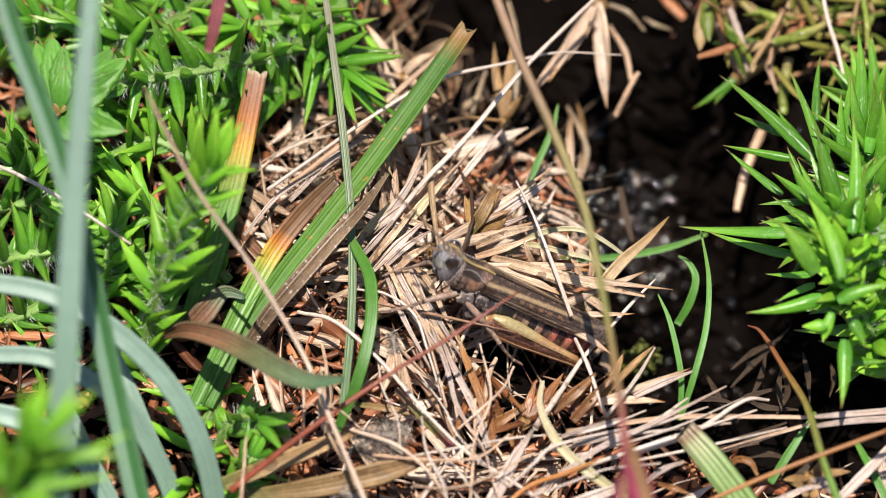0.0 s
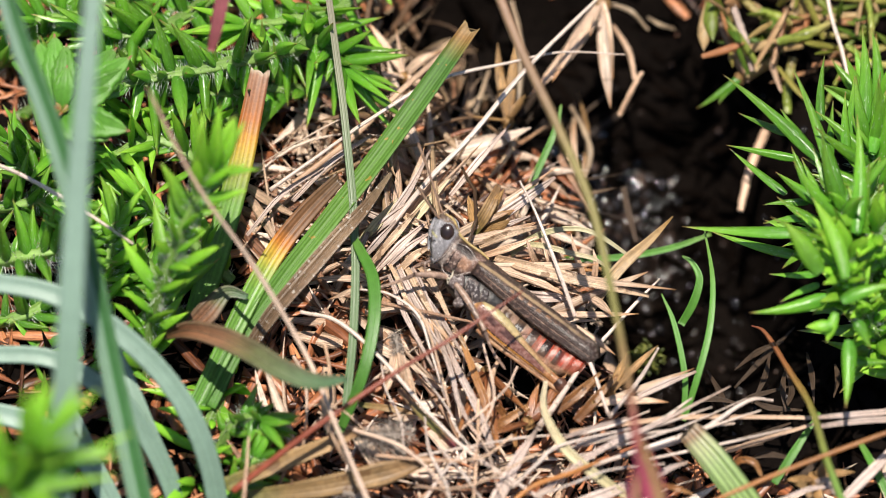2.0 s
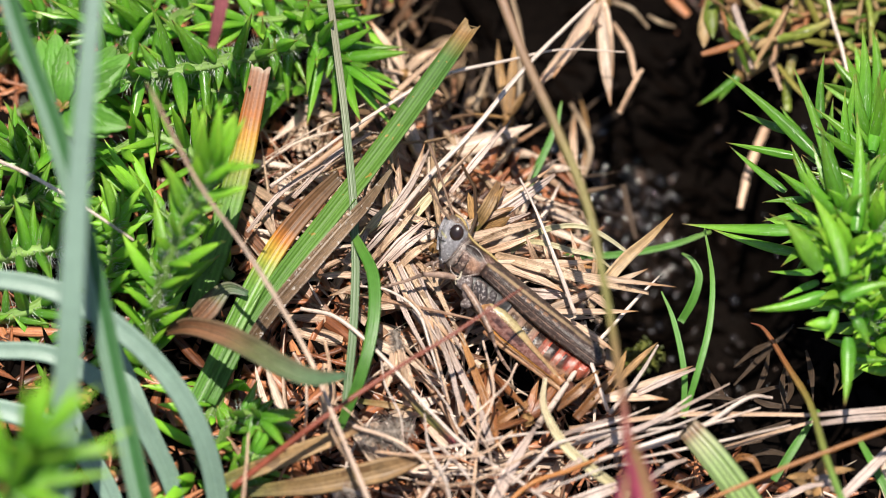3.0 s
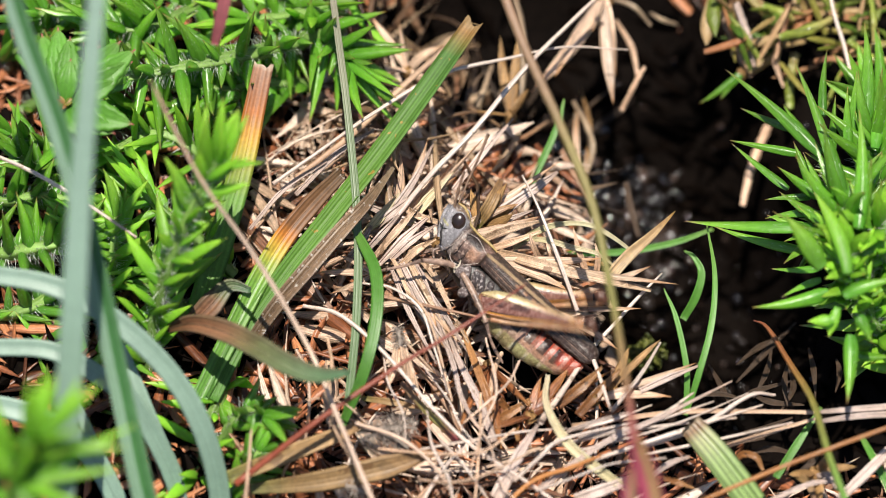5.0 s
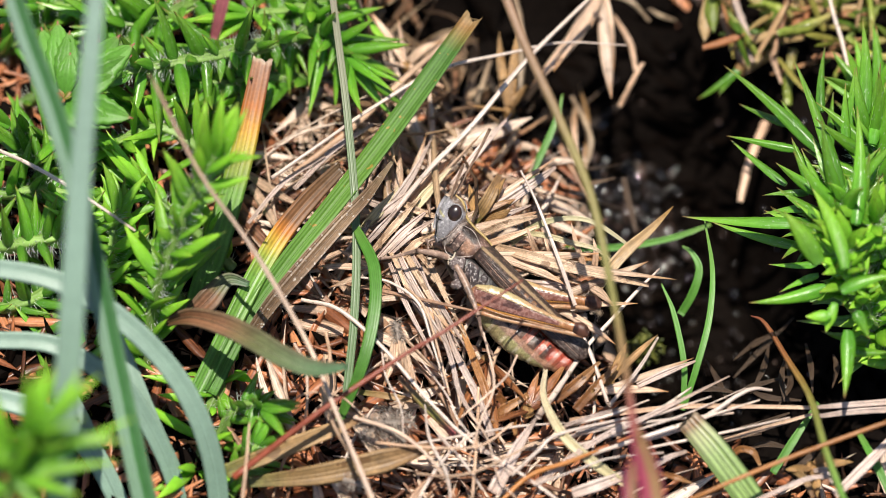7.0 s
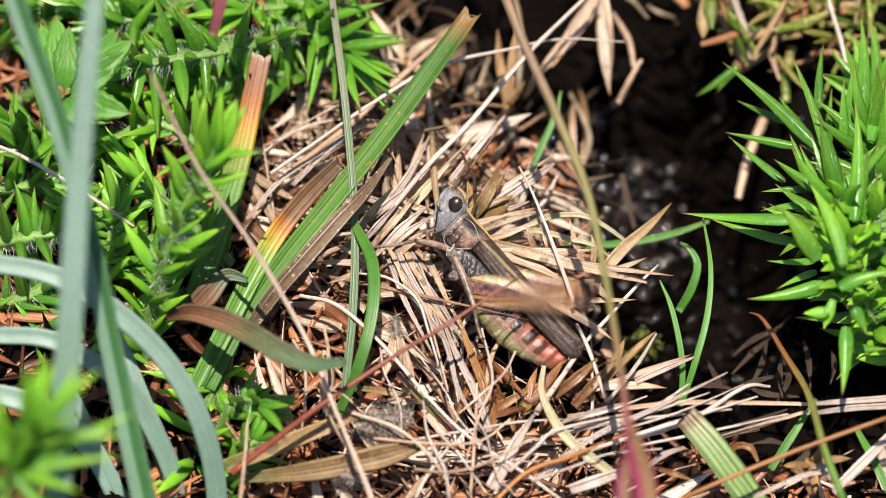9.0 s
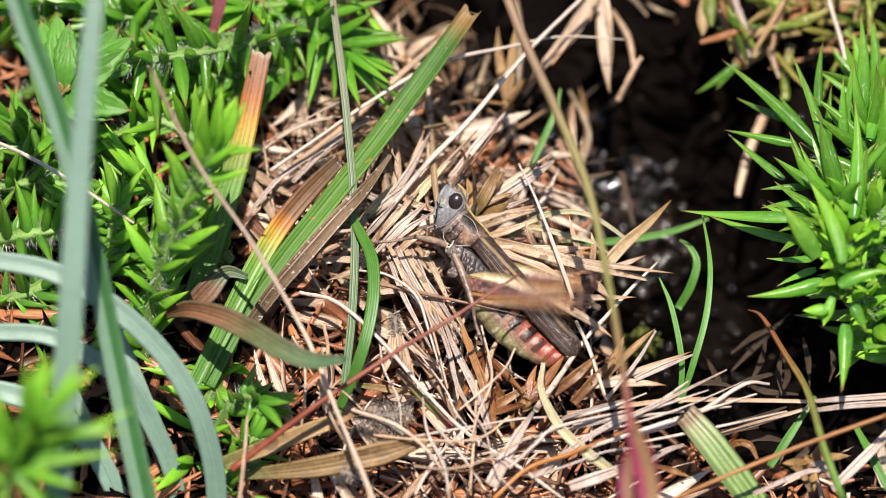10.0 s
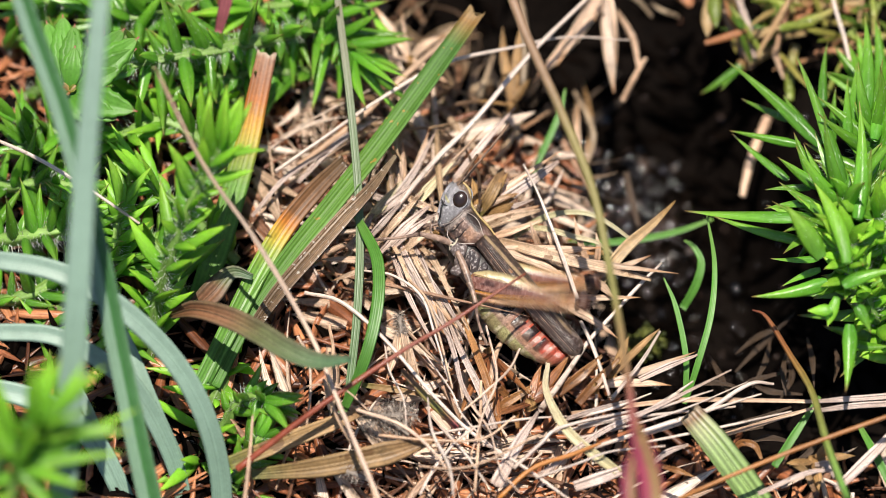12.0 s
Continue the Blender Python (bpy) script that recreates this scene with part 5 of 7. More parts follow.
gorse_shoot("gorse shoot in the shade of the blades", [(-36.4, 17.7, 1.0), (-33.6, 18.7, 3.0), (-31.2, 20.2, 4.0)], 18, 4.6, 1.0, 40, fuzz=60)
gorse_shoot("gorse shoot in the shade of the blades", [(-30.6, 5.3, 1.0), (-32.4, 5.8, 3.0), (-34.6, 6.8, 4.0)], 16, 4.2, 0.95, 41, fuzz=80, lift=(0, 0.3, 0.1))
gorse_shoot("gorse shoot in the shade of the blades", [(-33.1, -8.9, -1.0), (-31.3, -6.6, 0.5), (-29.0, -5.0, 1.5)], 14, 4.0, 0.95, 42, fuzz=40)
for seed, pts in enumerate((
    [(-3.9, 25.8, 2.0), (-8.5, 21.3, 4.0), (-12.2, 19.6, 5.0), (-16.4, 18.5, 6.0)],
    [(-22.6, 26.9, 2.0), (-25.7, 22.4, 4.0), (-29.4, 20.2, 5.0), (-33.5, 19.0, 6.0)],
    [(-34.5, 13.4, 0.0), (-31.2, 14.1, 2.5), (-27.9, 15.4, 4.0), (-24.7, 17.4, 5.0)],
    [(-14.6, 12.9, 0.0), (-18.7, 11.9, 2.5), (-22.3, 11.9, 3.5), (-25.5, 11.0, 4.0)],
    [(-10.4, 15.0, 1.0), (-14.1, 14.3, 3.0), (-17.3, 13.2, 4.0), (-20.0, 12.9, 4.5)],
    [(-25.1, 5.9, 0.0), (-28.3, 6.6, 2.5), (-31.9, 7.8, 4.0), (-35.6, 8.3, 5.0)],
    [(-16.8, 5.3, 1.0), (-20.4, 7.6, 3.5), (-23.6, 8.6, 4.5), (-26.8, 6.7, 5.0)],
    [(-38.9, 4.8, 1.0), (-35.5, 3.1, 3.0), (-32.7, 3.0, 4.0), (-29.9, 2.2, 4.5)],
    [(-20.8, -6.3, 0.0), (-23.0, -3.0, 2.5), (-25.8, -1.2, 4.0), (-28.9, -1.3, 5.0)],
    [(-17.1, -2.4, 0.5), (-19.9, -0.6, 3.0), (-22.1, 0.6, 4.5), (-24.4, 2.2, 5.5)],
    [(-37.7, -6.0, -0.5), (-33.6, -5.8, 1.0), (-30.4, -4.3, 2.0), (-26.7, -4.3, 3.0)],
    [(-33.0, -15.1, -3.0), (-30.8, -12.5, -2.0), (-28.5, -9.9, -1.0), (-25.8, -8.4, 0.0)],
    [(-16.6, -9.9, -1.0), (-17.9, -13.1, 0.0), (-19.3, -16.5, -0.5), (-19.7, -20.3, -1.0)],
)):
    gorse_shoot("green gorse shoot in the thicket on the bank", pts, 22, 5.6, 1.0, 140 + seed, meshes=GORSE if seed % 3 else YOUNG, spread=(40, 88), fuzz=110, lift=(0, 0.15, 0.3), radius=0.5)
near = new("gorse_shoot")
near.location = Vector((-33.0, -35.4, 25.7)) * MM
tagged(near, "bright young gorse tip with long spines, close in front", "gorse", "green gorse shoots")
for tip, w in (((-23.7, -31.7, 29.1), 1.2), ((-24.7, -34.6, 27.4), 1.2), ((-30.8, -29.6, 31.4), 1.3), ((-35.7, -32.2, 29.9), 1.3), ((-28.9, -39.6, 23.4), 1.2), ((-27.5, -38.0, 27.7), 1.1), ((-31.2, -34.9, 33.0), 1.4)):
    way = Vector(tip) - Vector((-33.0, -35.4, 25.7))
    place_spine("spine", YOUNG[int(w * 50) % 5], near, Vector(), way, way.length, w)
part("stem", tube([(0, 0, 0), (-2, -4, -8), (-5, -10, -22), (-8, -16, -40)], [0.5, 0.55, 0.6], n=14), gorse_stem_m, near)
# the bush beside the hollow
gorse_shoot("vigorous green gorse shoot with long sharp spines", [(39.4, -7.1, -6.0), (35.6, -5.7, -1.0), (33.2, -4.4, 4.0), (32.4, -3.0, 8.0), (32.2, -1.1, 10.0)], 44, 6.4, 1.3, 51, meshes=SHARP, spread=(35, 85), fuzz=160, lift=(-0.1, 0.1, 0.05), radius=0.6)
gorse_shoot("vigorous green gorse shoot with long sharp spines", [(39.4, -0.9, -2.0), (36.8, 0.9, 3.0), (35.2, 3.9, 6.0), (34.6, 6.3, 8.0)], 34, 6.6, 1.3, 52, meshes=SHARP, spread=(30, 75), fuzz=120, lift=(-0.1, 0.2, 0.05), radius=0.55)
gorse_shoot("green gorse shoot hanging towards the hollow", [(39.4, -2.5, -3.0), (36.4, -4.2, 1.0), (34.5, -4.8, 3.0), (33.3, -5.7, 4.0)], 22, 4.4, 1.15, 53, meshes=SHARP, spread=(35, 80), fuzz=80, lift=(-0.15, 0.0, 0.05), radius=0.5)
gorse_shoot("green gorse shoot beside the hollow", [(39.6, 3.4, -4.0), (35.7, 1.1, 0.0), (32.6, -0.1, 3.0), (31.2, -0.3, 4.0)], 26, 4.8, 1.2, 54, meshes=SHARP, spread=(30, 75), fuzz=80, lift=(-0.15, 0, 0), radius=0.5)
gorse_shoot("short-spined gorse shoot at the heart of the bush", [(37.3, -9.4, -2.0), (34.6, -8.2, 3.0), (33.0, -6.8, 7.0), (32.2, -5.6, 10.0)], 60, 3.4, 1.25, 56, meshes=YOUNG, spread=(35, 88), fuzz=420, lift=(-0.05, -0.1, 0.2), radius=0.6)
gorse_shoot("short-spined gorse shoot at the heart of the bush", [(38.6, -6.4, 0.0), (36.2, -5.2, 4.0), (35.0, -4.0, 8.0), (34.6, -3.0, 10.0)], 40, 4.2, 1.25, 57, meshes=YOUNG, spread=(35, 88), fuzz=300, lift=(-0.05, -0.05, 0.2), radius=0.6)
gorse_shoot("green gorse shoot at the back of the bush", [(40.7, 8.8, -4.0), (37.3, 10.2, 0.0), (35.4, 12.2, 3.0)], 20, 6.4, 1.3, 55, meshes=SHARP, spread=(25, 65), fuzz=0, lift=(-0.1, 0.25, 0))
big = new("gorse_shoot")
heart = Vector((33.0, -3.0, 6.0))
big.location = heart * MM
tagged(big, "gorse side shoot with the longest spines, reaching over the hollow", "gorse", "green gorse shoots")
LONG = (((23.6, 13.2, 8.0), (30.4, 5.1, 7.0), 1.35),
               ((29.4, 12.3, 10.0), (32.3, -0.9, 9.0), 1.45),
               ((30.5, 14.5, 8.0), (30.7, 8.7, 7.0), 0.9),
               ((24.0, 10.4, 5.0), (28.2, 8.6, 5.0), 0.8),
               ((23.0, 7.0, 6.0), (28.8, 5.7, 6.0), 0.85),
               ((23.1, 7.1, 5.0), (27.8, 3.0, 5.0), 1.0),
               ((19.2, -0.8, 5.0), (29.7, -1.8, 7.0), 1.45),
               ((35.2, 15.5, 10.0), (34.0, 6.8, 9.0), 1.5),
               ((34.6, 5.4, 13.0), (33.1, -4.2, 11.0), 1.5),
               ((25.0, -10.8, 8.0), (30.7, -8.3, 8.0), 1.4),
               ((32.4, -18.0, 7.0), (32.4, -12.3, 8.0), 1.45),
               ((27.7, -4.4, 14.0), (30.1, -7.8, 11.0), 1.9),
               ((31.5, -1.7, 13.0), (32.1, -8.9, 12.0), 1.5),
               ((21.6, -0.2, 3.0), (29.5, -1.7, 3.0), 1.0),
               ((25.9, 2.0, 6.0), (29.6, 1.6, 6.0), 0.8),
               ((26.0, 0.4, 6.0), (29.9, -0.4, 7.0), 0.9),
               ((27.2, 11.6, 4.0), (29.7, 8.4, 4.0), 0.8),
               ((27.9, 4.9, 9.0), (29.9, 1.2, 8.0), 1.1),
               ((26.8, 3.3, 8.0), (30.2, 0.5, 8.0), 1.1),
               ((30.7, -2.7, 12.0), (31.5, -6.3, 11.0), 1.0),
               ((35.5, -8.4, 12.0), (31.8, -10.4, 11.0), 1.6),
               ((35.8, -13.3, 5.0), (32.5, -11.8, 4.0), 1.1),
               ((27.0, -7.0, 6.0), (30.2, -6.6, 7.0), 0.8),
               ((26.2, -4.9, 5.0), (30.1, -5.0, 6.0), 0.8),
               ((32.4, 10.8, 8.0), (32.7, 5.0, 8.0), 1.0),
               ((33.5, 13.0, 7.0), (33.0, 6.6, 7.0), 1.0),
               ((31.5, 11.2, 6.0), (31.4, 5.6, 6.0), 0.9),
               ((29.1, -11.9, 9.0), (31.0, -11.4, 9.0), 1.2),
               ((35.9, 2.1, 11.0), (33.8, 0.1, 10.0), 1.3),
               ((36.1, 10.2, 9.0), (34.7, 4.4, 9.0), 1.2),
               ((30.6, -12.4, 8.0), (31.4, -10.3, 9.0), 1.1),
               ((34.3, -13.4, 9.0), (32.9, -11.7, 10.0), 1.2))
for k, (tip, root, w) in enumerate(LONG):
    way = Vector(tip) - Vector(root)
    place_spine("spine", SHARP[k % 7] if k not in (11, 12, 19, 27, 30) else YOUNG[k % 7], big, (Vector(root) - heart) * MM, way, way.length, w * 0.88, rnd.uniform(-0.5, 0.5))
for line in ([(33.0, -8.0, 5.0), (32.6, -4.0, 8.0), (31.6, 0.5, 7.0), (31.0, 5.0, 5.5)], [(37.0, -2.0, 0.0), (34.0, 1.5, 6.0), (33.6, 7.0, 7.0)]):
    part("stem", tube([Vector(p) - heart for p in line], [0.5, 0.5, 0.35], n=18, rough=0.12), gorse_stem_m, big)
    hairs([Vector(p) - heart for p in line], 0.5, 260, 0.9, big, rnd)


# ---- moss and brown leaves behind the hollow ----
def mossy_tuft(label, centre, count, size, seed, spread=1.0, meshes=None):
    rnd = random.Random(seed)
    base = new("moss_tuft")
    base.location = Vector(centre) * MM
    tagged(base, label, "moss", "moss tufts behind the hollow")
    for i in range(count):
        o = Vector((rnd.gauss(0, 2.4) * spread, rnd.gauss(0, 1.8) * spread, rnd.uniform(-1.5, 1.2)))
        way = Vector((rnd.gauss(0, 1), rnd.gauss(-0.1, 0.8), rnd.uniform(-0.2, 0.9)))
        place_spine("leaf", rnd.choice(meshes or MOSS), base, o * MM, way, size * rnd.uniform(0.6, 1.2), rnd.uniform(0.45, 0.9), rnd.uniform(-1, 1))
    return base


mossy_tuft("olive and rust-brown moss with dead leaves", (28.2, 19.5, -1.0), 20, 4.8, 61, 1.25)
mossy_tuft("olive and rust-brown moss with dead leaves", (32.4, 21.0, 0.0), 20, 4.8, 62, 1.25)
CUSHION = meshes_of(material("moss_cushion", [(0.0, (0.06, 0.08, 0.012)), (1.0, (0.17, 0.18, 0.04))], source="object", fine=8, coarse=2, vary=0.3, rough=0.35, through_light=0.3), 3, 18, flat=0.6)
mossy_tuft("small bright yellow-green moss cushion by the litter", (16.5, -3.5, -11.0), 130, 0.36, 66, 0.3, CUSHION)
mossy_tuft("olive moss with dead leaves", (25.5, 22.1, 0.0), 15, 3.8, 63)
mossy_tuft("olive moss with dead leaves", (35.7, 22.1, 0.0), 14, 3.8, 64)
mossy_tuft("olive moss with dead leaves", (30.2, 26.0, 0.0), 22, 3.8, 65, 1.4)
spines_at("yellow-green withering spine over the hollow", (22.3, 23.6, 2.0), [(20.7, 19.6, 0.5), (21.4, 19.9, 1.0)], 1.4, MOSS)
spines_at("small green sprig reaching over the hollow", (24.5, 18.2, -2.0), [(21.2, 15.5, -3.0), (22.4, 16.6, -3.0)], 0.8, GORSE, name="green_sprig", category="sprig", group="")
moss_stem_m = material("moss_stem", [(0.0, (0.2, 0.26, 0.04)), (0.5, (0.26, 0.3, 0.05)), (1.0, (0.4, 0.3, 0.12))], fine=1500, coarse=260, vary=0.35, rough=0.35, streaks=10, bump=0.5, speck=(0.4, 0.42, 0.2), speck_amount=0.3, speck_scale=1500)
straw("bleached peeling twig over the moss", ribbed_straw_m, [(23.9, 23.4, 1.0), (24.8, 20.5, 0.0), (25.5, 18.2, -1.0)], [0.42, 0.46, 0.36], name="dead_twig", category="twig", group="dead twigs", rough=0.2)
straw("short red-brown twig in the moss", twig_m, [(28.4, 22.6, 2.0), (27.9, 20.2, 1.0), (27.2, 18.3, 0.0)], [0.34, 0.36, 0.24], name="dead_twig", category="twig", group="dead twigs", rough=0.2)
straw("olive-green mossy stem behind the hollow", moss_stem_m, [(28.4, 15.3, -3.0), (28.6, 17.4, -2.0), (28.9, 19.5, -1.0)], [0.4, 0.5, 0.4], name="dead_twig", category="twig", group="dead twigs", rough=0.2)
straw("olive-green mossy stem behind the hollow", moss_stem_m, [(27.6, 19.2, 2.0), (29.9, 19.0, 3.0), (32.3, 20.6, 3.0)], [0.5, 0.55, 0.35], name="dead_twig", category="twig", group="dead twigs", rough=0.2)
straw("olive-green mossy stem behind the hollow", moss_stem_m, [(26.3, 22.7, 1.0), (27.5, 21.8, 1.5), (28.7, 21.5, 1.0)], [0.5, 0.5, 0.3], name="dead_twig", category="twig", group="dead twigs", rough=0.2)
straw("yellow-green mossy stem behind the hollow", moss_stem_m, [(33.2, 18.8, 2.0), (35.0, 16.8, 2.5), (36.9, 16.9, 2.0)], [0.4, 0.45, 0.4], name="dead_twig", category="twig", group="dead twigs", rough=0.2)
straw("rust-brown twig in the moss", twig_m, [(30.5, 18.1, 0.0), (32.1, 17.7, 1.0), (33.2, 17.1, 1.0)], [0.3, 0.35, 0.2], name="dead_twig", category="twig", group="dead twigs", rough=0.2)
straw("tan twig hanging at the edge of the hollow", tan_straw_m, [(27.5, 19.2, 0.0), (27.2, 18.4, -1.0), (27.9, 16.8, -2.0)], [0.3, 0.34, 0.12], name="dead_twig", category="twig", group="dead twigs", rough=0.2)
straw("yellow-green stem standing in the moss", moss_stem_m, [(35.0, 21.9, 4.0), (35.1, 19.7, 4.0), (35.2, 17.9, 3.0)], [0.3, 0.35, 0.3], name="dead_twig", category="twig", group="dead twigs", rough=0.2)
straw("thick dead twig beside the hollow", tan_straw_m, [(25.3, 18.5, -3.0), (24.1, 20.6, -1.0), (22.9, 23.2, 0.0), (22.2, 25.3, 1.0)], [0.5, 0.5, 0.45, 0.4], name="dead_twig", category="twig", group="dead twigs", rough=0.15)
straw("thick dead twig beside the hollow", tan_straw_m, [(26.7, 15.4, -6.0), (25.5, 11.6, -6.0), (24.5, 8.4, -7.0)], [0.5, 0.5, 0.4], name="dead_twig", category="twig", group="dead twigs", rough=0.15)
straw("dead twig at the edge of the hollow", tan_straw_m, [(14.6, 15.8, -4.0), (16.1, 17.9, -2.0), (16.5, 18.7, -2.0)], [0.25, 0.3, 0.2], name="dead_twig", category="twig", group="dead twigs", rough=0.15)
straw("dead twig at the edge of the hollow", tan_straw_m, [(14.1, 22.7, -1.0), (15.2, 20.6, -2.0), (15.9, 17.9, -2.0)], [0.3, 0.32, 0.25], name="dead_twig", category="twig", group="dead twigs", rough=0.15)

# ---- dry gorse clusters ----
spines_at("dry straw-coloured gorse spines hanging over the hollow", (13.2, 23.7, 1.0), [(13.3, 14.7, -1.0), (8.8, 14.2, 1.0), (8.2, 16.4, 0.5), (10.0, 18.3, 0.0), (14.5, 17.8, -1.0), (11.9, 19.3, 2.0)], 1.45, DRY)
spines_at("dry gorse spines pointing to the hollow", (11.5, -4.3, 1.2), [(16.7, -3.0, 2.5), (14.1, -5.6, 2.4)], 0.8, DRY)
spines_at("dry gorse spines lying along the litter", (3.6, -1.9, 2.0), [(18.8, -5.1, 3.2), (10.3, -3.9, 3.0), (12.6, -3.5, 3.4)], 0.85, DRY)
spines_at("dry gorse spines fanned behind the insect", (-0.6, -0.0, 1.5), [(9.5, 6.0, 4.0), (5.3, 3.0, 4.5), (8.3, 0.6, 3.5)], 0.8, DRY)
spines_at("dry gorse spines fanned on the litter", (8.1, -5.6, 0.6), [(15.8, -6.4, 1.6), (14.4, -8.7, 1.4), (14.0, -4.3, 2.0)], 0.75, DRY)
spines_at("dry gorse spines fanned upward on the litter", (-3.9, 1.6, 1.0), [(-1.1, 8.1, 4.0), (-0.4, 7.1, 3.5), (-2.9, 7.1, 3.5), (-4.8, 6.3, 3.0), (0.7, 5.5, 3.5), (3.5, 8.4, 4.0)], 0.85, DRY)
spines_at("dry brown gorse spines behind the insect", (3.0, 1.0, 2.0), [(4.6, 3.8, 5.0), (2.1, 3.6, 4.0), (5.1, 2.8, 4.0), (5.8, 0.7, 3.5)], 1.1, DRYBROWN)
spines_at("pale dry spines bundled below the insect", (-3.2, -2.7, 2.0), [(0.7, -10.0, 2.8), (0.3, -8.0, 3.0), (-0.6, -10.8, 2.4), (-2.0, -7.8, 2.6), (1.4, -11.6, 2.0)], 0.85, DRY)
spines_at("pale dry spines bundled in the litter", (-5.7, -2.6, 1.0), [(-10.2, -2.9, 2.4), (-8.4, -5.6, 2.4), (-8.4, -1.1, 2.0), (-3.9, 3.6, 3.0)], 0.8, DRY)
spines_at("dry spines in the lower litter", (3.5, -10.5, 0.0), [(-1.1, -14.5, 1.6), (4.3, -19.1, 1.4), (0.7, -17.7, 1.8), (7.1, -15.5, 1.6)], 0.8, RUSTY)
spines_at("rust-brown dry spines below the insect", (6.9, -15.2, 0.0), [(7.3, -12.0, 0.8), (10.3, -11.3, 0.6), (3.4, -16.8, 1.0), (13.5, -11.8, 1.4)], 0.95, RUSTY)
spines_at("pale dry spines at the edge of the hollow", (13.5, -12.6, 0.0), [(17.1, -9.0, 2.0), (14.9, -9.8, 1.6)], 0.8, DRYBROWN)
spines_at("pale dry spines at the edge of the hollow", (12.1, -14.2, 1.0), [(20.4, -11.3, 1.4), (18.0, -13.1, 1.6)], 0.75, DRY)
spines_at("brown seed husks on the litter", (29.7, -20.4, 0.0), [(32.9, -19.9, 1.0), (27.4, -21.2, 1.0), (30.6, -23.0, 1.0), (31.5, -19.5, 1.2)], 1.0, DRYBROWN)
spines_at("dry spines at the back of the bank", (5.4, 13.5, -1.0), [(4.5, 17.2, 1.0), (6.1, 19.5, 1.6), (4.0, 19.6, 1.4), (2.1, 13.1, 0.6), (6.8, 15.6, 0.0)], 1.0, DRYBROWN)
spines_at("dry spines at the back of the bank", (-3.0, 17.2, 0.0), [(-5.8, 21.5, 2.0), (-1.1, 19.3, 2.0), (-6.7, 16.8, 1.6), (0.3, 14.5, 1.0), (-3.9, 20.9, 2.0)], 0.9, DRY)
spines_at("bent pale grass stems in the hollow", (10.7, 7.4, -8.0), [(11.2, 16.8, -6.0), (10.1, 17.3, -6.5), (12.2, 13.8, -7.0)], 0.6, DRY)


# ---- toothed leaf ----
def toothed_leaf():
    base = new("toothed_leaf")
    c = Vector((-30.5, 5.9, 13.0))
    base.location = c * MM
    tagged(base, "palmate green leaf with red-tipped toothed leaflets", "leaf")
    for tip, wide in (((-32.4, 12.1, 14.0), 1.5), ((-31.1, 12.5, 14.4), 1.6), ((-30.1, 11.5, 14.6), 1.4), ((-30.0, 9.4, 14.8), 1.2), ((-26.1, 11.5, 14.0), 1.7), ((-24.9, 10.6, 14.2), 1.7), ((-25.1, 9.6, 14.0), 1.5), ((-26.3, 7.9, 13.8), 1.3), ((-24.8, 4.0, 13.5), 1.8), ((-26.3, 3.4, 13.0), 1.6), ((-28.8, 3.3, 12.5), 1.5)):
        d = Vector(tip) - c
        n = 25
        side = d.cross(Vector((0, -0.5, 0.87))).normalized()
        up = side.cross(d).normalized()
        rows, uvs = [], []
        for i in range(n):
            f = i / (n - 1)
            tooth = 1 + 0.2 * (abs(((f * 7) % 1) - 0.5) * 2 - 0.5) if f > 0.45 else 1
            w = wide * 0.74 * math.sin(min(1, f * 1.02 + 0.02) ** 0.8 * math.pi) ** 0.7 * (0.4 + 0.6 * min(1, f * 2)) * tooth + 0.05
            p = d * f + up * (0.8 * math.sin(f * 2.6))
            top = [(p + side * (s * w) + up * (abs(s) * w * 0.25)) * MM for s in (-1, -0.6, -0.15, 0, 0.15, 0.6, 1)]
            low = [(p + side * (s * w) * 0.97 + up * (abs(s) * w * 0.25 - 0.12)) * MM for s in (0.9, 0.5, 0, -0.5, -0.9)]
            rows.append(top + low)
            uvs.append([(f, 0), (f, .2), (f, .45), (f, .5), (f, .55), (f, .8), (f, 1), (f, 1), (f, .75), (f, .5), (f, .25), (f, 0)])
        part("leaflet", grid_mesh(rows, uvs, closed=True, caps=True), palm_m, base)
    bracts = new("leaf_bud")
    bracts.parent = base
    for k in range(9):
        a = k * 2.4
        place_spine("bract", MOSS[k % 5], bracts, Vector((0, 0, 0.4)) * MM, (math.cos(a) * 0.7, math.sin(a) * 0.7, 0.7), 0.9, 0.35)
    part("leaf_stalk", tube([(0, 0, 0), (0.6, -1.5, -4), (1, -2, -8)], [0.35, 0.3, 0.3], n=10), gorse_stem_m, base)


toothed_leaf()


# ---- grey woolly seed head ----
def woolly_head(label, a, b, count, seed, size=1.3):
    rnd = random.Random(seed)
    base = new("woolly_seed_head")
    base.location = Vector(a) * MM
    tagged(base, label, "seed head", "woolly seed heads")
    d = Vector(b) - Vector(a)
    path = [(0, 0, 0), tuple(d * 0.5 + Vector((0, 0, 0.5))), tuple(d)]
    part("core", tube(path, [0.15, 0.28, 0.12], n=12, rough=0.5), fluff_m, base)
    hairs(path, 0.3, int(count * 0.6), size, base, rnd, fluff_m, 0.03)


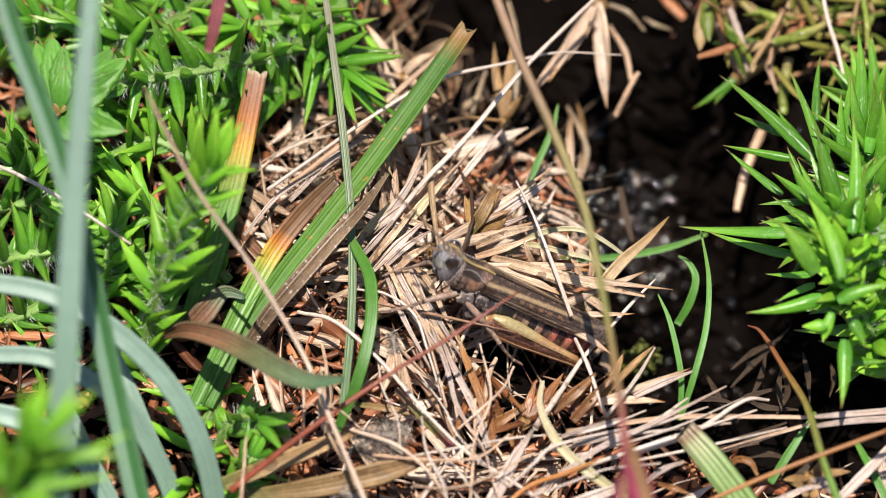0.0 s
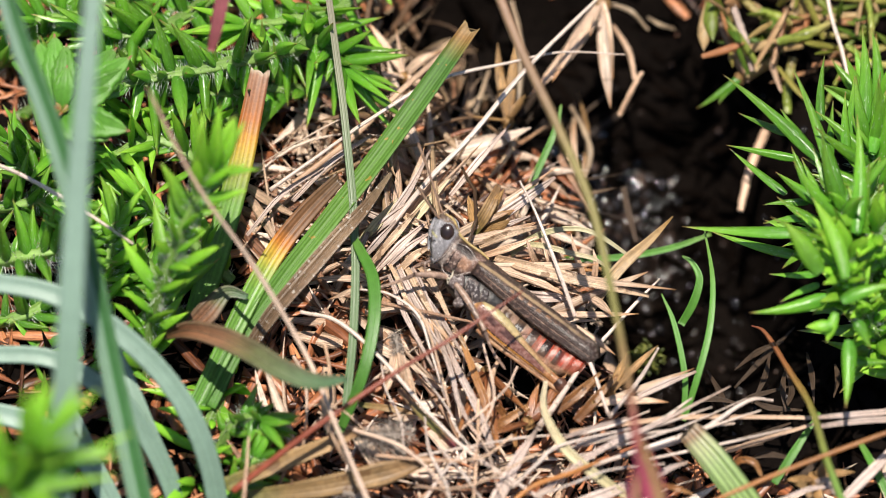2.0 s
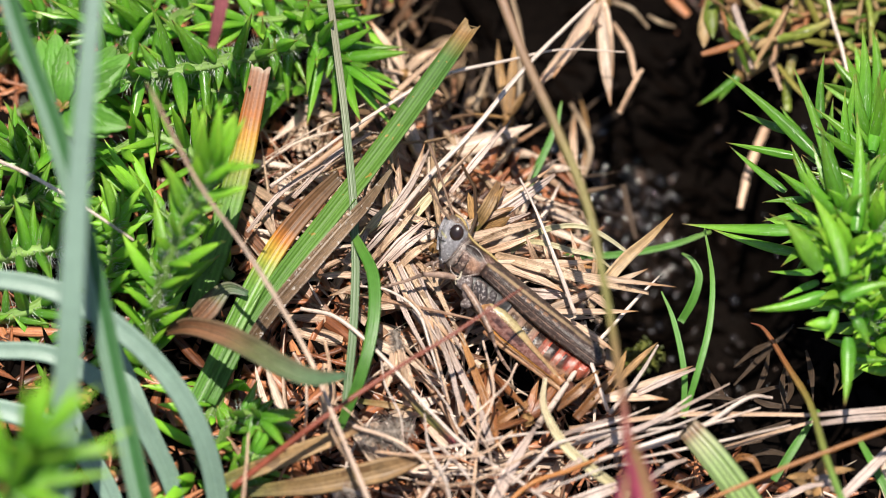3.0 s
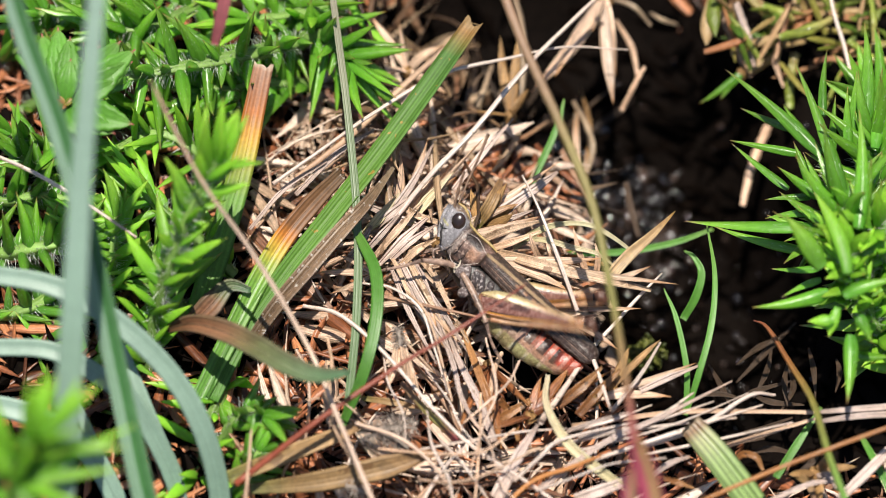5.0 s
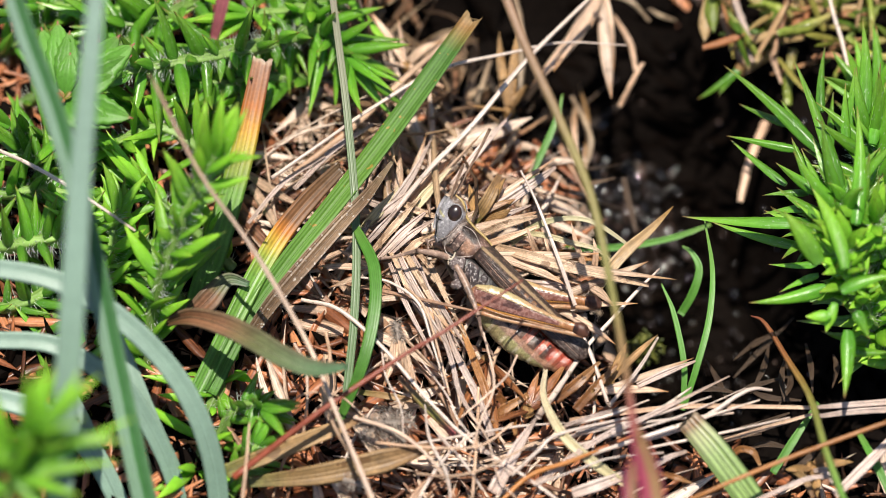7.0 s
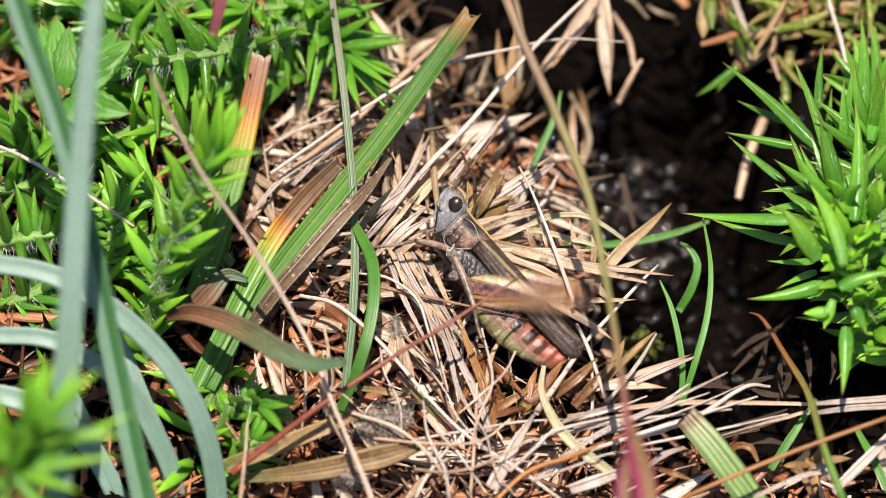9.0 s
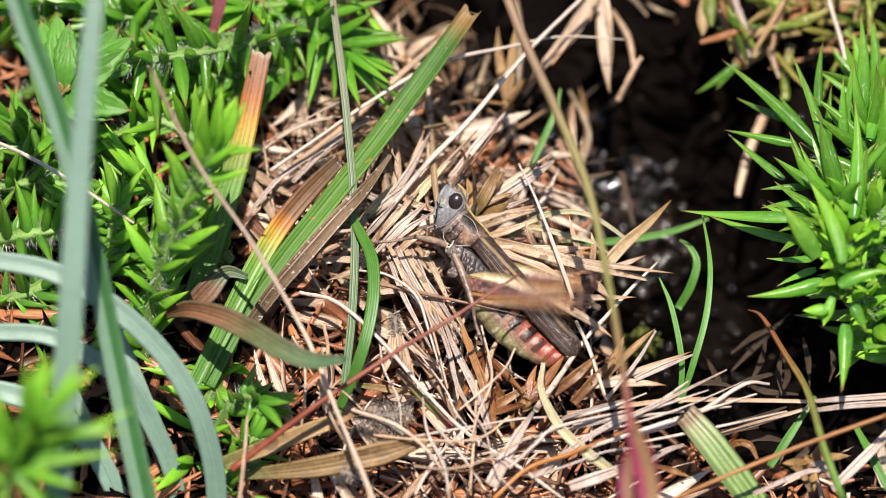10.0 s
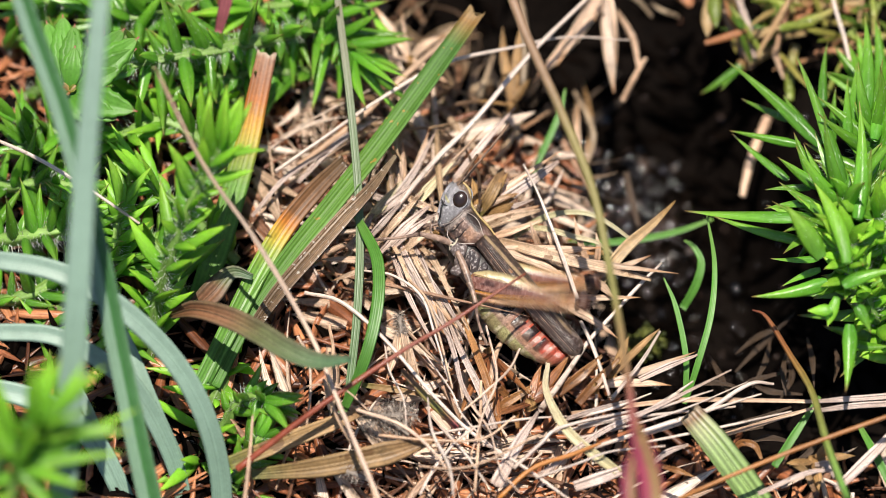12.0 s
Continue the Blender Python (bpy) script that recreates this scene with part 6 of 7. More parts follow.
woolly_head("grey woolly withered seed head in the litter", (-7.0, -18.1, 2.4), (-2.2, -17.9, 2.8), 620, 71, 1.4)
woolly_head("grey woolly withered seed head in the litter", (-6.5, -17.3, 2.4), (-2.9, -19.5, 2.4), 420, 72, 1.3)
woolly_head("small pale woolly husk", (-3.8, -8.4, 2.4), (-3.5, -10.5, 2.8), 320, 73, 0.7)
spines_at("withered flower head with pale dry bracts", (-3.6, -9.2, 2.4), [(-4.6, -13.3, 2.0), (-3.8, -14.3, 2.4), (-3.1, -14.5, 2.6), (-2.2, -14.4, 2.4), (-1.6, -14.9, 2.0), (-0.6, -13.0, 2.2), (-4.2, -12.8, 2.8), (-2.7, -13.6, 3.0)], 0.75, DRY)
woolly_head("small woolly husk in the corner of the litter", (-8.8, -22.7, 2.0), (-6.0, -23.5, 2.0), 240, 74, 0.8)


# ---- grasshopper ----
def body_paint(name, rules, base, rough=0.38, fine=4200, vary=0.34, bump=0.3, gloss=0.5, through_light=0.0):
    """Insect cuticle: base colour, then rules (axis, from, to, colour, amount, wobble, stripe): colour where the axis (mm) lies in a range."""
    m = bpy.data.materials.new(name)
    m.use_nodes = True
    nt = m.node_tree
    n, link = nt.nodes, nt.links.new
    tex = n.new("ShaderNodeTexCoord")
    sep = n.new("ShaderNodeSeparateXYZ")
    link(tex.outputs["Object"], sep.inputs[0])

    def calc(op, a, b=0.0):
        k = n.new("ShaderNodeMath")
        k.operation = op
        for socket, value in zip(k.inputs, (a, b)):
            if isinstance(value, (int, float)):
                socket.default_value = value
            else:
                link(value, socket)
        return k.outputs[0]

    def noise_node(scale):
        k = n.new("ShaderNodeTexNoise")
        k.inputs["Scale"].default_value = scale
        link(tex.outputs["Object"], k.inputs["Vector"])
        return k.outputs["Fac"]

    small, mid, tiny = noise_node(fine), noise_node(700), noise_node(fine * 2.7)

    def band(value, lo, hi, edge):
        a = n.new("ShaderNodeMapRange")
        a.interpolation_type = "SMOOTHSTEP"
        for key, v in (("From Min", lo - edge), ("From Max", lo + edge)):
            a.inputs[key].default_value = v
        link(value, a.inputs["Value"])
        b = n.new("ShaderNodeMapRange")
        b.interpolation_type = "SMOOTHSTEP"
        for key, v in (("From Min", hi - edge), ("From Max", hi + edge), ("To Min", 1.0), ("To Max", 0.0)):
            b.inputs[key].default_value = v
        link(value, b.inputs["Value"])
        return calc("MULTIPLY", a.outputs[0], b.outputs[0])

    colour = n.new("ShaderNodeRGB")
    colour.outputs[0].default_value = (*base, 1)
    colour = colour.outputs[0]
    for conditions, tint, amount in rules:
        fac = amount
        for axis, lo, hi, edge in conditions:
            if axis == "noise":
                value = mid
            elif axis == "fine":
                value = small
            elif axis.startswith("wave"):
                value = calc("SINE", calc("MULTIPLY", sep.outputs["XYZ".index(axis[4])], float(axis[5:]) * 1000))
            elif axis == "share":
                girth = calc("MINIMUM", 1.07, calc("MAXIMUM", 0.33, calc("ADD", 1.4, calc("MULTIPLY", sep.outputs[0], 155.0))))
                value = calc("DIVIDE", calc("MULTIPLY", sep.outputs[2], 1000.0), girth)
                value = calc("ADD", value, calc("MULTIPLY", calc("SUBTRACT", mid, 0.5), edge))
            elif axis == "slant":
                value = calc("SINE", calc("MULTIPLY", calc("ADD", sep.outputs[0], sep.outputs[2]), 9000))
            else:
                value = calc("MULTIPLY", sep.outputs["XYZ".index(axis)], 1000.0)
                value = calc("ADD", value, calc("MULTIPLY", calc("SUBTRACT", mid, 0.5), edge * 2))
            fac = calc("MULTIPLY", band(value, lo, hi, edge), fac)
        k = n.new("ShaderNodeMix")
        k.data_type = "RGBA"
        link(fac, k.inputs[0])
        link(colour, k.inputs[6])
        k.inputs[7].default_value = (*tint, 1)
        colour = k.outputs[2]
    s = n.new("ShaderNodeVectorMath")
    s.operation = "SCALE"
    link(colour, s.inputs[0])
    grain = calc("ADD", calc("MULTIPLY", calc("SUBTRACT", small, 0.5), vary * 3), calc("MULTIPLY", calc("SUBTRACT", tiny, 0.5), vary * 3.4))
    link(calc("MAXIMUM", 0.15, calc("ADD", 1.0, calc("ADD", grain, calc("MULTIPLY", calc("SUBTRACT", mid, 0.5), vary * 2)))), s.inputs["Scale"])
    bsdf = n["Principled BSDF"]
    link(s.outputs[0], bsdf.inputs["Base Color"])
    bsdf.inputs["Roughness"].default_value = rough
    bsdf.inputs["Specular IOR Level"].default_value = gloss
    b = n.new("ShaderNodeBump")
    b.inputs["Strength"].default_value = bump
    b.inputs["Distance"].default_value = 0.00008
    link(calc("ADD", small, calc("MULTIPLY", tiny, 0.7)), b.inputs["Height"])
    link(b.outputs[0], bsdf.inputs["Normal"])
    return m


DARK, RED = (0.016, 0.012, 0.011), (0.4, 0.05, 0.025)
head_m = body_paint("insect_face", [((("Z", 3.3, 9, 0.15), ("Y", -0.75, 0.75, 0.15)), (0.17, 0.11, 0.07), 0.9), ((("noise", 0.58, 1.0, 0.05),), (0.16, 0.15, 0.15), 0.55), ((("X", 3.5, 4.45, 0.15), ("Z", 1.2, 3.4, 0.2)), (0.16, 0.11, 0.09), 0.8),
                                    ((("Z", 1.9, 2.1, 0.08), ("X", 5.6, 6.3, 0.1)), (0.5, 0.45, 0.18), 0.7), ((("Z", -0.3, 0.14, 0.06),), (0.08, 0.07, 0.065), 0.8), ((("fine", 0.62, 1, 0.04),), (0.52, 0.5, 0.5), 0.45)], (0.33, 0.315, 0.33), rough=0.26, vary=0.34)
brow_m = body_paint("insect_brow", [((("noise", 0.5, 1, 0.05),), (0.09, 0.06, 0.045), 0.8)], (0.24, 0.17, 0.12), rough=0.35)
seam_m = body_paint("dark_seam", [((("noise", 0.58, 1, 0.05),), (0.06, 0.05, 0.045), 0.7)], (0.012, 0.01, 0.01), rough=0.4)
palemark_m = body_paint("pale_mark", [((("noise", 0.56, 1, 0.05),), (0.3, 0.24, 0.17), 0.6)], (0.55, 0.48, 0.36))
keel_m = body_paint("ochre_keel", [((("noise", 0.58, 1, 0.05),), (0.3, 0.19, 0.07), 0.6)], (0.42, 0.3, 0.12), rough=0.42)
eye_m = body_paint("insect_eye", [((("noise", 0.55, 1.0, 0.05),), (0.05, 0.02, 0.012), 0.6)], (0.018, 0.008, 0.006), rough=0.3, bump=0.0, gloss=1.0, vary=0.1)
saddle_m = body_paint("pronotum", [((("noise", 0.5, 1, 0.04),), (0.06, 0.042, 0.036), 0.75), ((("fine", 0.58, 1, 0.03),), (0.42, 0.31, 0.25), 0.6), ((("X", 2.2, 3.1, 0.2), ("Z", 1.2, 2.2, 0.2)), (0.36, 0.19, 0.11), 0.7),
                                   ((("Z", 2.15, 2.75, 0.12), ("X", 2.3, 4.0, 0.25)), (0.02, 0.013, 0.011), 0.92), ((("Z", 0.3, 0.9, 0.15), ("noise", 0.46, 1, 0.05)), (0.05, 0.04, 0.038), 0.7), ((("X", 3.95, 4.3, 0.08),), (0.3, 0.25, 0.22), 0.7)], (0.19, 0.11, 0.085), rough=0.34, vary=0.36, bump=0.8)
thorax_m = body_paint("thorax", [((("noise", 0.5, 1, 0.04),), (0.035, 0.03, 0.032), 0.8), ((("fine", 0.6, 1, 0.04),), (0.46, 0.41, 0.39), 0.6)], (0.17, 0.13, 0.12), rough=0.28, vary=0.36, bump=0.7)
rim_m = body_paint("plate_rim", [((("noise", 0.52, 1, 0.05),), (0.15, 0.11, 0.1), 0.6)], (0.5, 0.43, 0.38), rough=0.3)
abdomen_m = body_paint("abdomen", [((("Z", -1.0, 5, 0.12),), (0.34, 0.23, 0.17), 0.95), ((("X", -14, -4.6, 0.7), ("Z", -0.4, 5, 0.18)), RED, 0.88), ((("X", -14, -4.2, 0.8), ("Z", -0.9, -0.4, 0.15)), (0.5, 0.25, 0.15), 0.65),
                                   ((("X", -7.5, 0, 0.4), ("Z", -0.5, 0.7, 0.08), ("waveX4.9", -0.1, 2, 0.12)), DARK, 0.97), ((("waveX4.9", -2, -0.75, 0.12), ("Z", -1.4, 5, 0.2)), (0.44, 0.27, 0.21), 0.5),
                                   ((("waveX4.9", -2, -0.8, 0.1), ("Z", -4, -1.2, 0.2)), (0.66, 0.6, 0.4), 0.7), ((("X", -14, -8.2, 0.4), ("Z", -4, -0.2, 0.3)), (0.5, 0.26, 0.12), 0.7), ((("noise", 0.54, 1, 0.05),), (0.14, 0.08, 0.05), 0.5)], (0.38, 0.35, 0.16), rough=0.27, gloss=0.6, vary=0.36, bump=0.6)
wing_m = body_paint("forewing", [((("Z", 2.5, 9, 0.06),), (0.06, 0.038, 0.028), 0.9), ((("Z", 2.36, 2.52, 0.05), ("X", -7.0, 3, 1.6)), (0.42, 0.29, 0.16), 0.9), ((("Z", 2.08, 2.26, 0.04), ("waveX7.5", 0.1, 2, 0.25), ("X", -5.6, -1.2, 0.5)), (0.36, 0.17, 0.07), 0.7),
                                 ((("fine", 0.6, 1, 0.04),), (0.2, 0.12, 0.085), 0.6), ((("X", -12, -6.8, 1.0), ("fine", 0.52, 1, 0.05)), (0.12, 0.1, 0.09), 0.6), ((("Z", -1, 0.75, 0.1), ("waveX11.0", 0.2, 2, 0.3)), (0.13, 0.12, 0.12), 0.6)], (0.05, 0.029, 0.022), rough=0.3, bump=0.6, gloss=0.6)
vein_m = body_paint("wing_vein", [((("noise", 0.52, 1, 0.05),), (0.05, 0.035, 0.028), 0.8)], (0.24, 0.2, 0.17), rough=0.35)
# lighter slants and fine spots paint reflections onto the glossy middle panel
femur_m = body_paint("hind_femur", [((("share", 0.6, 4, 0.05),), (0.42, 0.26, 0.13), 0.95), ((("share", 0.62, 4, 0.1), ("X", -3.4, 2, 0.9)), (0.46, 0.37, 0.18), 0.9), ((("share", -0.42, 0.6, 0.05), ("X", -7.0, 0.25, 0.25)), (0.17, 0.065, 0.05), 0.97),
                                    ((("share", -0.38, 0.55, 0.06), ("slant", 0.0, 2, 0.5), ("X", -6.0, -0.3, 0.3)), (0.4, 0.22, 0.18), 0.32), ((("share", -0.4, 0.58, 0.06), ("fine", 0.55, 1, 0.05)), (0.42, 0.26, 0.21), 0.3), ((("share", 0.0, 0.58, 0.06), ("noise", 0.53, 1, 0.06), ("X", -3.8, 0.1, 0.3)), (0.03, 0.014, 0.012), 0.75), ((("share", 0.5, 0.6, 0.04), ("X", -6.5, 0, 0.3)), (0.05, 0.022, 0.016), 0.8),
                                    ((("share", -0.5, -0.4, 0.025), ("X", -7.4, 0.3, 0.3)), (0.02, 0.01, 0.008), 0.95), ((("share", -0.64, -0.5, 0.025),), (0.6, 0.27, 0.06), 0.9), ((("share", -0.72, -0.65, 0.025), ("X", -7.4, 0.3, 0.3)), (0.02, 0.01, 0.008), 0.95), ((("share", -4, -0.86, 0.04),), (0.36, 0.21, 0.16), 0.8), ((("X", -9, -7.2, 0.4),), (0.3, 0.12, 0.045), 0.8)], (0.5, 0.26, 0.09), rough=0.24, vary=0.3, bump=0.5, gloss=0.8)
knee_m = body_paint("knee", [((("noise", 0.5, 1, 0.05),), (0.12, 0.05, 0.03), 0.7)], (0.03, 0.015, 0.012), rough=0.36, gloss=0.35)
leg_m = body_paint("leg", [((("noise", 0.52, 1, 0.06),), (0.12, 0.08, 0.065), 0.8), ((("fine", 0.6, 1, 0.04),), (0.42, 0.31, 0.24), 0.5)], (0.35, 0.23, 0.17), rough=0.36)
tibia_m = body_paint("hind_tibia", [((("noise", 0.55, 1, 0.06),), (0.28, 0.12, 0.06), 0.6)], (0.45, 0.26, 0.14), rough=0.3)
feeler_m = body_paint("feeler", [((("noise", 0.55, 1, 0.05),), (0.1, 0.06, 0.04), 0.7)], (0.24, 0.15, 0.1), rough=0.45)


def loft(sections, sides=20, n=30, square=1.0):
    """A rounded body along X: sections of (x, y centre, z centre, half width, half height), in mm."""
    rows, uvs = [], []
    for i in range(n):
        f = i / (n - 1)
        x, yc, zc, ry, rz = (along([s[k] for s in sections], f) for k in range(5))
        ring = []
        for k in range(sides):
            a = math.tau * k / sides
            cy, cz = math.cos(a), math.sin(a)
            ring.append(Vector((x, yc + ry * abs(cy) ** square * math.copysign(1, cy), zc + rz * abs(cz) ** square * math.copysign(1, cz))) * MM)
        rows.append(ring)
        uvs.append([(f, k / sides) for k in range(sides)])
    return grid_mesh(rows, uvs, closed=True, caps=True)


def hind_leg(parent, side):
    """A hind leg about its hip: swollen femur along -X, dark knee, folded tibia."""
    leg = part("hind_femur", loft([(0.6, 0, -0.1, 0.15, 0.25), (0.15, 0, 0, 0.42, 0.75), (-0.9, 0, 0.02, 0.56, 1.06), (-2.1, 0, 0.02, 0.58, 1.08), (-3.4, 0, 0, 0.5, 0.9), (-4.8, 0, 0, 0.42, 0.64), (-6.2, 0, 0.03, 0.33, 0.43), (-7.4, 0, 0.06, 0.28, 0.34), (-8.4, 0, 0.08, 0.29, 0.38)], n=40, square=0.85), femur_m, parent,
               "banded brown femur with a yellowish upper edge")
    for z, w, m in ((0.46, 0.03, keel_m), (-0.55, 0.04, tibia_m)):
        part("ridge", tube([(0, 0.45 * side, z * 1.3), (-2.5, 0.52 * side, z * 1.25), (-5, 0.41 * side, z * 0.9), (-7.6, 0.27 * side, z * 0.55)], [w, w, w * 0.8], n=14, sides=6), m, leg)
    part("knee", loft([(-8.1, 0, 0.08, 0.3, 0.4), (-8.5, 0, 0.1, 0.42, 0.55), (-9.0, 0, 0.05, 0.4, 0.52), (-9.35, 0, -0.05, 0.2, 0.28)], n=14), knee_m, leg, "dark knee")
    tibia = part("hind_tibia", tube([(-9.0, 0, -0.3), (-7.5, 0.02, -0.5), (-5, 0.05, -0.8), (-2.6, 0.06, -1.12), (-0.9, 0.05, -1.2)], [0.24, 0.2, 0.2, 0.19, 0.22], n=24), tibia_m, leg, "orange-brown tibia folded under the femur")
    bm = bmesh.new()
    for i in range(9):
        x = -7.6 + i * 0.72
        z = -0.5 - (x + 7.6) * 0.12
        bmesh.ops.create_cone(bm, segments=5, radius1=0.05 * MM, radius2=0.004 * MM, depth=0.5 * MM, matrix=Matrix.Translation(Vector((x, 0.12 * side, z - 0.3)) * MM) @ Matrix.Rotation(math.pi, 4, "X"))
    part("tibia_spines", bm, knee_m, tibia)
    leg.scale = (0.98, 1.0, 1.0)
    return leg


def jointed_leg(parent, name, joints):
    """A walking leg through its joints (mm): femur, tibia with fine spines, and a clawed foot."""
    a, b, c, d = (Vector(j) for j in joints)
    sag = Vector((0, 0, 0.12))
    leg = part(name, tube([a, a.lerp(b, 0.4) + sag, a.lerp(b, 0.85) + sag * 0.5, b], [0.22, 0.28, 0.24, 0.17, 0.2], n=16, sides=9, rough=0.05), leg_m, parent)
    shin = part("tibia", tube([b, b.lerp(c, 0.5) - sag, c], [0.18, 0.13, 0.11, 0.14], n=12, sides=8, rough=0.05), leg_m, leg)
    part("foot", tube([c, c.lerp(d, 0.35), c.lerp(d, 0.7), d], [0.15, 0.11, 0.13, 0.05], n=10, sides=7), leg_m, leg)
    return leg


def grasshopper():
    hop = new("grasshopper")
    tagged(hop, "brown and grey grasshopper with a red abdomen, perched on dry litter", "grasshopper")
    levels = [(0.05, 4.35, 4.9, 0.45), (0.45, 4.05, 5.42, 0.86), (1.0, 3.95, 5.82, 1.04), (1.6, 3.9, 6.15, 1.12), (2.2, 3.9, 6.42, 1.12), (2.75, 4.05, 6.56, 1.0), (3.2, 4.4, 6.52, 0.8), (3.52, 4.85, 6.3, 0.52), (3.68, 5.3, 5.95, 0.2)]
    rows, uvs = [], []
    for k in range(22):
        z, back, front, wide = (along([r[c] for r in levels], k / 21) for c in range(4))
        mid, deep = (front + back) / 2, (front - back) / 2
        ring = []
        for q in range(26):
            a = math.tau * q / 26
            cx, cy = math.cos(a), math.sin(a)
            pinch = 1 - 0.22 * max(0.0, cx) ** 2
            ring.append(Vector((mid + deep * math.copysign(abs(cx) ** 0.9, cx), wide * pinch * math.copysign(abs(cy) ** 0.85, cy), z)) * MM)
        rows.append(ring)
        uvs.append([(k / 21, q / 26) for q in range(26)])
    head = part("head", grid_mesh(rows, uvs, closed=True, caps=True), head_m, hop, "pale grey head")
    head.scale = (0.94, 0.94, 0.94)
    head.location = Vector((0.27, 0, 0.15)) * MM
    part("mouthparts", ball((4.75, 0, 0.1), (0.4, 0.62, 0.36), 0.1), head_m, head)
    part("brow", ball((5.85, 0.0, 3.3), (0.62, 0.58, 0.36), 0.3, 18), brow_m, head, "mottled brown brow")
    part("face_ridge", tube([(6.6, 0.0, 3.1), (6.5, 0.0, 2.4), (6.15, 0, 1.5), (5.55, 0, 0.5)], [0.17, 0.2, 0.2, 0.14], n=16), head_m, head)
    for s in (1, -1):
        part("eye", ball((5.2, 0.82 * s, 2.78), (0.6, 0.46, 0.72), 0.12, 28), eye_m, head, "glossy dark brown eye")
        part("eye_rim", tube([(5.2 + 0.67 * math.cos(k * 0.6981) + 0.1 * math.sin(k * 0.6981), (1.0 - 0.1 * abs(math.sin(k * 0.35))) * s, 2.78 + 0.78 * math.sin(k * 0.6981)) for k in range(10)], [0.06], n=30, sides=6), head_m, head)
        part("cheek_seam", tube([(5.95, 0.75 * s, 1.7), (5.72, 0.93 * s, 1.2), (5.3, 1.02 * s, 0.75), (5.0, 1.0 * s, 0.25)], [0.04, 0.07, 0.07, 0.04], n=14, sides=5), seam_m, head)
        part("cheek_seam", tube([(6.2, 0.5 * s, 1.55), (5.85, 0.85 * s, 1.5), (5.45, 1.06 * s, 1.75)], [0.055, 0.055, 0.025], n=10, sides=5), seam_m, head)
        part("cheek_rim", tube([(4.35, 1.0 * s, 2.6), (4.25, 1.12 * s, 1.8), (4.3, 1.1 * s, 1.0), (4.6, 0.98 * s, 0.35)], [0.02, 0.04, 0.04, 0.03], n=16, sides=6), rim_m, head)
        part("palp", tube([(4.9, 0.5 * s, -0.05), (5.1, 0.75 * s, -0.5), (4.7, 0.8 * s, -0.9)], [0.12, 0.12, 0.1], n=8), leg_m, head)
    feelers = []
    for root, path, radii in (((6.1, 0.3, 3.1), [(0, 0, 0), (0.6, 0.3, 1.1), (1.5, 0.6, 3.1)], [0.11, 0.1, 0.12]), ((6.1, -0.3, 3.3), [(0, 0, 0), (0.6, -0.3, 1.7), (1.4, -0.7, 4.1), (2.1, -0.9, 6.0)], [0.11, 0.1, 0.1, 0.15])):
        feeler = part("antenna", tube(path, radii, n=22), feeler_m, head, "short brown antenna, thickened at its end")
        feeler.location = Vector(root) * MM
        feelers.append(feeler)
    part("pronotum", loft([(4.45, 0, 1.45, 0.85, 1.2), (4.15, 0, 1.45, 1.02, 1.3), (3.7, 0, 1.42, 1.06, 1.32), (3.2, 0, 1.4, 1.08, 1.34), (2.7, 0, 1.45, 1.14, 1.3), (2.1, 0, 1.7, 1.16, 1.1), (1.6, 0, 2.0, 0.95, 0.78), (1.2, 0, 2.2, 0.5, 0.45)], n=30, square=0.8), saddle_m, hop, "mottled pinkish-brown saddle with pale keels")
    for s in (1, -1):
        part("side_keel", tube([(4.1, 0.85 * s, 2.55), (3.5, 0.66 * s, 2.72), (2.9, 0.72 * s, 2.72), (2.2, 0.98 * s, 2.5), (1.7, 1.0 * s, 2.3)], [0.02, 0.026, 0.03, 0.03, 0.015], n=18, sides=6), rim_m, hop, "pale keel along the saddle")
        for x in (3.75, 3.1):
            part("groove", tube([(x, 0.85 * s, 2.35), (x + 0.05, 1.1 * s, 1.6), (x - 0.05, 1.1 * s, 1.0), (x + 0.1, 0.98 * s, 0.55)], [0.02, 0.04, 0.04, 0.02], n=14, sides=5), seam_m, hop)
        part("saddle_rim", tube([(4.2, 1.0 * s, 0.9), (3.8, 1.05 * s, 0.3), (3.2, 1.1 * s, 0.2), (2.7, 1.2 * s, 0.55), (2.1, 1.22 * s, 1.25), (1.7, 1.08 * s, 1.75)], [0.02, 0.035, 0.03, 0.03, 0.02], n=20, sides=6), rim_m, hop)
    part("thorax", loft([(3.4, 0, 0.1, 0.7, 0.7), (2.4, 0, 0.1, 1.15, 1.2), (1, 0, 0.1, 1.35, 1.5), (-0.5, 0, 0.1, 1.4, 1.6), (-1.6, 0, 0.1, 1.3, 1.5)], n=24), seam_m, hop, "dark underside of the thorax")
    for x, w, h, z, lean in ((2.45, 0.46, 0.5, 0.1, 0.1), (1.9, 0.36, 0.85, 0.02, 0.42), (1.25, 0.42, 0.6, 0.5, 0.35), (1.1, 0.42, 0.5, -0.62, -0.1), (0.5, 0.4, 0.95, 0.22, 0.72), (-0.05, 0.34, 0.6, 0.55, 0.3)):
        plate = part("thorax_plate", ball((x, 1.12, z), (w, 0.34, h), lean, 18, 0.62), thorax_m, hop, "dark grey plate")
        part("plate_rim", tube([(x + lean * h * 0.85 + w * 0.6, 1.26, z + h * 0.85), (x + w * 0.85, 1.4, z), (x - lean * h * 0.8 + w * 0.6, 1.3, z - h * 0.8)], [0.02, 0.035, 0.03], n=12, sides=6), rim_m, plate)
    part("shoulder_lobe", ball((0.35, 1.45, -0.55), (0.55, 0.3, 0.36), 0.2, 14), thorax_m, hop)
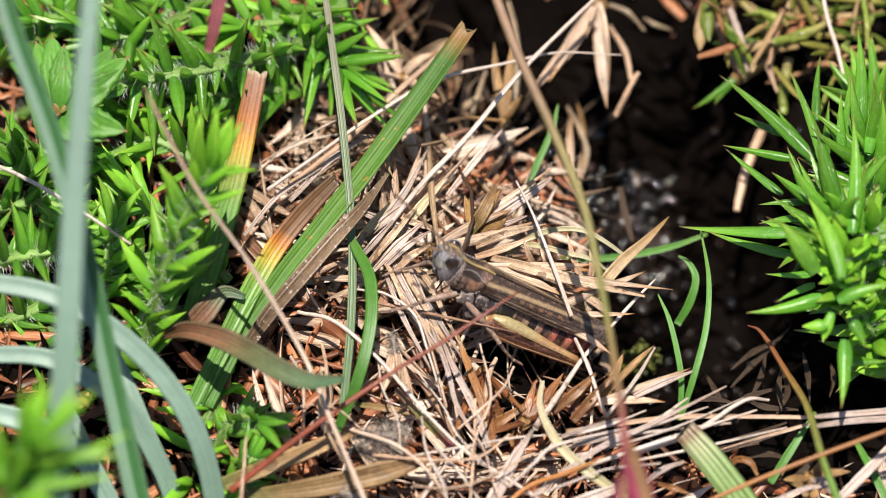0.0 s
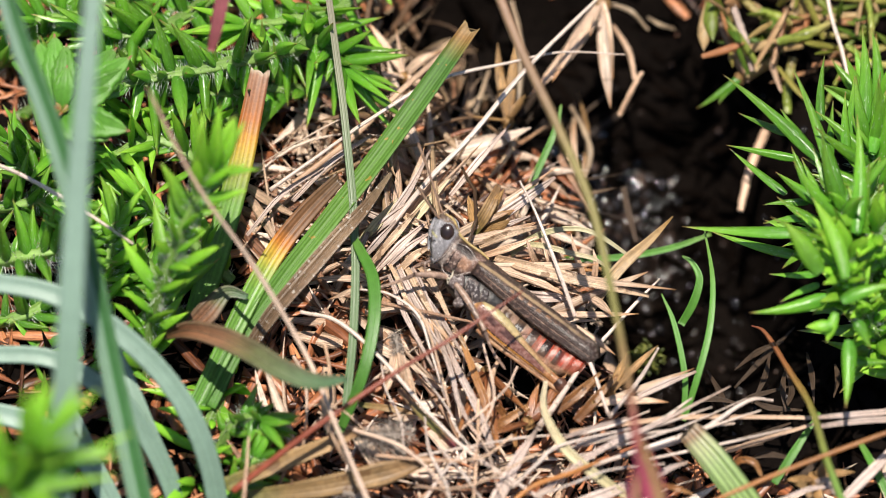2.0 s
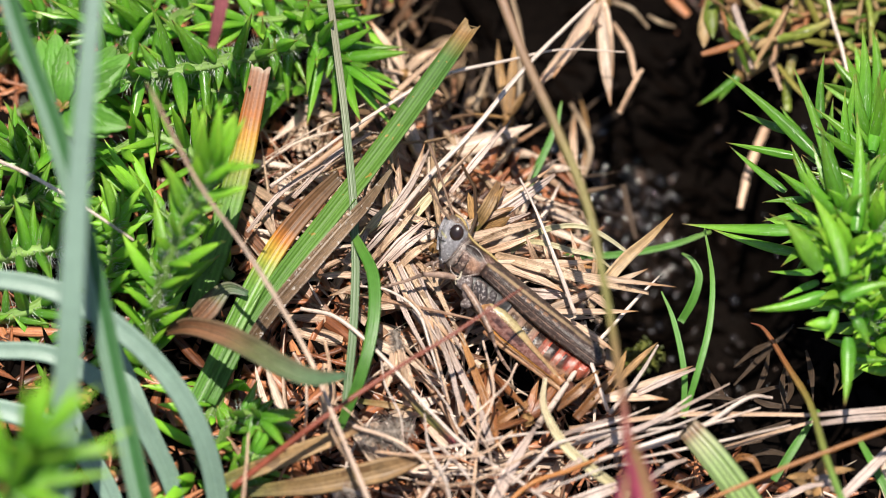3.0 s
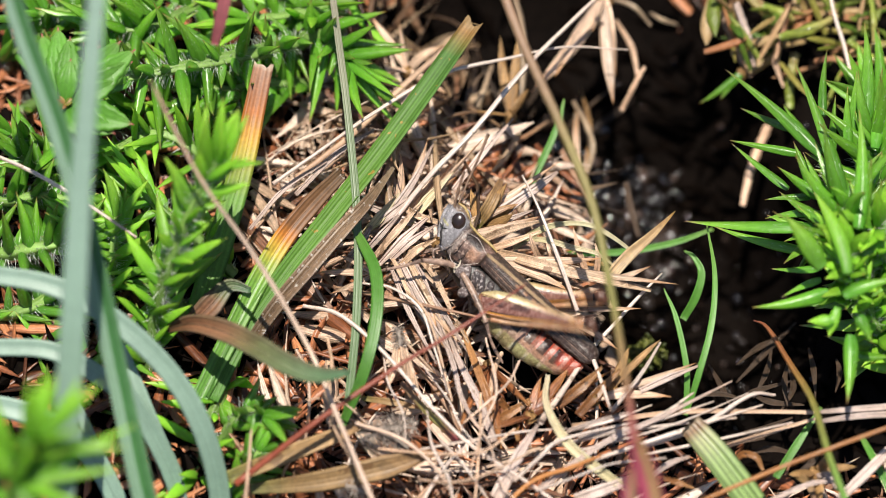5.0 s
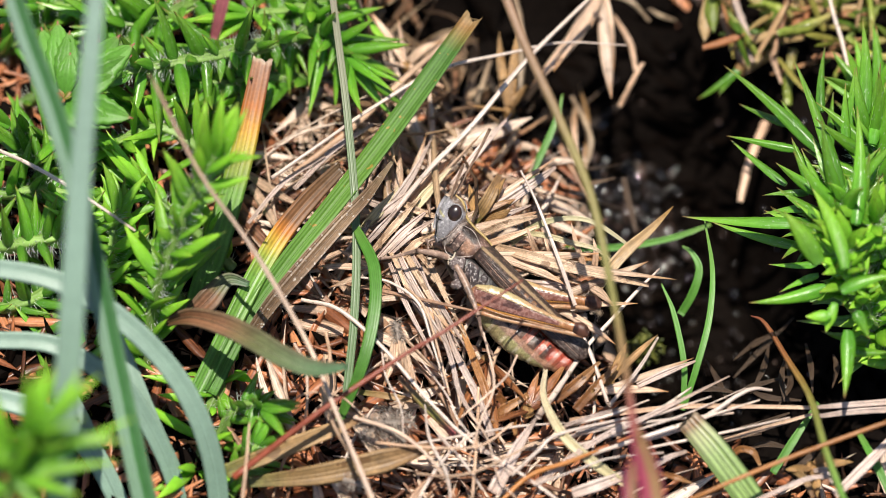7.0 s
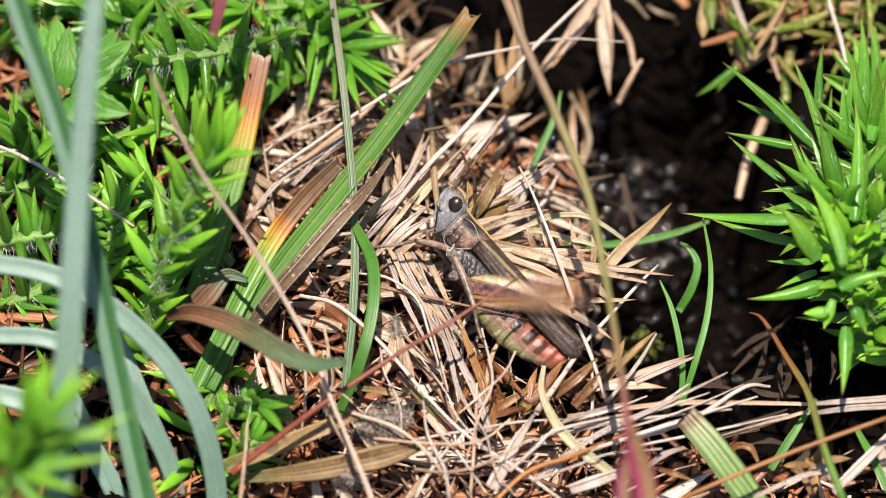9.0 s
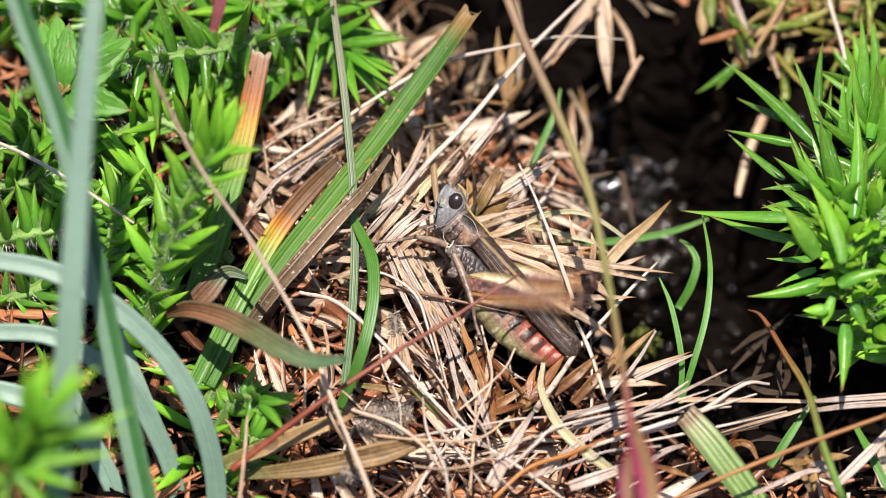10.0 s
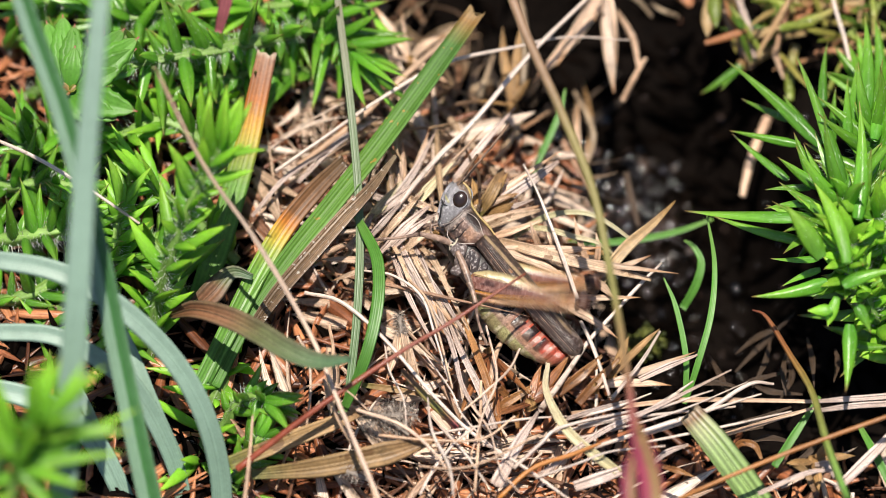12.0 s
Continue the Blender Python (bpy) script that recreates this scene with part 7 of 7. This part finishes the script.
    part("pale_mark", tube([(3.05, 1.15, 0.75), (2.85, 1.32, 0.3), (3.0, 1.3, -0.05), (2.75, 1.3, -0.3)], [0.05, 0.1, 0.08, 0.04], n=10, sides=7), palemark_m, hop, "cream mark on the thorax")
    part("dorsal_stripe", tube([(6.1, 0.0, 3.62), (5.3, 0.1, 3.66), (4.45, 0.15, 3.1), (3.4, 0.15, 2.9), (2.2, 0.12, 2.92), (1.4, 0.1, 2.85)], [0.08, 0.12, 0.11, 0.1, 0.11, 0.06], n=26), keel_m, hop, "ochre-yellow ridge along the back")
    cuts = [-0.8, -2.0, -3.2, -4.4, -5.5, -6.5, -7.5, -8.4, -9.2]
    size = [1.4, 1.36, 1.32, 1.28, 1.2, 1.1, 0.98, 0.8, 0.4]
    low = [-0.2, -0.5, -0.75, -0.82, -0.75, -0.58, -0.3, 0.0, 0.3]
    for i in range(8):
        a, b = cuts[i], cuts[i + 1]
        part("abdomen_segment", loft([(a, 0, low[i], size[i] * 0.94, size[i] * 1.18), ((a * 2 + b) / 3, 0, (low[i] * 2 + low[i + 1]) / 3, size[i] * 0.97, size[i] * 1.22), ((a + 3 * b) / 4, 0, (low[i] + 3 * low[i + 1]) / 4, size[i] * 0.95, size[i] * 1.2), (b - 0.14, 0, low[i + 1], size[i + 1] * 0.92, size[i + 1] * 1.14)], n=12), abdomen_m, hop)
    for s in (1, -1):
        rows, uvs = [], []
        n = 40
        for i in range(n):
            f = i / (n - 1)
            x = 1.9 - 11.7 * f
            end = math.sqrt(max(0.0, 1 - max(0, (f - 0.9) / 0.1) ** 2))
            top = 2.8 - 0.2 * f
            bottom = (1.5 - 0.72 * math.sin(min(1, f * 1.35) * 1.5708) + 0.35 * f)
            mid = (top + bottom) / 2
            top, bottom = mid + (top - mid) * end, mid + (bottom - mid) * end
            ring = []
            for k in range(9):
                g = k / 8
                z = top + (bottom - top) * g
                y = (0.12 + 1.12 * math.sin(min(1, g * 2.2) * 1.5)) * (1 - 0.35 * f) * (0.25 + 0.75 * end)
                ring.append(Vector((x, s * y, z)) * MM)
            for k in reversed(range(9)):
                ring.append(ring[k] + Vector((0, -s * 0.07, 0)) * MM)
            rows.append(ring)
            uvs.append([(f, min(k, 17 - k) / 8) for k in range(18)])
        wing = part("forewing", grid_mesh(rows, uvs, closed=True, caps=True), wing_m, hop, "black-brown veined forewing")
        for g, size, m in ((0.31, 0.014, vein_m), (0.44, 0.013, vein_m), (0.53, 0.015, vein_m), (0.64, 0.03, leg_m), (0.72, 0.013, vein_m), (0.88, 0.016, vein_m)):
            pts = []
            for f in (0.05, 0.3, 0.55, 0.8, 0.95):
                x = 1.9 - 11.7 * f
                t, b = 2.8 - 0.2 * f, 1.5 - 0.72 * math.sin(min(1, f * 1.35) * 1.5708) + 0.35 * f
                pts.append((x, s * ((0.12 + 1.12 * math.sin(min(1, g * 2.2) * 1.5)) * (1 - 0.35 * f) + 0.02), t + (b - t) * g))
            part("wing_vein", tube(pts, [size, size, size * 0.7], n=16, sides=5), m, wing)
    # front and middle legs
    for s in (1, -1):
        jointed_leg(hop, "front_leg", [(3.1, 0.9 * s, 0.0), (5.2, 2.0 * s, -1.1), (6.7, 2.0 * s, -3.5), (7.3, 1.8 * s, -4.4)])
        jointed_leg(hop, "middle_leg", [(2.3, 1.35 * s, 0.1), (-1.6, 2.75 * s, -1.1), (-3.6, 2.6 * s, -2.3), (-4.6, 2.3 * s, -2.7)])
        part("leg_plate", ball((1.2, 1.3 * s, -0.85), (0.45, 0.35, 0.6), -0.2, 12), thorax_m, hop)
    left, right = hind_leg(hop, 1), hind_leg(hop, -1)
    return hop, left, right, feelers


hopper, left_leg, right_leg, antennae = grasshopper()
hopper.scale = (1.06, 1.06, 1.06)


def perched(x, y, z, angle, roll=-16, yaw=0):
    """The insect's pose on the bank (mm): angle is how steeply its body slopes, head up; roll shows its back, yaw its face."""
    a = radians(angle)
    turn = Matrix(((-math.cos(a), 0, math.sin(a), 0), (math.sin(a), 0, math.cos(a), 0), (0, 1, 0, 0), (0, 0, 0, 1)))
    return pose(x * MM, y * MM, z * MM, 30) @ turn @ pose(0, 0, 0, roll) @ pose(0, 0, 0, 0, 0, yaw)


def leg_at(side, angle):
    """A hind leg's pose on the body: angle is its lift above the body's line."""
    return pose(-0.3 * MM, 1.75 * side * MM, -0.35 * MM, 0, angle, 0)


BODY = [
    (0.0, perched(4.27, -5.70, 3.06, 44.1, -42, 28)),
    (0.3, perched(4.14, -5.53, 3.16, 39.3, -34, 12)),
    (0.6, perched(3.72, -5.47, 3.19, 35.1, -24, 3)),
    (0.9, perched(2.89, -5.70, 3.06, 36.5, -17, 0)),
    (1.1, perched(3.08, -5.88, 2.96, 39.0, -16, 0)),
    (1.3, perched(3.30, -6.15, 2.80, 41.0, -16, 0)),
    (1.5, perched(3.65, -6.31, 2.71, 42.0, -16, 0)),
    (1.8, perched(3.51, -5.67, 3.08, 37.0, -16, 0)),
    (2.0, perched(3.23, -5.59, 3.12, 37.0, -16, 0)),
    (2.5, perched(3.68, -5.74, 3.04, 38.5, -16, 0)),
    (3.1, perched(3.84, -5.94, 2.92, 38.7, -16, 0)),
    (4.8, perched(3.44, -5.45, 3.20, 42.3, -16, 0)),
    (5.5, perched(3.34, -5.47, 3.19, 42.8, -16, 0)),
    (6.0, perched(3.21, -5.37, 3.25, 43.2, -16, 0)),
    (6.5, perched(3.15, -5.39, 3.24, 43.8, -16, 0)),
    (7.2, perched(3.00, -5.30, 3.29, 44.8, -16, 0)),
    (9.0, perched(2.95, -5.10, 3.41, 47.1, -16, 0)),
    (9.5, perched(2.94, -5.11, 3.40, 47.6, -16, 0)),
    (10.5, perched(2.83, -5.05, 3.44, 48.2, -16, 0)),
    (12.0, perched(2.77, -4.95, 3.49, 48.8, -16, 0)),
]

# lift of the near hind leg, second by second: still at first, then stridulating
LIFT = [
    (0, -0.5), (0.3, 1.0), (0.6, -4.1), (0.9, -6.5), (1.1, -5.5), (1.5, -5.0), (2, -6.5), (2.5, -5.5),
    (3.1, -5.0), (3.2, -3.9), (4.6, 18.1), (4.8, 21.3), (4.9, 15.4), (4.967, 34.4), (5, 31.0), (5.033, 27.5),
    (5.1, 36.5), (5.167, 31.6), (5.2, 39.6), (5.233, 47.6), (5.3, 26.7), (5.4, 22.7), (5.475, 21.8), (5.5, 21.8),
    (5.525, 21.8), (5.567, 41.9), (5.6, 33.9), (5.633, 25.9), (5.7, 35.0), (5.8, 35.0), (5.9, 28.1), (5.975, 16.2),
    (6, 16.2), (6.025, 16.2), (6.1, 31.3), (6.2, 39.5), (6.267, 33.6), (6.3, 41.6), (6.333, 49.6), (6.4, 35.7),
    (6.475, 17.8), (6.5, 17.9), (6.525, 17.9), (6.6, 24.0), (6.7, 36.1), (6.767, 44.2), (6.8, 36.3), (6.833, 28.3),
    (6.9, 38.4), (6.975, 26.5), (7, 26.5), (7.025, 26.6), (7.1, 20.7), (7.167, 44.8), (7.2, 36.8), (7.233, 28.8),
    (7.3, 40.9), (7.5, 23.2), (7.7, 40.4), (7.9, 27.7), (8.1, 42.9), (8.3, 24.2), (8.5, 40.5), (8.6, 30.6),
    (8.8, 40.8), (8.9, 45.0), (8.967, 48.1), (9, 40.1), (9.033, 32.1), (9.067, 41.1), (9.1, 33.2), (9.133, 25.2),
    (9.2, 30.2), (9.3, 29.3), (9.4, 33.3), (9.467, 34.4), (9.5, 42.4), (9.533, 50.4), (9.6, 47.4), (9.7, 31.5),
    (9.8, 27.6), (9.9, 37.6), (9.967, 47.6), (10, 39.7), (10.03, 31.7), (10.07, 41.7), (10.1, 49.7), (10.13, 57.7),
    (10.17, 49.8), (10.2, 41.8), (10.23, 33.8), (10.3, 27.8), (10.4, 24.9), (10.47, 33.9), (10.5, 33.9), (10.53, 34.0),
    (10.57, 38.0), (10.6, 46.0), (10.63, 54.0), (10.67, 38.0), (10.7, 46.1), (10.73, 54.1), (10.8, 46.1), (10.9, 30.2),
    (10.97, 23.2), (11, 23.2), (11.03, 23.2), (11.1, 40.3), (11.17, 42.3), (11.2, 50.3), (11.23, 58.4), (11.3, 46.4),
    (11.37, 46.4), (11.4, 38.5), (11.43, 30.5), (11.47, 24.5), (11.5, 24.5), (11.53, 24.5), (11.6, 34.6), (11.67, 42.6),
    (11.7, 34.6), (11.73, 26.6), (11.8, 48.7), (11.87, 36.7), (11.9, 44.7), (11.93, 52.8), (11.97, 46.8), (12, 38.8),
]

SWAY = [(0.0, -0.1), (0.5, -0.2), (1.0, -0.3), (1.5, -0.4), (2.0, 0.9), (2.5, 0.2), (3.0, -0.2), (4.0, 0.3), (5.0, 0.2), (5.5, 0.45), (6.0, 0.0), (6.5, 0.2), (7.0, 0.55), (8.0, 0.2), (9.0, 0.0), (9.5, 0.5),
        (10.0, 0.35), (10.5, 0.55), (11.0, 1.75), (11.5, 1.2), (12.0, 0.2)]


# how far the antennae are dipped forward, in degrees
ANTENNA = [(0.0, 60), (0.9, 48), (1.5, 40), (2.5, 44), (3.2, 42), (4.0, 20), (4.8, 0), (6.0, 0), (7.2, -3), (8.8, -8), (9.5, -6), (10.5, -9), (11.2, -16), (12.0, -10)]


def motions():
    walk(hopper, BODY)
    walk(left_leg, [(t, leg_at(1, a)) for t, a in LIFT])
    walk(right_leg, [(t, leg_at(-1, a + b)) for (t, a), b in zip(LIFT, [14 if t < 4 else 11 - 0.35 * max(0.0, a - 22) + 2 * math.sin(t * 9) for t, a in LIFT])])
    for feeler, turn in zip(antennae, (1.0, 0.9)):
        root = feeler.location.copy()
        walk(feeler, [(t, Matrix.Translation(root) @ Matrix.Rotation(radians(a * turn), 4, "Y")) for t, a in ANTENNA])
    spot = stalk.location.copy()
    walk(stalk, [(t, Matrix.Translation(spot) @ Matrix.Rotation(radians(a), 4, Vector((0, -0.5, 0.87)))) for t, a in SWAY])


motions()
